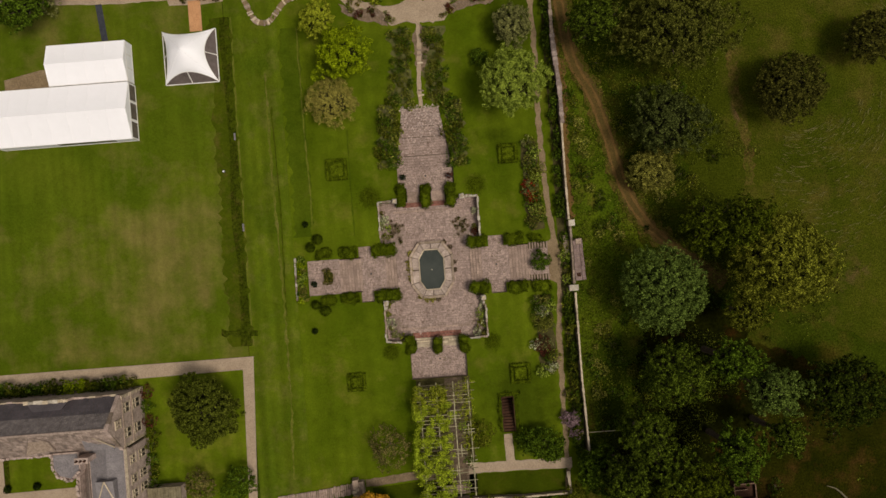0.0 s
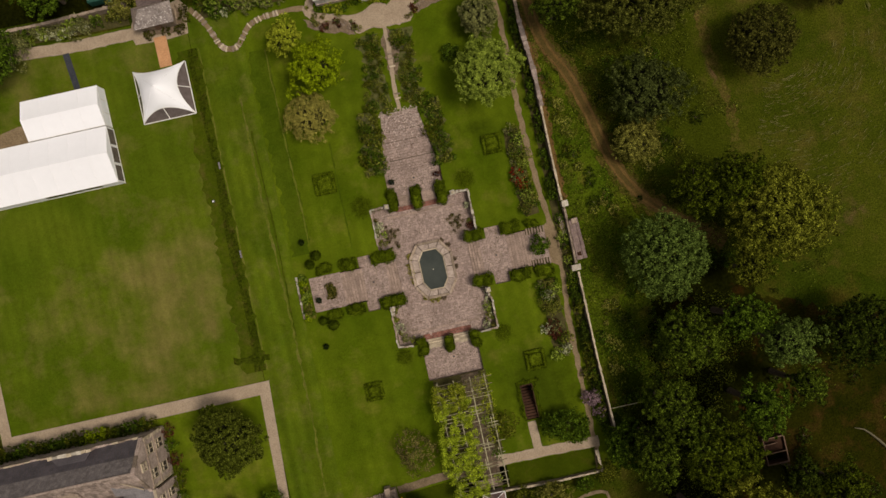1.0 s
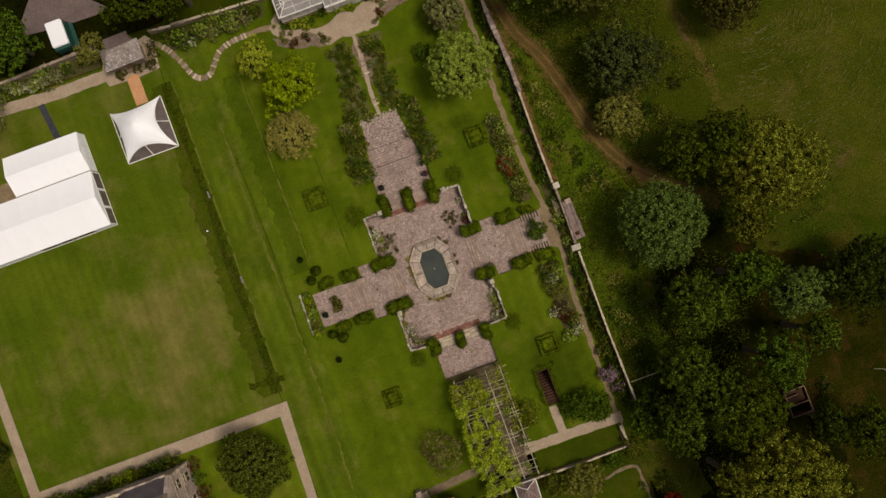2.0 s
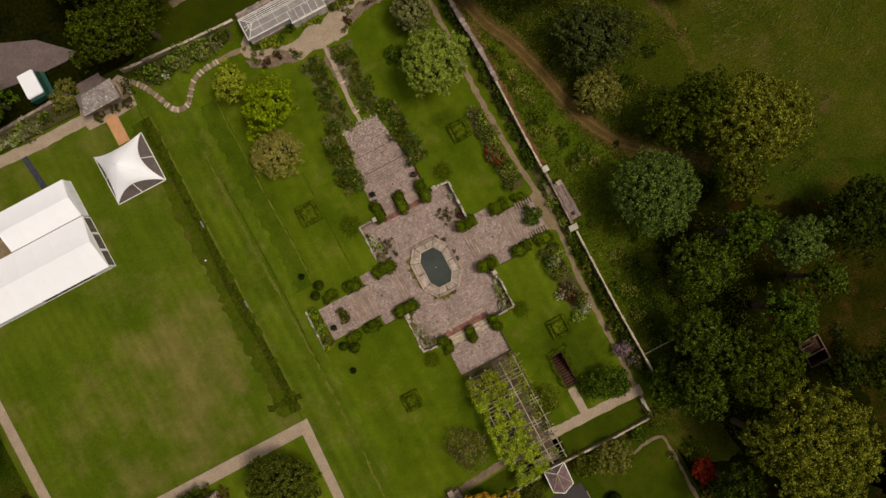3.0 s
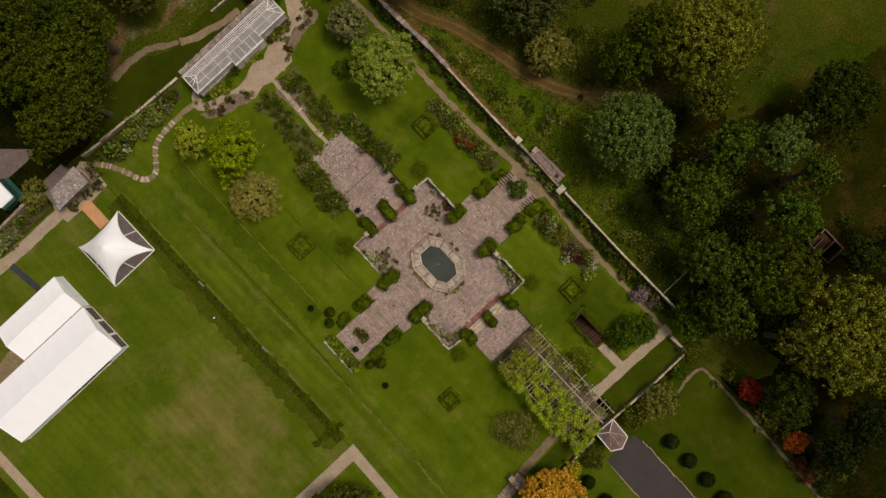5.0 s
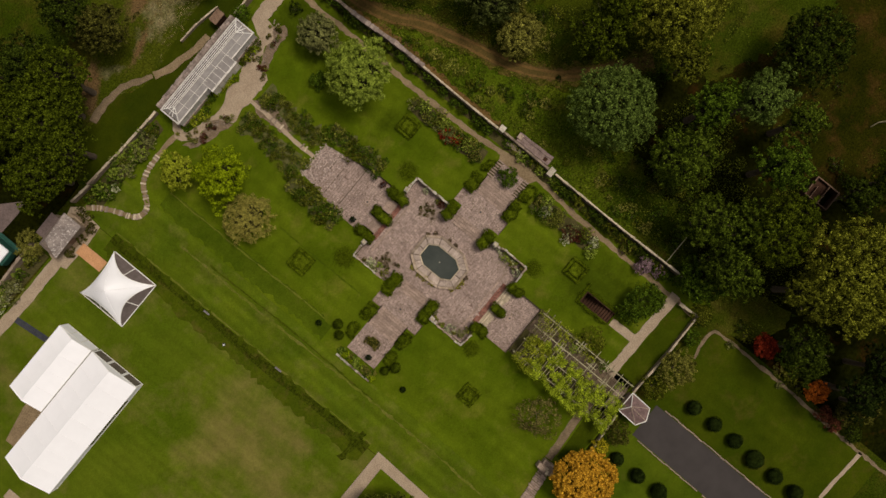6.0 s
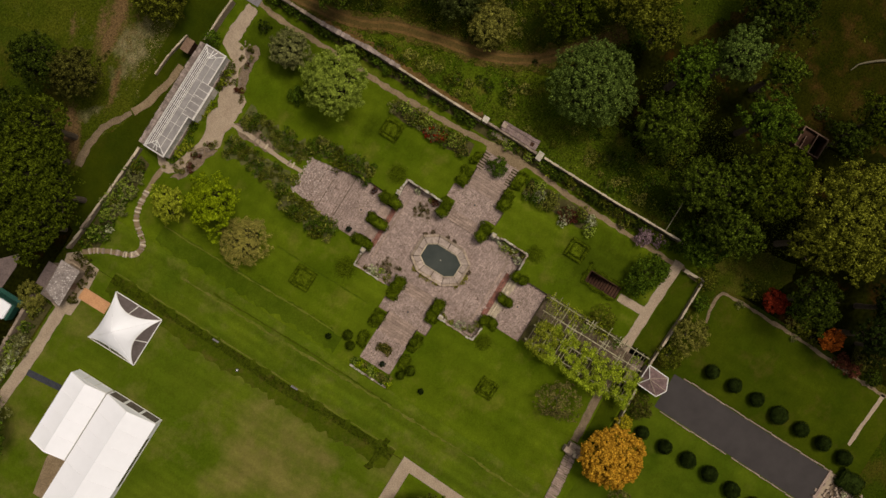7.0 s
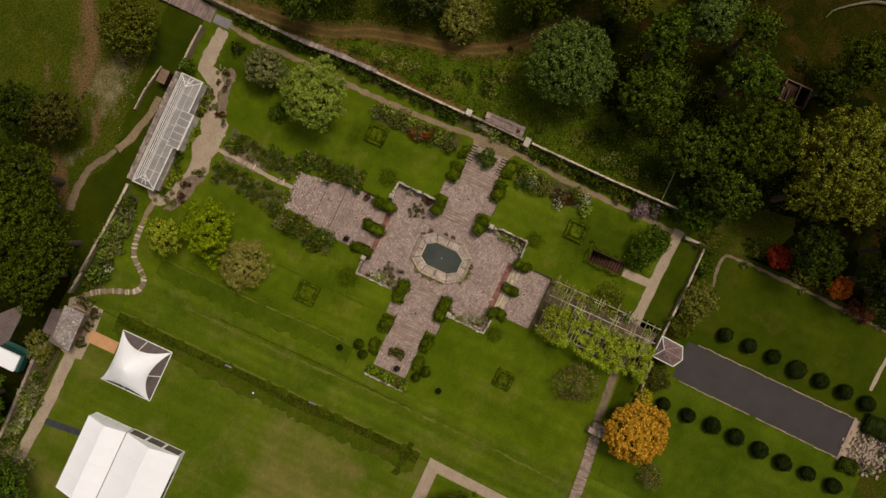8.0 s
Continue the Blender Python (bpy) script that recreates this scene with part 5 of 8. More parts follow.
def square_bed(x, y, a):
    """A square of low clipped hedge round a raised grass panel."""
    t = thing("square_hedge", x, y, 0.03, "square of low clipped hedge round a grass panel", "hedge", "square hedges on the lawns")
    rng = np.random.default_rng(int(abs(x * 9 + y)))
    for k in range(4):
        m = pose(0, 0, 0, 0, 0, 90 * k)
        p = part("hedge_side", box(-a, a - 0.4, a - 0.42, a, -0.05, 0.42, 0.02, 0.1), LEAF["box"], t)
        p.matrix_basis = m
        n = 700
        P = np.column_stack([rng.uniform(-a, a - 0.3, n), rng.uniform(a - 0.5, a + 0.08, n), rng.uniform(0.1, 0.5, n)])
        o = new("leaves", leaf_mesh("leaves", P, unit(rng.normal(size=(n, 3)) + np.array([0, 0, 1.2])), 0.13, rng, LEAF["box"]))
        o.parent = p
    m = 0.60 * a
    part("inner_hedge", box(-m, m, -m, m, -0.02, 0.36, 0.03, 0.12), LEAF["box"], t)
    n = 900
    P = np.column_stack([rng.uniform(-m, m, n), rng.uniform(-m, m, n), rng.uniform(0.30, 0.44, n)])
    edge = np.maximum(np.abs(P[:, 0]), np.abs(P[:, 1])) / m
    P[:, 2] -= 0.14 * (np.abs(edge - 0.55) < 0.13)
    o = new("inner_leaves", leaf_mesh("inner_leaves", P, unit(rng.normal(size=(n, 3)) * 0.7 + np.array([0, 0, 1.2])), 0.13, rng, LEAF["lawnhedge"]))
    o.parent = t


square_bed(-13.81, 16.86, 1.65)
square_bed(13.34, 17.36, 1.5)
square_bed(-13.19, -16.85, 1.4)
square_bed(12.71, -17.42, 1.55)

# planters and pots on the landings
t = thing("stone_planter", -16.4, 0.0, 0.0, "square stone planter with a clipped plant", "planter")
for k in range(4):
    part("planter_side", box(-0.95, 0.75, 0.75, 0.95, 0, 0.35, 0.01), M_STEP, t).matrix_basis = pose(0, 0, 0, 0, 0, 90 * k)
part("soil", box(-0.78, 0.78, -0.78, 0.78, -0.02, 0.27), M_SOIL, t)
hedge(-17.2, -15.6, -1.35, 1.35, 0.75, 0.0, "fern", "tufted olive plant in the planter", "planter_plant")
for k, (x, y) in enumerate([(-18.6, -0.9), (-3.5, 14.9), (3.9, 14.6)]):
    t = thing("plant_pot", x, y, 0.0 if k == 0 else LAND, "dark round pot on the paving", "pot", "dark pots")
    part("pot", tube((0, 0, 0), (0, 0, 0.45), 0.28, 0.38, 12), M_DARKMETAL, t)
    part("rim", tube((0, 0, 0.45), (0, 0, 0.52), 0.42, 0.42, 12), M_DARKMETAL, t)
    shrub(x, y, 0.5, 0.7, "maroon" if k == 2 else "yew", "dark bushy plant in a pot", "potted_plant", "plant", 1.0, 0.13, (0.0 if k == 0 else LAND) + 0.4)
shrub(17.0, 0.1, 1.75, 1.5, "mid", "round green shrub in the middle of the steps", "round_shrub", dense=1.3)
# Dark base added so that the gaps between the ribs look dark.
for s in (-1, 1):
    setting("flower_bed", box(15.45, 18.7, s * 2.55 - 0.5, s * 2.55 + 0.5, -0.1, 0.03), M_SOIL, "dark base added between the fan stones", "bed")
for k in range(14):
    a = math.radians(-60 + 120 * (k % 7) / 6) + (math.pi if k >= 7 else 0)
    s = 1 if k < 7 else -1
    x, y = 15.7 + 0.45 * (k % 7), s * 2.55
    tagged(new("fan_step", mesh_of("fan_step", box(x - 0.12, x + 0.12, y - 0.5, y + 0.5, -0.03, 0.16, 0.03), M_STEP)), "narrow upright stone of the fan steps", "step", "fan stones")


def parapet_pier(x, y, rz):
    """A short worn stone pier with a moulded cap and a low urn, and a stub of wall beside it."""
    t = thing("parapet_pier", x, y, 0.02, "pale weathered stone pier with an urn at the parapet's end", "pier", "parapet piers")
    t.rotation_euler = (0, 0, radians(rz))
    part("base", box(-0.34, 0.34, -0.34, 0.34, -0.6, 0.18, 0.03), M_CAP, t)
    part("shaft", box(-0.25, 0.25, -0.25, 0.25, 0.18, 0.72, 0.03), M_EDGESTONE, t)
    part("cap", box(-0.36, 0.36, -0.36, 0.36, 0.72, 0.84, 0.04), M_EDGESTONE, t)
    bm = bmesh.new()
    for z0, z1, r0, r1 in ((0.84, 0.92, 0.10, 0.08), (0.92, 1.12, 0.08, 0.24), (1.12, 1.18, 0.27, 0.25)):
        add_tube(bm, (0, 0, z0), (0, 0, z1), r0, r1, 10)
    part("urn", bm, M_COPING, t)
    for k in range(3):
        part("stub_stone", box(0.36 + 0.3 * k, 0.64 + 0.3 * k, -0.17, 0.17, -0.3, 0.42 - 0.1 * k + random.uniform(-0.05, 0.05), 0.05), M_EDGESTONE if k % 2 else M_CAP, t)


for x, y, rz in ((-5.05, 11.15, 175), (5.55, 11.15, 5), (7.75, -5.0, -88), (-7.6, -4.75, -92)):
    parapet_pier(x, y, rz)

# corner planting inside the court
for x, y, r, leaf, lab in ((-7.1, 8.4, 0.75, "white", "silvery white flowering plant in the court's corner"), (-6.4, 7.0, 0.5, "pale", "low green plant in the court's corner"), (-7.0, 5.6, 0.7, "rose", "dry plants in the court's corner"),
                           (-7.2, -8.2, 0.8, "white", "silvery white flowering plant in the court's corner"), (-6.6, -9.8, 0.8, "greygreen", "grey plants in the court's corner"), (-5.3, -10.6, 0.7, "rose", "dry plants in the court's corner"),
                           (7.3, -7.6, 0.8, "pale", "pale green plant in the court's corner"), (7.0, -9.4, 0.6, "rose", "green plant in the court's corner"), (6.4, -10.5, 0.7, "white", "white flowering plant in the court's corner"),
                           (7.2, 5.6, 0.6, "maroon", "dark red-brown plant in the court's corner"), (7.4, 8.8, 0.45, "white", "small white plant by the parapet"), (-7.5, -5.4, 0.5, "rose", "dry plants in the court's corner"), (7.6, -5.4, 0.5, "white", "white flowering plant by the parapet")):
    shrub(x, y, r, 0.9, leaf, lab, "corner_plant", "plant", 1.1, 0.16, COURT)
for x, ya, yb in ((-7.35, 5.0, 9.6), (7.6, 5.2, 6.4), (-7.5, -10.4, -5.0), (7.5, -10.8, -5.6)):
    for k in range(int((yb - ya) * 1.2)):
        shrub(x + random.uniform(-0.3, 0.4) * (1 if x < 0 else -1), random.uniform(ya, yb), random.uniform(0.25, 0.55), random.uniform(0.5, 1.1), random.choice(("pale", "rose", "white", "fern", "lightolive")), "mixed leafy plant along the parapet", "corner_plant", "plant", 1.0, 0.14, COURT, "plants along the parapets")
corner_rubble = bmesh.new()
for k in range(520):
    cx, cy = ((5.1, 6.9), (-5.3, 6.9), (5.0, 6.0), (-5.2, 6.4), (-6.2, -8.6), (6.2, -8.4))[k % 6]
    x, y = random.gauss(cx, 0.6), random.gauss(cy, 0.9)
    a, b = random.uniform(0.05, 0.16), random.uniform(0.04, 0.11)
    if abs(x) < 7.6 and abs(y) < 10.0:
        add_box(corner_rubble, x - a, x + a, y - b, y + b, COURT - 0.04, COURT + random.uniform(0.04, 0.14), 0.03)
tagged(new("corner_rubble", mesh_of("corner_rubble", corner_rubble, M_CAP)), "scattered broken stones in the court's corners", "stones", kind="stuff")
for k in range(44):
    cx, cy, sx, sy = ((5.0, 6.6, 0.8, 1.2), (-5.3, 6.7, 1.0, 1.1))[k % 2]
    shrub(random.gauss(cx, sx * 0.6), random.gauss(cy, sy * 0.6), random.uniform(0.12, 0.28), 0.12, random.choice(("bark", "brown", "bark")), "low creeping plant between the slabs", "creeping_plant", "plant", 0.9, 0.11, COURT, "creeping plants")
for k in range(22):
    shrub(-20.45 + random.uniform(-0.35, 0.4), -3.3 + 0.31 * k, random.uniform(0.4, 0.65), 0.9, random.choice(("mid", "lime", "pale", "mid", "lightolive")), "leafy plant behind the end wall", "border_plant", "plant", 1.0, 0.16, group="plants by the end wall")

# ---- walls of the garden ----
stone_wall("wall_east", [(21.5, 51), (21.45, 40.4), (21.4, 35.1)], 0.42, 2.0, "old rubble wall with brownish coping along the garden", M_CAP, stone=0.7)
stone_wall("wall_east", [(21.4, 35.1), (21.6, 31.5), (21.95, 27.0), (22.0, 21.2)], 0.62, 2.0, "broad old rubble wall with pinkish broken coping", M_PINKCAP, stone=0.6)
stone_wall("wall_east", [(21.87, 21.2), (21.8, 14.0), (21.85, 6.2)], 0.27, 1.95, "narrow ragged rubble wall with pale coping", stone=0.55)
stone_wall("wall_east", [(22.0, -5.2), (22.0, -18), (22.3, -31)], 0.25, 2.0, "old rubble wall with pale coping along the garden", stone=1.0)
stone_wall("wall_north", [(-10, 49.2), (-18.3, 49.6), (-25.6, 50.3), (-29.6, 51.0)], 0.34, 1.1, "old stone wall with pale coping behind the border", stone=1.2)
stone_wall("wall_north", [(9.6, 49.2), (14.5, 49.1), (17.2, 48.9)], 0.26, 1.6, "old stone wall with pale coping beside the gate", stone=1.2)
stone_wall("wall_north", [(-38.6, 51.6), (-52, 51.2), (-70, 51.4), (-95, 51.6)], 0.42, 1.5, "old stone wall behind the flower border", M_CAP, stone=0.9)
stone_wall("wall_south", [(19.2, -36.6), (12, -36.7), (3.6, -36.4)], 0.24, 1.0, "garden wall with pale worn coping above the canal", stone=1.0)
stone_wall("wall_south", [(-0.8, -36.6), (-6, -37.0), (-12.6, -37.8)], 0.24, 1.0, "garden wall with pale worn coping above the canal", stone=1.0)
stone_wall("wall_south", [(18.9, -33.2), (19.1, -36.6)], 0.4, 1.0, "short pale wall at the garden's corner", stone=0.9)
blk = thing("gate_pier", 21.9, -4.5, 0, "pale square stone pier cap on the wall", "pier", "wall piers")
part("pier", box(-0.7, 0.5, -0.38, 0.38, 0, 2.0), M_WALL, blk)
part("cap", box(-0.8, 0.6, -0.45, 0.45, 2.0, 2.18, 0.04), M_EDGESTONE, blk)
blk = thing("gate_pier", 22.2, 5.6, 0, "pale square stone pier cap on the wall", "pier", "wall piers")
part("pier", box(-0.38, 0.38, -0.38, 0.38, 0, 2.0), M_WALL, blk)
part("cap", box(-0.46, 0.46, -0.46, 0.46, 2.0, 2.18, 0.04), M_EDGESTONE, blk)
stone_wall("wall_east", [(22.1, 5.1), (22.1, 0.5), (22.05, -3.9)], 0.30, 1.5, "low broken wall with uneven pale stones", M_CAP, stone=0.55)
roof_poly = [(23.64, 3.15), (23.87, -3.39), (22.26, -3.46), (22.26, 2.80)]
cx, cy = sum(q[0] for q in roof_poly) / 4, sum(q[1] for q in roof_poly) / 4
roof_poly = [(x - cx, y - cy) for x, y in roof_poly]
ruin = thing("garden_shelter", cx, cy, 0, "low stone shelter with a pinkish slate roof against the wall", "shelter")
bm = bmesh.new()
prism(bm, [(x * 0.96, y * 0.98) for x, y in roof_poly], -0.1, 1.6)
bmesh.ops.recalc_face_normals(bm, faces=bm.faces[:])
part("wall_body", bm, M_WALL, ruin)
for k in range(9):
    f0, f1 = k / 9 + 0.004, (k + 1) / 9 - 0.004
    pa, pb, pc, pd = [Vector((*q, 0)) for q in roof_poly]
    for g0, g1 in ((0.0, 0.34), (0.34, 0.68), (0.68, 1.0)):
        quad = [pa.lerp(pb, u).lerp(pd.lerp(pc, u), v) for u, v in ((f0, g0), (f1, g0), (f1, g1 - 0.02), (f0, g1 - 0.02))]
        bm = bmesh.new()
        z = 1.62 + random.uniform(0, 0.05) + 0.12 * (g0 < 0.3)
        prism(bm, [(v.x + random.uniform(-0.04, 0.04), v.y + random.uniform(-0.04, 0.04)) for v in quad], 1.5, z)
        bmesh.ops.recalc_face_normals(bm, faces=bm.faces[:])
        part("roof_slab", bm, M_ROOFSLAB, ruin)
part("end_stone", box(-0.4, 0.5, 2.5, 3.3, 0, 1.85, 0.06), M_CAP, ruin)
part("slab", box(-2.0, -1.2, 1.2, 4.0, 0, 0.45, 0.05), M_CAP, ruin, "low flat pinkish stone slab")
part("hatch", box(-0.5, 0.1, -2.6, -2.0, 1.6, 1.72, 0.06), M_RUST, ruin)
for y, r, leaf in ((3.6, 0.9, "mid"), (2.2, 0.7, "rose"), (0.6, 1.0, "pale"), (-0.6, 0.8, "mid"), (-1.8, 1.0, "olive"), (-3.2, 0.8, "pale"), (-5.4, 0.9, "pale"), (-6.8, 0.9, "yellowgreen"), (-8.4, 0.8, "mid")):
    shrub(21.2 + random.uniform(-0.2, 0.1), y, r, 1.0, leaf, "leafy plant at the foot of the wall", "wall_plant", "plant", 0.9, 0.18, group="plants by the shelter")

# steps down the bank at the south
t = thing("stone_steps", -20.2, -34.6, gz(-20.2), "long flight of rough stone steps down the bank", "steps", kind="structure")
for k in range(38):
    x = -14.6 - 0.34 * k
    for ya, yb in ((-0.85, -0.05), (0.0, 0.8)):
        w = random.uniform(0.11, 0.155)
        p = part("step", box(-w, w, ya + random.uniform(-0.12, 0.03), yb + random.uniform(-0.03, 0.12), -0.2, 0.24 + random.uniform(-0.03, 0.03), 0.03), M_STEP, t)
        p.matrix_basis = Matrix.Translation((x + 20.2, 1.0 - 0.041 * k, gz(x) - gz(-20.2))) @ pose(0, 0, 0, 0, 0, random.uniform(-5, 5))
for x0_, x1_, y0_, y1_ in ((5.2, 6.1, 1.2, 2.6), (6.1, 7.0, 0.4, 2.2), (5.5, 6.6, -0.2, 1.0)):
    part("end_pier", box(x0_, x1_, y0_, y1_, 0, 1.1 + random.uniform(-0.2, 0.2), 0.08), M_CAP, t, "rough pale stone pier")
for k in range(7):
    x, y = random.uniform(5.2, 7.0), random.uniform(-0.1, 2.4)
    part("loose_stone", box(x - 0.25, x + 0.25, y - 0.2, y + 0.2, 0.9, 1.25, 0.09), M_COPING, t)

# north-east steps and gate
flight("stone_steps", 18.35, 20.9, 48.5, 57.4, 0.05, 0.75, 16, "y", "broad old stone steps outside the garden gate", M_ROOFSLAB)
t = thing("gate_landing", 19.3, 46.9, 0.0, "bluish grey stone landing at the gate", "landing")
part("slab", box(-0.75, 0.75, -1.35, 1.35, -0.05, 0.16, 0.04), M_LEAD, t)

# the sunken steps
t = thing("sunken_steps", 10.35, -23.8, 0.0, "dark rusty steps down into the lawn", "steps", kind="structure")
for k in range(13):
    y = -2.75 + k * 0.42
    part("step", box(-0.9, 0.9, y, y + 0.36, -2.9, -0.15 - 0.19 * k, 0.01), M_RUST, t)
for x0, x1, y0, y1 in ((-1.0, -0.88, -2.8, 2.75), (0.88, 1.0, -2.8, 2.75), (-1.0, 1.0, 2.65, 2.8)):
    part("pit_wall", box(x0, x1, y0, y1, -2.9, 0.07), M_RUST, t)
hedge(8.6, 12.5, -20.8, -20.3, 0.4, 0.0, "box", "clipped hedge behind the sunken steps", "box_hedge")
hedge(8.8, 9.25, -26.8, -20.9, 0.32, 0.0, "box", "clipped hedge along the sunken steps", "box_hedge")
hedge(11.45, 11.9, -26.8, -20.9, 0.32, 0.0, "box", "clipped hedge along the sunken steps", "box_hedge")

# ---- winding path treads ----
line = smooth_line(WINDING, 0.2)
tread = [mesh_of("stepping_stone", box(-0.12, 0.12, -0.46, 0.46, -0.05, 0.09, 0.03), M_COPING if k < 2 else M_CAP) for k in range(4)]
for k in sorted(set(random.sample(range(4, 96), 40))):
    if k < len(line) - 1:
        q, d = line[k], line[k + 1] - line[k - 1]
        ob = new("stepping_stone", random.choice(tread))
        ob.matrix_basis = Matrix.Translation((q.x, q.y, gz(q.x) + 0.05)) @ pose(0, 0, 0, 0, 0, math.degrees(math.atan2(d.y, d.x)) + random.uniform(-8, 8))
        tagged(ob, "rough flat stone tread in the winding path", "stone", "stepping stones")
for f in (0.36, 0.42, 0.52, 0.86, 0.92):
    q = Vector((*(0.93, 39.37), 0)).lerp(Vector((*(0.38, 26.57), 0)), f)
    ob = new("stepping_stone", random.choice(tread))
    ob.matrix_basis = Matrix.Translation((q.x, q.y, 0.05)) @ pose(0, 0, 0, 0, 0, 90 + random.uniform(-10, 10))
    tagged(ob, "pale stone edge across the rose walk", "stone", "stones across the rose walk")


# ---- the marquees ----
GL = -BANK_FALL


def gable_tent(x0, x1, y0, y1, eave, ridge, bays, label, east_windows, south_windows):
    """A frame marquee: cloth roof in bays with slight sag, seams, walls of cloth, clear windows, posts."""
    t = thing("marquee", (x0 + x1) / 2, (y0 + y1) / 2, GL, label, "marquee", "marquees")
    ax, ay = (x1 - x0) / 2, (y1 - y0) / 2
    nx, ny = bays * 6, 16
    for s in (-1, 1):
        for bay in range(bays):
            bm = bmesh.new()
            g = []
            for i in range(bay * 6, bay * 6 + 7):
                f = i / 6 - bay
                row = []
                for j in range(ny // 2 + 1):
                    v = j / (ny // 2)
                    sag = 0.05 * math.sin(math.pi * f) * math.sin(math.pi * v) + 0.05 * math.sin(math.pi * v)
                    hip = 0.2 * (1 - min(min(i, nx - i) / 2, 1)) * (1 - v)
                    row.append(bm.verts.new((-ax + 2 * ax * i / nx, s * ay * 1.02 * v, eave + (ridge - eave) * (1 - v) - sag - hip)))
                g.append(row)
            for i in range(6):
                for j in range(ny // 2):
                    q = (g[i][j], g[i + 1][j], g[i + 1][j + 1], g[i][j + 1])
                    bm.faces.new(q if s < 0 else q[::-1])
            p = part("roof_panel", bm, M_TENT, t)
            for q in p.data.polygons:
                q.use_smooth = True
    for k in range(bays + 1):
        x = -ax + 2 * ax * k / bays
        for s in (-1, 1):
            bm = bmesh.new()
            a, b = Vector((x, 0, ridge + 0.01)), Vector((x, s * ay * 1.02, eave + 0.01))
            add_tube(bm, a, b, 0.018, 0.018, 4)
            if 0 < k < bays:
                part("seam", bm, M_SEAM, t)
            else:
                part("edge_pole", bm, M_WHITE, t)
            part("post", tube((x, s * (ay - 0.05), 0), (x, s * (ay - 0.05), eave), 0.05, 0.05, 6), M_WHITE, t)
    part("ridge_pole", tube((-ax, 0, ridge - 0.03), (ax, 0, ridge - 0.03), 0.05, 0.05, 6), M_TENT, t)
    for s in (-1, 1):
        part("eave_rail", box(-ax, ax, s * ay - 0.06, s * ay + 0.06, eave - 0.12, eave + 0.02), M_WHITE, t)
        part("ground_rail", box(-ax, ax, s * ay - 0.05, s * ay + 0.05, 0.0, 0.14), M_WHITE, t)
        for k in range(bays):
            xa, xb = -ax + 2 * ax * k / bays, -ax + 2 * ax * (k + 1) / bays
            if s < 0 and k in south_windows:
                part("wall_cloth", box(xa + 0.05, xb - 0.05, s * ay - 0.02, s * ay + 0.02, 0.14, 0.6), M_TENT, t)
                part("window", box(xa + 0.1, xb - 0.1, s * ay - 0.015, s * ay + 0.015, 0.6, eave - 0.25), M_CLEAR, t, "clear plastic window")
                part("wall_cloth", box(xa + 0.05, xb - 0.05, s * ay - 0.02, s * ay + 0.02, eave - 0.25, eave - 0.12), M_TENT, t)
            else:
                part("wall_cloth", box(xa + 0.05, xb - 0.05, s * ay - 0.02, s * ay + 0.02, 0.14, eave - 0.12), M_TENT, t)
    for s in (-1, 1):
        bm = bmesh.new()
        x = s * ax
        vs = [bm.verts.new((x, y, z)) for y, z in ((-ay, eave), (0, ridge - 0.02), (ay, eave))]
        bm.faces.new(vs if s > 0 else vs[::-1])
        bm.normal_update()
        bmesh.ops.solidify(bm, geom=bm.faces[:], thickness=0.03)
        part("gable_cloth", bm, M_TENT, t)
        part("gable_rail", box(x - 0.06, x + 0.06, -ay, ay, eave - 0.12, eave), M_WHITE, t)
        part("ground_rail", box(x - 0.05, x + 0.05, -ay, ay, 0, 0.14), M_WHITE, t)
        panels = 3
        for k in range(panels):
            ya, yb = -ay + 2 * ay * k / panels, -ay + 2 * ay * (k + 1) / panels
            part("post", box(x - 0.07, x + 0.07, ya - 0.07, ya + 0.07, 0, eave), M_WHITE, t)
            if s > 0 and east_windows:
                part("window", box(x - 0.015, x + 0.015, ya + 0.2, yb - 0.2, 0.2, eave - 0.2), M_CLEAR, t, "clear plastic window")
                for yy in (ya + 0.07, yb - 0.2):
                    part("wall_cloth", box(x - 0.02, x + 0.02, yy, yy + 0.13, 0.14, eave - 0.12), M_TENT, t)
            else:
                part("wall_cloth", box(x - 0.02, x + 0.02, ya + 0.07, yb - 0.07, 0.14, eave - 0.12), M_TENT, t)
    return t


gable_tent(-66.6, -45.2, 24.15, 32.95, 2.3, 3.9, 7, "long white frame marquee with clear end windows on the lawn", True, (3, 4, 5))
gable_tent(-57.6, -45.3, 33.25, 39.55, 2.2, 3.2, 4, "smaller white marquee joined to the long one", False, ())

# the star tent
t = thing("star_tent", -35.9, 36.85, GL, "white peaked star tent with clear arched sides", "tent")
AX, AY = 4.25, 4.25


def canopy(u, v, lift=0.0):
    x = AX * u * (1 - 0.31 * (1 - v * v) * u * u)
    y = AY * v * (1 - 0.31 * (1 - u * u) * v * v)
    z = 0.25 + 1.85 * ((1 - abs(u) ** 1.7) + (1 - abs(v) ** 1.7)) - 0.75 * (1 - u * u) * (1 - v * v) + 1.1 * max(0.0, 1 - math.hypot(u, v) / 0.9) ** 1.35
    return Vector((x, y, z + lift))


bm = bmesh.new()
n = 28
g = [[bm.verts.new(canopy(-1 + 2 * i / n, -1 + 2 * j / n)) for j in range(n + 1)] for i in range(n + 1)]
for i in range(n):
    for j in range(n):
        bm.faces.new((g[i][j], g[i + 1][j], g[i + 1][j + 1], g[i][j + 1]))
p = part("canopy", bm, M_TENT, t)
for q in p.data.polygons:
    q.use_smooth = True
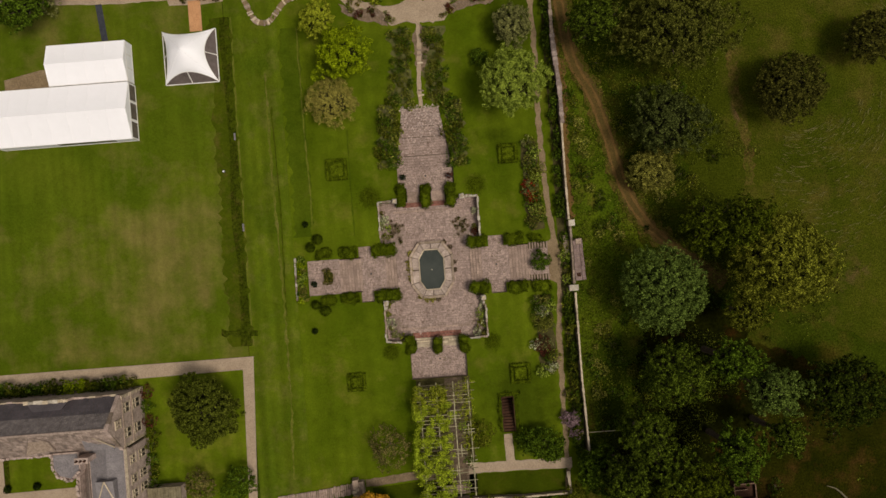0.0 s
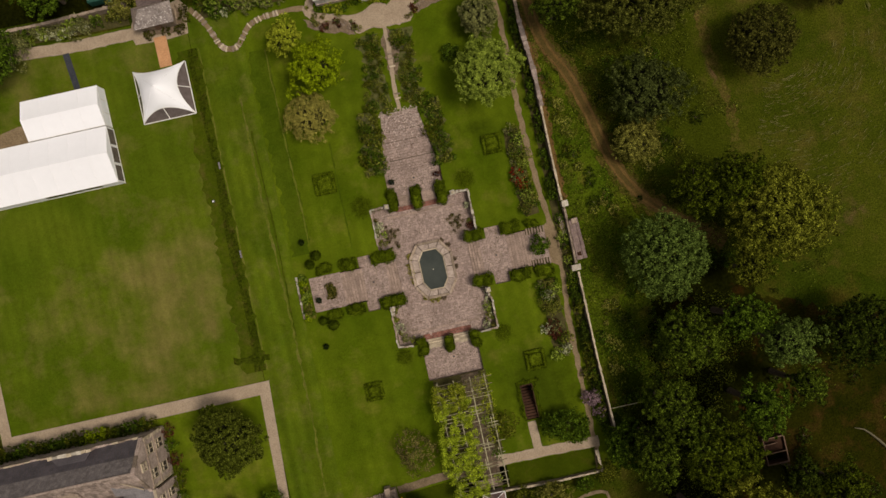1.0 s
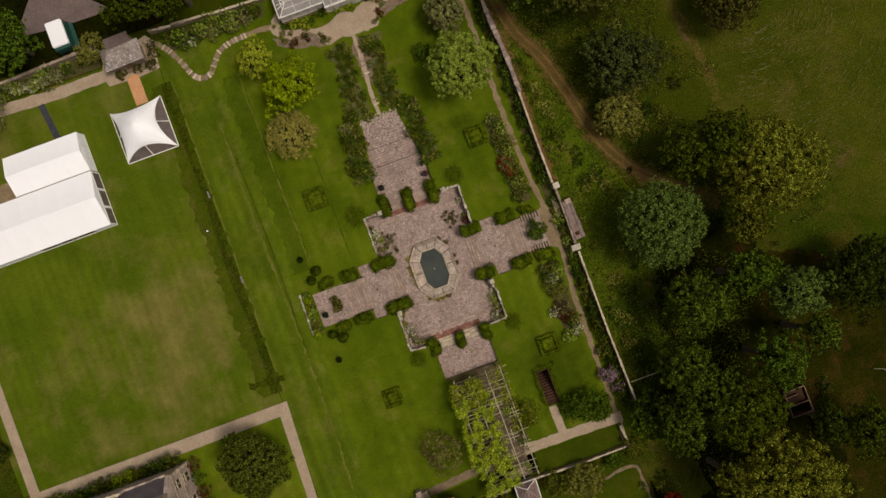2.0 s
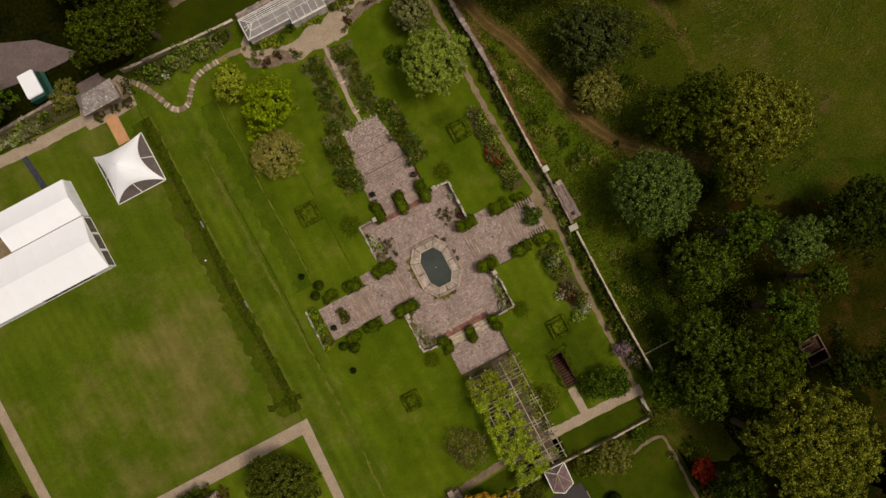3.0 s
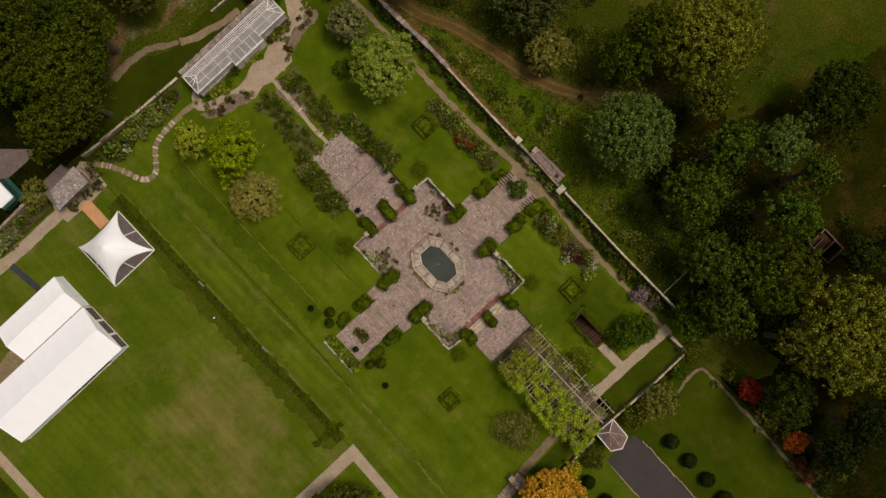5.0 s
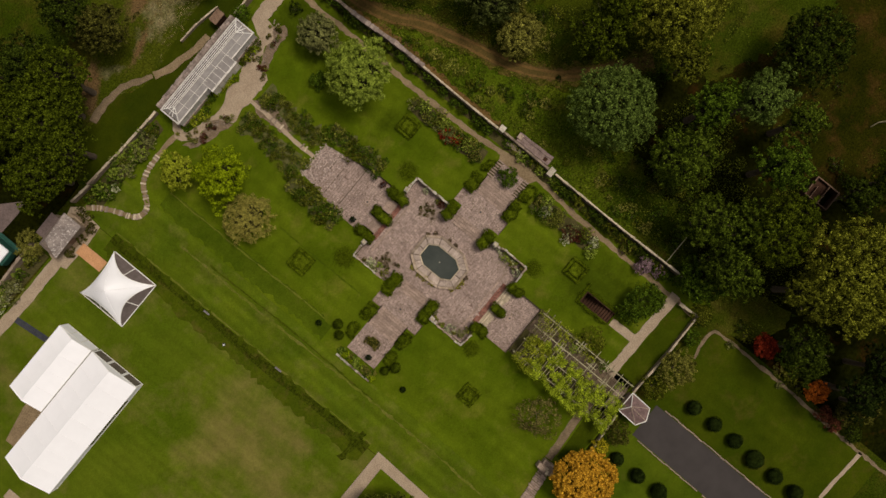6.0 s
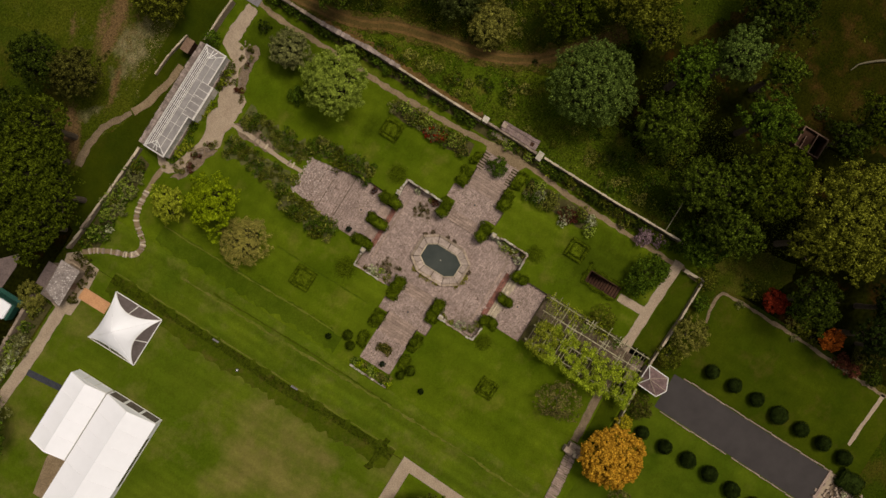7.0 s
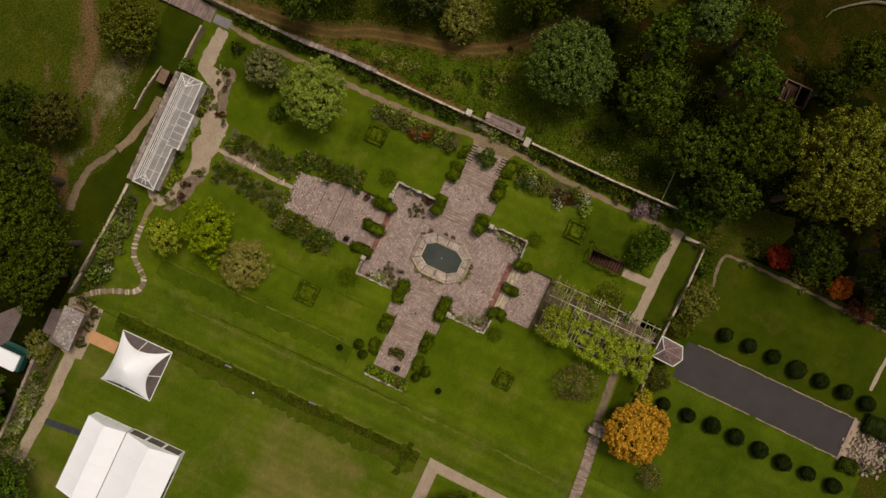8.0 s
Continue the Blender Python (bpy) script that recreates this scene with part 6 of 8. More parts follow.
for s in (-1, 1):
    bm = bmesh.new()
    line = [canopy(-0.97 + 1.94 * i / 30, s * (-0.97 + 1.94 * i / 30), 0.01) for i in range(31)]
    for a, b in zip(line, line[1:]):
        add_tube(bm, a, b, 0.035, 0.035, 4)
    part("seam", bm, M_SEAM, t)
for k in range(4):
    s = 1 if k % 2 else -1
    across = k < 2
    edge = [canopy(s, -1 + 2 * i / 20) if across else canopy(-1 + 2 * i / 20, s) for i in range(21)]
    bm = bmesh.new()
    for a, b in zip(edge, edge[1:]):
        add_tube(bm, a, b, 0.06, 0.06, 5)
    part("edge_rope", bm, M_WHITE, t)
    bm = bmesh.new()
    foot = [(Vector((s * AX, AY * (-1 + 2 * i / 20), 0.05)) if across else Vector((AX * (-1 + 2 * i / 20), s * AY, 0.05))) for i in range(21)]
    vs, ws = [bm.verts.new(q) for q in foot], [bm.verts.new(q - Vector((0, 0, 0.08))) for q in edge]
    for i in range(20):
        bm.faces.new((vs[i], vs[i + 1], ws[i + 1], ws[i]))
    if k == 3:
        bm.free()
        continue
    part("side_window", bm, M_CLEAR, t, "clear plastic arched side")
    part("ground_rail", tube(foot[0], foot[-1], 0.08, 0.08, 6), M_WHITE, t)
    part("side_post", tube(foot[10], edge[10], 0.08, 0.06, 6), M_WHITE, t)
tagged(new("floor_mat", mesh_of("floor_mat", box(-35.75, -33.75, 40.9, 45.8, GL + 0.02, GL + 0.07, 0.01), M_MAT)), "flat orange-brown mat leading to the star tent", "mat")
bm = box(-0.5, 0.5, -3.4, 3.4, 0.02, 0.07, 0.01)
ob = new("carpet_runner", mesh_of("carpet_runner", bm, M_CARPET))
ob.matrix_basis = Matrix.Translation((-49.7, 43.0, GL)) @ pose(0, 0, 0, 0, 0, 6)
tagged(ob, "dark carpet runner from the path to the marquee", "carpet")

# small posts and lights along the foot of the bank
for x, y, long in ((-29.76, 23.5, 1.1), (-29.5, 8.95, 1.2)):
    t = thing("garden_sign", x, y, gz(x), "low pale board on two posts in the grass", "sign", "low boards")
    part("board", box(-0.12, 0.12, -long / 2, long / 2, 0.35, 0.5, 0.01), M_LEAD, t)
    for s in (-0.35, 0.35):
        part("post", box(-0.04, 0.04, s - 0.04, s + 0.04, -0.05, 0.35), M_TIMBER, t)
t = thing("ground_lamp", -32.0, 18.15, gz(-32), "small dark lamp with a pale face on the lawn", "lamp")
part("housing", tube((0, 0, 0), (0, 0, 0.3), 0.2, 0.26, 10), M_DARKMETAL, t)
part("lens", tube((0, 0, 0.3), (0, 0, 0.34), 0.14, 0.14, 10), M_WHITE, t)
topiary(-19.4, 8.6, 0.5, 0.9, 0.03, "yew", "small dark clipped bush on the lawn", "small_bush", "small bushes on the lawn")
topiary(-19.1, -8.3, 0.5, 0.9, 0.03, "yew", "small dark clipped bush on the lawn", "small_bush", "small bushes on the lawn")

# ---- the stone house ----
house = thing("house", -47.7, -19.0, GL, "old limestone manor house with slate roofs and mullioned windows", "house")
HX, HY = -47.7, -19.0


def hpart(name, bm, mat, label=""):
    for v in bm.verts:
        v.co -= Vector((HX, HY, GL))
    return part(name, bm, mat, house, label)


def facade(x, thick, ys, zs, holes):
    """A wall facing east, in cells between the cuts, leaving out the window openings."""
    bm = bmesh.new()
    g = [[bm.verts.new((x - thick, y, z)) for z in zs] for y in ys]
    for i in range(len(ys) - 1):
        for j in range(len(zs) - 1):
            if (i, j) not in holes:
                bm.faces.new((g[i][j], g[i + 1][j], g[i + 1][j + 1], g[i][j + 1]))
    bm.normal_update()
    out = bmesh.ops.extrude_face_region(bm, geom=bm.faces[:])
    bmesh.ops.translate(bm, vec=(thick, 0, 0), verts=[v for v in out["geom"] if isinstance(v, bmesh.types.BMVert)])
    bmesh.ops.recalc_face_normals(bm, faces=bm.faces[:])
    return bm


def east_window(x, y0, y1, z0, z1):
    w = thing("window", x - HX, (y0 + y1) / 2 - HY, z0 - GL, "", "")
    w.parent = house
    del_keys = [k for k in ("label", "category") if k in w]
    for k in del_keys:
        del w[k]
    a, h = (y1 - y0) / 2, z1 - z0
    for q in ((-a, -a + 0.12), (-0.07, 0.07), (a - 0.12, a)):
        part("mullion", box(-0.15, 0.03, q[0], q[1], 0, h), M_COPING, w)
    part("sill", box(-0.15, 0.08, -a - 0.08, a + 0.08, -0.12, 0.0), M_COPING, w)
    part("head", box(-0.15, 0.08, -a - 0.08, a + 0.08, h, h + 0.12), M_COPING, w)
    part("transom", box(-0.14, 0.02, -a, a, h * 0.55, h * 0.55 + 0.1), M_COPING, w)
    part("pane", box(-0.2, -0.16, -a, a, 0, h), M_PANE, w, "dark leaded glass")


def roof_slope(x0, x1, ya, za, yb, zb, rows, mat, name, trim=0.0):
    """Courses of slates up a slope between two heights; each slate slightly raised at its lower edge."""
    bm = bmesh.new()
    for r in range(rows):
        f0, f1 = r / rows, (r + 1) / rows
        x = x0
        while x < x1 - 0.05:
            w = min(random.uniform(0.45, 0.8), x1 - x)
            y_a, y_b = ya + (yb - ya) * f0, ya + (yb - ya) * f1
            z_a, z_b = za + (zb - za) * f0, za + (zb - za) * f1
            k = random.uniform(0.02, 0.06)
            q = [bm.verts.new(v) for v in ((x + 0.008, y_a, z_a + k), (x + w - 0.008, y_a, z_a + k), (x + w - 0.008, y_b, z_b + 0.01), (x + 0.008, y_b, z_b + 0.01))]
            lo = [bm.verts.new(v) for v in ((x + 0.008, y_a, z_a - 0.03), (x + w - 0.008, y_a, z_a - 0.03))]
            bm.faces.new(q if yb > ya else q[::-1])
            bm.faces.new((lo[0], lo[1], q[1], q[0]) if yb > ya else (q[0], q[1], lo[1], lo[0]))
            x += w
    return tagged(hpart(name, bm, mat), kind="stuff")


EAVE, RIDGE = 5.6, 9.6
YN, YS = -15.1, -22.9
ys = [YN, -16.3, -17.9, -20.1, -21.7, YS][::-1]
zs = [GL, 0.3, 2.3, 3.5, 5.3, EAVE]
hpart("wall", facade(-47.7, 0.5, ys, zs, {(1, 1), (3, 1), (1, 3), (3, 3)}), M_HOUSE)
bm = bmesh.new()
gable = [(YS, EAVE), (YN, EAVE), (YN, EAVE + 0.35), (-19.0, RIDGE + 0.45), (YS, EAVE + 0.35)]
a = [bm.verts.new((-47.7, y, z)) for y, z in gable]
b = [bm.verts.new((-48.2, y, z)) for y, z in gable]
bm.faces.new(a)
bm.faces.new(b[::-1])
for k in range(5):
    bm.faces.new((a[k], a[k - 1], b[k - 1], b[k]))
hpart("gable_wall", bm, M_HOUSE)
for ya, yb in ((YN + 0.1, -19.0), (YS - 0.1, -19.0)):
    for k in range(6):
        f0, f1 = k / 6, (k + 1) / 6 - 0.004
        p, q = [Vector((-47.93 + random.uniform(-0.03, 0.03), ya + (yb - ya) * f, EAVE + 0.36 + (RIDGE - EAVE + 0.15) * f + random.uniform(-0.03, 0.05))) for f in (f0, f1)]
        bm = box(-0.5, 0.5, -0.27, 0.27, -0.08, 0.14, 0.03)
        m = (q - p).to_track_quat("X", "Z").to_matrix().to_4x4()
        bmesh.ops.transform(bm, matrix=Matrix.Translation((p + q) / 2) @ m @ Matrix.Diagonal(((q - p).length, 1, 1, 1)), verts=bm.verts)
        hpart("gable_coping", bm, random.choice((M_CAP, M_HOUSE, M_CAP)))
for k in range(12):
    z = GL + 0.3 + 0.56 * k
    for y, w in ((YN, 0.34 + 0.2 * (k % 2)), (YS, 0.34 + 0.2 * ((k + 1) % 2))):
        sg = -1 if y == YN else 1
        hpart("quoin", box(-47.72, -47.66, min(y, y + sg * w), max(y, y + sg * w), z, z + 0.5, 0.015), M_COPING)
for z in (2.72, 5.45):
    hpart("string_course", box(-47.75, -47.58, YS, YN, z, z + 0.16, 0.02), M_CAP)
hpart("wall", box(-92, -48.2, YN - 0.5, YN, GL, EAVE), M_HOUSE)
hpart("wall", box(-92, -48.2, YS, YS + 0.5, GL, EAVE), M_HOUSE)
for y0 in (-21.7, -17.9):
    for z0, z1 in ((0.3, 2.3), (3.5, 5.3)):
        east_window(-47.7, y0, y0 + 1.6, z0, z1)
east_window(-47.55, -19.6, -18.4, 6.6, 7.9)
mid_y, mid_z = YN + (-19.0 - YN) * 0.5, EAVE + (RIDGE - EAVE) * 0.5
roof_slope(-92, -48.2, YN + 0.25, EAVE - 0.25, mid_y, mid_z, 6, M_SLATE, "dark_slate")
roof_slope(-92, -48.2, mid_y, mid_z, -19.0, RIDGE, 6, M_SLATE2, "grey_slate")
roof_slope(-92, -48.2, YS - 0.25, EAVE - 0.25, -19.0, RIDGE, 9, M_STONESLATE, "stone_slate")
bm = bmesh.new()
prism(bm, [(-92, YN + 0.2), (-92, -19.0), (-48.2, -19.0), (-48.2, YN + 0.2)], EAVE - 0.5, [EAVE - 0.42, RIDGE - 0.15, RIDGE - 0.15, EAVE - 0.42])
prism(bm, [(-92, -19.0), (-92, YS - 0.2), (-48.2, YS - 0.2), (-48.2, -19.0)], EAVE - 0.5, [RIDGE - 0.15, EAVE - 0.42, EAVE - 0.42, RIDGE - 0.15])
bmesh.ops.recalc_face_normals(bm, faces=bm.faces[:])
hpart("roof_deck", bm, M_TIMBER)
hpart("ridge_tile", box(-92, -48.2, -19.15, -18.85, RIDGE - 0.08, RIDGE + 0.1, 0.0, 0.05), M_STONESLATE)
x = -91.5
while x < -48.6:
    w = random.uniform(0.6, 1.4)
    hpart("eave_stone", box(x, min(x + w - 0.02, -48.25), YN - 0.02, YN + 0.26 + random.uniform(-0.04, 0.06), EAVE - 0.35, EAVE + random.uniform(-0.06, 0.08), 0.03), random.choice((M_CAP, M_COPING, M_HOUSE)))
    x += w
# gabled dormer on the north eave
bm = bmesh.new()
prism(bm, [(-61.2, YN - 0.1), (-55.2, YN - 0.1), (-56.2, YN - 1.3), (-60.2, YN - 1.3)], EAVE - 0.3, [EAVE + 1.0, EAVE + 1.0, EAVE + 1.25, EAVE + 1.25])
bmesh.ops.recalc_face_normals(bm, faces=bm.faces[:])
hpart("dormer_roof", bm, M_SLATE)
hpart("parapet", box(-61.5, -54.9, YN, YN + 0.35, EAVE - 0.5, EAVE + 1.2, 0.03), M_HOUSE)
for k in range(9):
    x = -61.5 + 0.73 * k
    hpart("parapet_coping", box(x, x + 0.70, YN - 0.05 + random.uniform(-0.08, 0.05), YN + 0.42 + random.uniform(-0.08, 0.08), EAVE + 1.2, EAVE + 1.35 + random.uniform(-0.04, 0.06), 0.05), random.choice((M_EDGESTONE, M_COPING)))
# east wing
WX, WE = -47.35, 5.4
ys = [-48, -44.6, -43.0, -40.2, -38.6, -36.2, -34.6, -30.9, -29.5, -28.7, -27.3, -25.7, -24.3, -23.2]
zs = [GL, 0.3, 2.3, 3.4, 5.0, WE]
holes = {(i, j) for i in (1, 3, 5, 7, 9, 11) for j in (1, 3)}
hpart("wall", facade(WX, 0.5, ys, zs, holes), M_HOUSE)
for i in (1, 3, 5, 7, 9, 11):
    for z0, z1 in ((0.3, 2.3), (3.4, 5.0)):
        east_window(WX, ys[i], ys[i + 1], z0, z1)
hpart("wall", box(-53.6, -53.1, -48, -22.9, GL, WE), M_HOUSE)
hpart("wall", box(-53.1, WX - 0.5, -48.0, -47.5, GL, WE), M_HOUSE)
bm = bmesh.new()
prism(bm, [(-53.2, -47.6), (-50.2, -47.6), (-50.2, -21.2), (-53.2, -21.2)], WE - 0.2, [WE, WE + 1.0, WE + 1.0, WE])
prism(bm, [(-50.2, -47.6), (-47.8, -47.6), (-47.8, -22.9), (-50.2, -21.2)], WE - 0.2, [WE + 1.0, WE, WE, WE + 1.0])
bmesh.ops.recalc_face_normals(bm, faces=bm.faces[:])
hpart("lead_roof", bm, M_LEAD)
hpart("parapet", box(WX - 0.5, WX + 0.02, -48, -22.9, WE, WE + 0.55, 0.03), M_HOUSE)
hpart("parapet_coping", box(WX - 0.36, WX + 0.06, -48, -22.9, WE + 0.55, WE + 0.65, 0.03), M_COPING)
bm = bmesh.new()
prism(bm, [(-53.0, -22.6), (-49.0, -22.9), (-48.4, -20.8), (-52.6, -18.9)], WE + 0.3, [WE + 1.2, WE + 0.8, WE + 1.6, WE + 3.6])
bmesh.ops.recalc_face_normals(bm, faces=bm.faces[:])
hpart("valley_roof", bm, M_LEAD)
bm = bmesh.new()
add_tube(bm, (-52.6, -19.2, WE + 3.5), (-48.6, -22.4, WE + 1.3), 0.12, 0.12, 6)
hpart("valley_ridge", bm, M_COPING)
# roof lantern of the wing
bm = bmesh.new()
prism(bm, [(-51.6, -30.4), (-49.0, -30.4), (-49.0, -27.2), (-51.6, -27.2)], WE + 0.4, [WE + 1.5, WE + 1.5, WE + 1.9, WE + 1.9])
hpart("lantern", bm, M_LEAD)
for k, (p0, p1) in enumerate((((-51.6, -30.4, WE + 1.55), (-50.3, -27.2, WE + 1.95)), ((-49.0, -30.4, WE + 1.55), (-50.3, -27.2, WE + 1.95)))):
    hpart("lantern_edge", tube(p0, p1, 0.1, 0.1, 5), M_COPING)
# stair tower, chimney and west side
tower = [(-58.3, -22.8), (-54.4, -22.8), (-54.2, -25.6), (-55.6, -27.0), (-57.4, -26.4), (-58.3, -25.0)]
bm = bmesh.new()
prism(bm, tower[::-1], GL, 6.2)
hpart("tower", bm, M_HOUSE)
bm = bmesh.new()
prism(bm, [(x * 0.9 - 5.63, y * 0.86 - 3.45) for x, y in tower][::-1], 6.2, 6.3)
hpart("tower_roof", bm, M_LEAD)
hpart("chimney", box(-53.8, -52.0, -24.0, -23.3, 4.0, 8.0, 0.02), M_HOUSE)
hpart("chimney_cap", box(-53.9, -51.9, -24.1, -23.2, 8.0, 8.2, 0.02), M_HOUSE)
for k in range(3):
    hpart("chimney_pot", tube((-53.5 + 0.6 * k, -23.65, 8.2), (-53.5 + 0.6 * k, -23.65, 8.6), 0.18, 0.14, 8), M_RUST)
hpart("range_wall", box(-56.15, -55.65, -48, -26.8, GL, 4.2, 0.03), M_HOUSE)
bm = bmesh.new()
prism(bm, [(-55.3, -48), (-53.3, -48), (-53.3, -24.2), (-55.3, -25.6)], GL, [3.4, 5.7, 5.7, 3.4])
bmesh.ops.recalc_face_normals(bm, faces=bm.faces[:])
hpart("range_roof", bm, M_STONESLATE)
bm = bmesh.new()
prism(bm, [(-59.57, -19.23), (-57.29, -20.50), (-57.42, -22.16), (-62.15, -22.79)], 2.0, [9.2, 8.3, 6.7, 6.2])
bmesh.ops.recalc_face_normals(bm, faces=bm.faces[:])
hpart("cross_gable", bm, M_CAP, "rough stone-slated cross gable")
for pa, pb, za, zb in (((-59.57, -19.23), (-57.29, -20.50), 9.2, 8.3), ((-57.29, -20.50), (-57.42, -22.16), 8.3, 6.7), ((-59.57, -19.23), (-62.15, -22.79), 9.2, 6.2)):
    hpart("verge", tube((*pa, za + 0.05), (*pb, zb + 0.05), 0.08, 0.08, 5), M_STONESLATE)


def merlons(xa, ya, xb, yb, z, name="merlon"):
    """Uneven pale blocks along the top of a wall."""
    L, a = math.hypot(xb - xa, yb - ya), math.degrees(math.atan2(yb - ya, xb - xa))
    n = max(2, int(L / 0.5))
    for k in range(n):
        f = (k + 0.5 + random.uniform(-0.2, 0.2)) / n
        w = random.uniform(0.18, 0.3)
        bm = box(-w, w, -0.17, 0.17, 0, random.choice((0.2, 0.45)) + random.uniform(-0.1, 0.1), 0.06)
        bmesh.ops.transform(bm, matrix=Matrix.Translation((xa + (xb - xa) * f, ya + (yb - ya) * f, z)) @ pose(0, 0, 0, 0, 0, a + random.uniform(-6, 6)), verts=bm.verts)
        hpart(name, bm, M_HOUSE)


for (xa, ya), (xb, yb) in zip(tower[2:], tower[3:]):
    merlons(xa, ya, xb, yb, 6.2)
merlons(*tower[-1], *tower[0], 6.2)
merlons(-70.5, -23.4, -59.2, -23.3, 5.0)
merlons(-55.9, -47.6, -55.9, -27.2, 4.2)
hpart("eave_cornice", box(-92, -58.6, YS - 0.55, YS, 4.6, 5.0, 0.03), M_HOUSE)
setting("path", draped([(-80, -30.8), (-56, -30.4), (-56, -33.5), (-80, -33.5)], 0.05), M_GRAVEL, "gravel path in the courtyard", "path")
setting("path", draped([(-73.0, -24), (-70.9, -24), (-70.9, -31), (-73.0, -31)], 0.055), M_GRAVEL, "gravel path in the courtyard", "path")
t = thing("outbuilding", -44.6, -32.2, GL, "low outbuilding with a grey slate roof beside the house", "outbuilding")
part("wall_body", box(-2.4, 2.6, -2.0, 1.2, 0, 2.2), M_HOUSE, t)
for k in range(13):
    part("roof_board", box(-2.5 + 0.41 * k, -2.12 + 0.41 * k, -2.2 + random.uniform(-0.05, 0.05), 1.4 + random.uniform(-0.05, 0.05), 2.2, 2.36 + random.uniform(-0.03, 0.03), 0.02), M_TIMBERPALE, t)
for x, y in ((-70.23, -29.86), (-65.49, -29.68)):
    topiary(x, y, 0.6, 1.1, GL + 0.02, "yew", "dark round bush in the courtyard", "small_bush")

# ---- the glasshouse by the north wall ----
gh = thing("glasshouse", 0.0, 46.4, 0.0, "long white-framed glasshouse with a grey glazed roof", "glasshouse")
GE, GR = 2.5, 3.2
x0, x1, y0, y1 = -9.05, 9.1, -1.9, 2.0
part("back_wall", box(x0, x1, y1 - 0.1, y1 + 0.75, 0, GE - 0.2, 0.02), M_CAP, gh, "rough stone back wall")
capstone = [mesh_of("cap_stone", box(-0.5, 0.5, -0.5, 0.5, 0, 0.16, 0.05), M_PINKCAP) for _ in range(5)]
x = x0
while x < x1 - 0.1:
    w = min(random.uniform(0.3, 0.7), x1 - x)
    for y in (y1 + 0.1, y1 + 0.52):
        piece("cap_stone", random.choice(capstone), gh, Matrix.Translation((x + w / 2, y + random.uniform(-0.04, 0.04), GE - 0.21)) @ pose(0, 0, 0, 0, 0, random.uniform(-6, 6)) @ Matrix.Diagonal((w - 0.02, random.uniform(0.36, 0.46), random.uniform(0.8, 1.5), 1)))
    x += w
part("base_wall", box(x0, x1, y0, y0 + 0.25, 0, 0.7), M_HOUSE, gh)
for s in (x0, x1 - 0.25):
    part("base_wall", box(s, s + 0.25, y0 + 0.25, y1 - 0.1, 0, 0.7), M_HOUSE, gh)
part("gutter_frame", box(x0 - 0.1, x1 + 0.1, y0 - 0.05, y0 + 0.15, GE - 0.1, GE + 0.12), M_GREYPAINT, gh)
part("gutter_frame", box(x0 - 0.1, x1 + 0.1, y1 - 0.5, y1 - 0.3, GE - 0.1, GE + 0.12), M_GREYPAINT, gh)
for s in (x0 - 0.1, x1 - 0.1):
    part("gutter_frame", box(s, s + 0.2, y0 + 0.15, y1 - 0.5, GE - 0.1, GE + 0.12), M_GREYPAINT, gh)
ry = -0.05
slopes = ((y0 + 0.15, ry, GE), (y1 - 0.5, ry, GE))
xl, xr = x0 + 1.7, x1 - 1.7
for front, (ya, yb, z) in zip((True, False), slopes):
    n = 7
    for k in range(n):
        xa, xb = x0 + 0.2 + (x1 - x0 - 0.4) * k / n, x0 + 0.2 + (x1 - x0 - 0.4) * (k + 1) / n
        ta, tb = min(max(xa, xl), xr), min(max(xb, xl), xr)
        bm = bmesh.new()
        corners = [(xa + 0.03, ya, GE), (xb - 0.03, ya, GE), (tb, yb, GR)] + ([(ta, yb, GR)] if tb - ta > 0.01 else [])
        bm.faces.new([bm.verts.new(v) for v in corners])
        part("pane", bm, M_GREENHOUSE if front else M_CLEAR, gh)
        thick = 0.05 if front else 0.03
        part("glazing_bar", tube((xa, ya, GE + 0.03), (ta, yb, GR + 0.03), thick, thick, 4), M_GREYPAINT, gh)
    for f in ((0.5,) if front else (0.12, 0.36, 0.60, 0.82)):
        yy, zz = ya + (yb - ya) * f, GE + (GR - GE) * f
        inset = 1.7 * f
        part("purlin", tube((x0 + inset, yy, zz + 0.05), (x1 - inset, yy, zz + 0.05), 0.06, 0.06, 4), M_WHITE if not front else M_GREYPAINT, gh)
for s, xe, xt in ((-1, x0 + 0.2, xl), (1, x1 - 0.2, xr)):
    bm = bmesh.new()
    q = [bm.verts.new(v) for v in ((xe, y0 + 0.15, GE), (xe, y1 - 0.5, GE), (xt, ry, GR))]
    bm.faces.new(q[::-1] if s < 0 else q)
    part("hip_pane", bm, M_GREENHOUSE, gh)
    for k in (0, 2, 3, 5):
        part("glazing_bar", tube((xe, y0 + 0.15 + (y1 - y0 - 0.65) * k / 5, GE + 0.03), (xt, ry, GR + 0.03), 0.06, 0.06, 4), M_WHITE, gh)
    xm = (xe + xt) / 2
    part("purlin", tube((xm, (y0 + 0.15 + ry) / 2, (GE + GR) / 2 + 0.05), (xm, (y1 - 0.5 + ry) / 2, (GE + GR) / 2 + 0.05), 0.05, 0.05, 4), M_WHITE, gh)
part("ridge_beam", tube((xl, ry, GR + 0.04), (xr, ry, GR + 0.04), 0.09, 0.09, 6), M_GREYPAINT, gh)
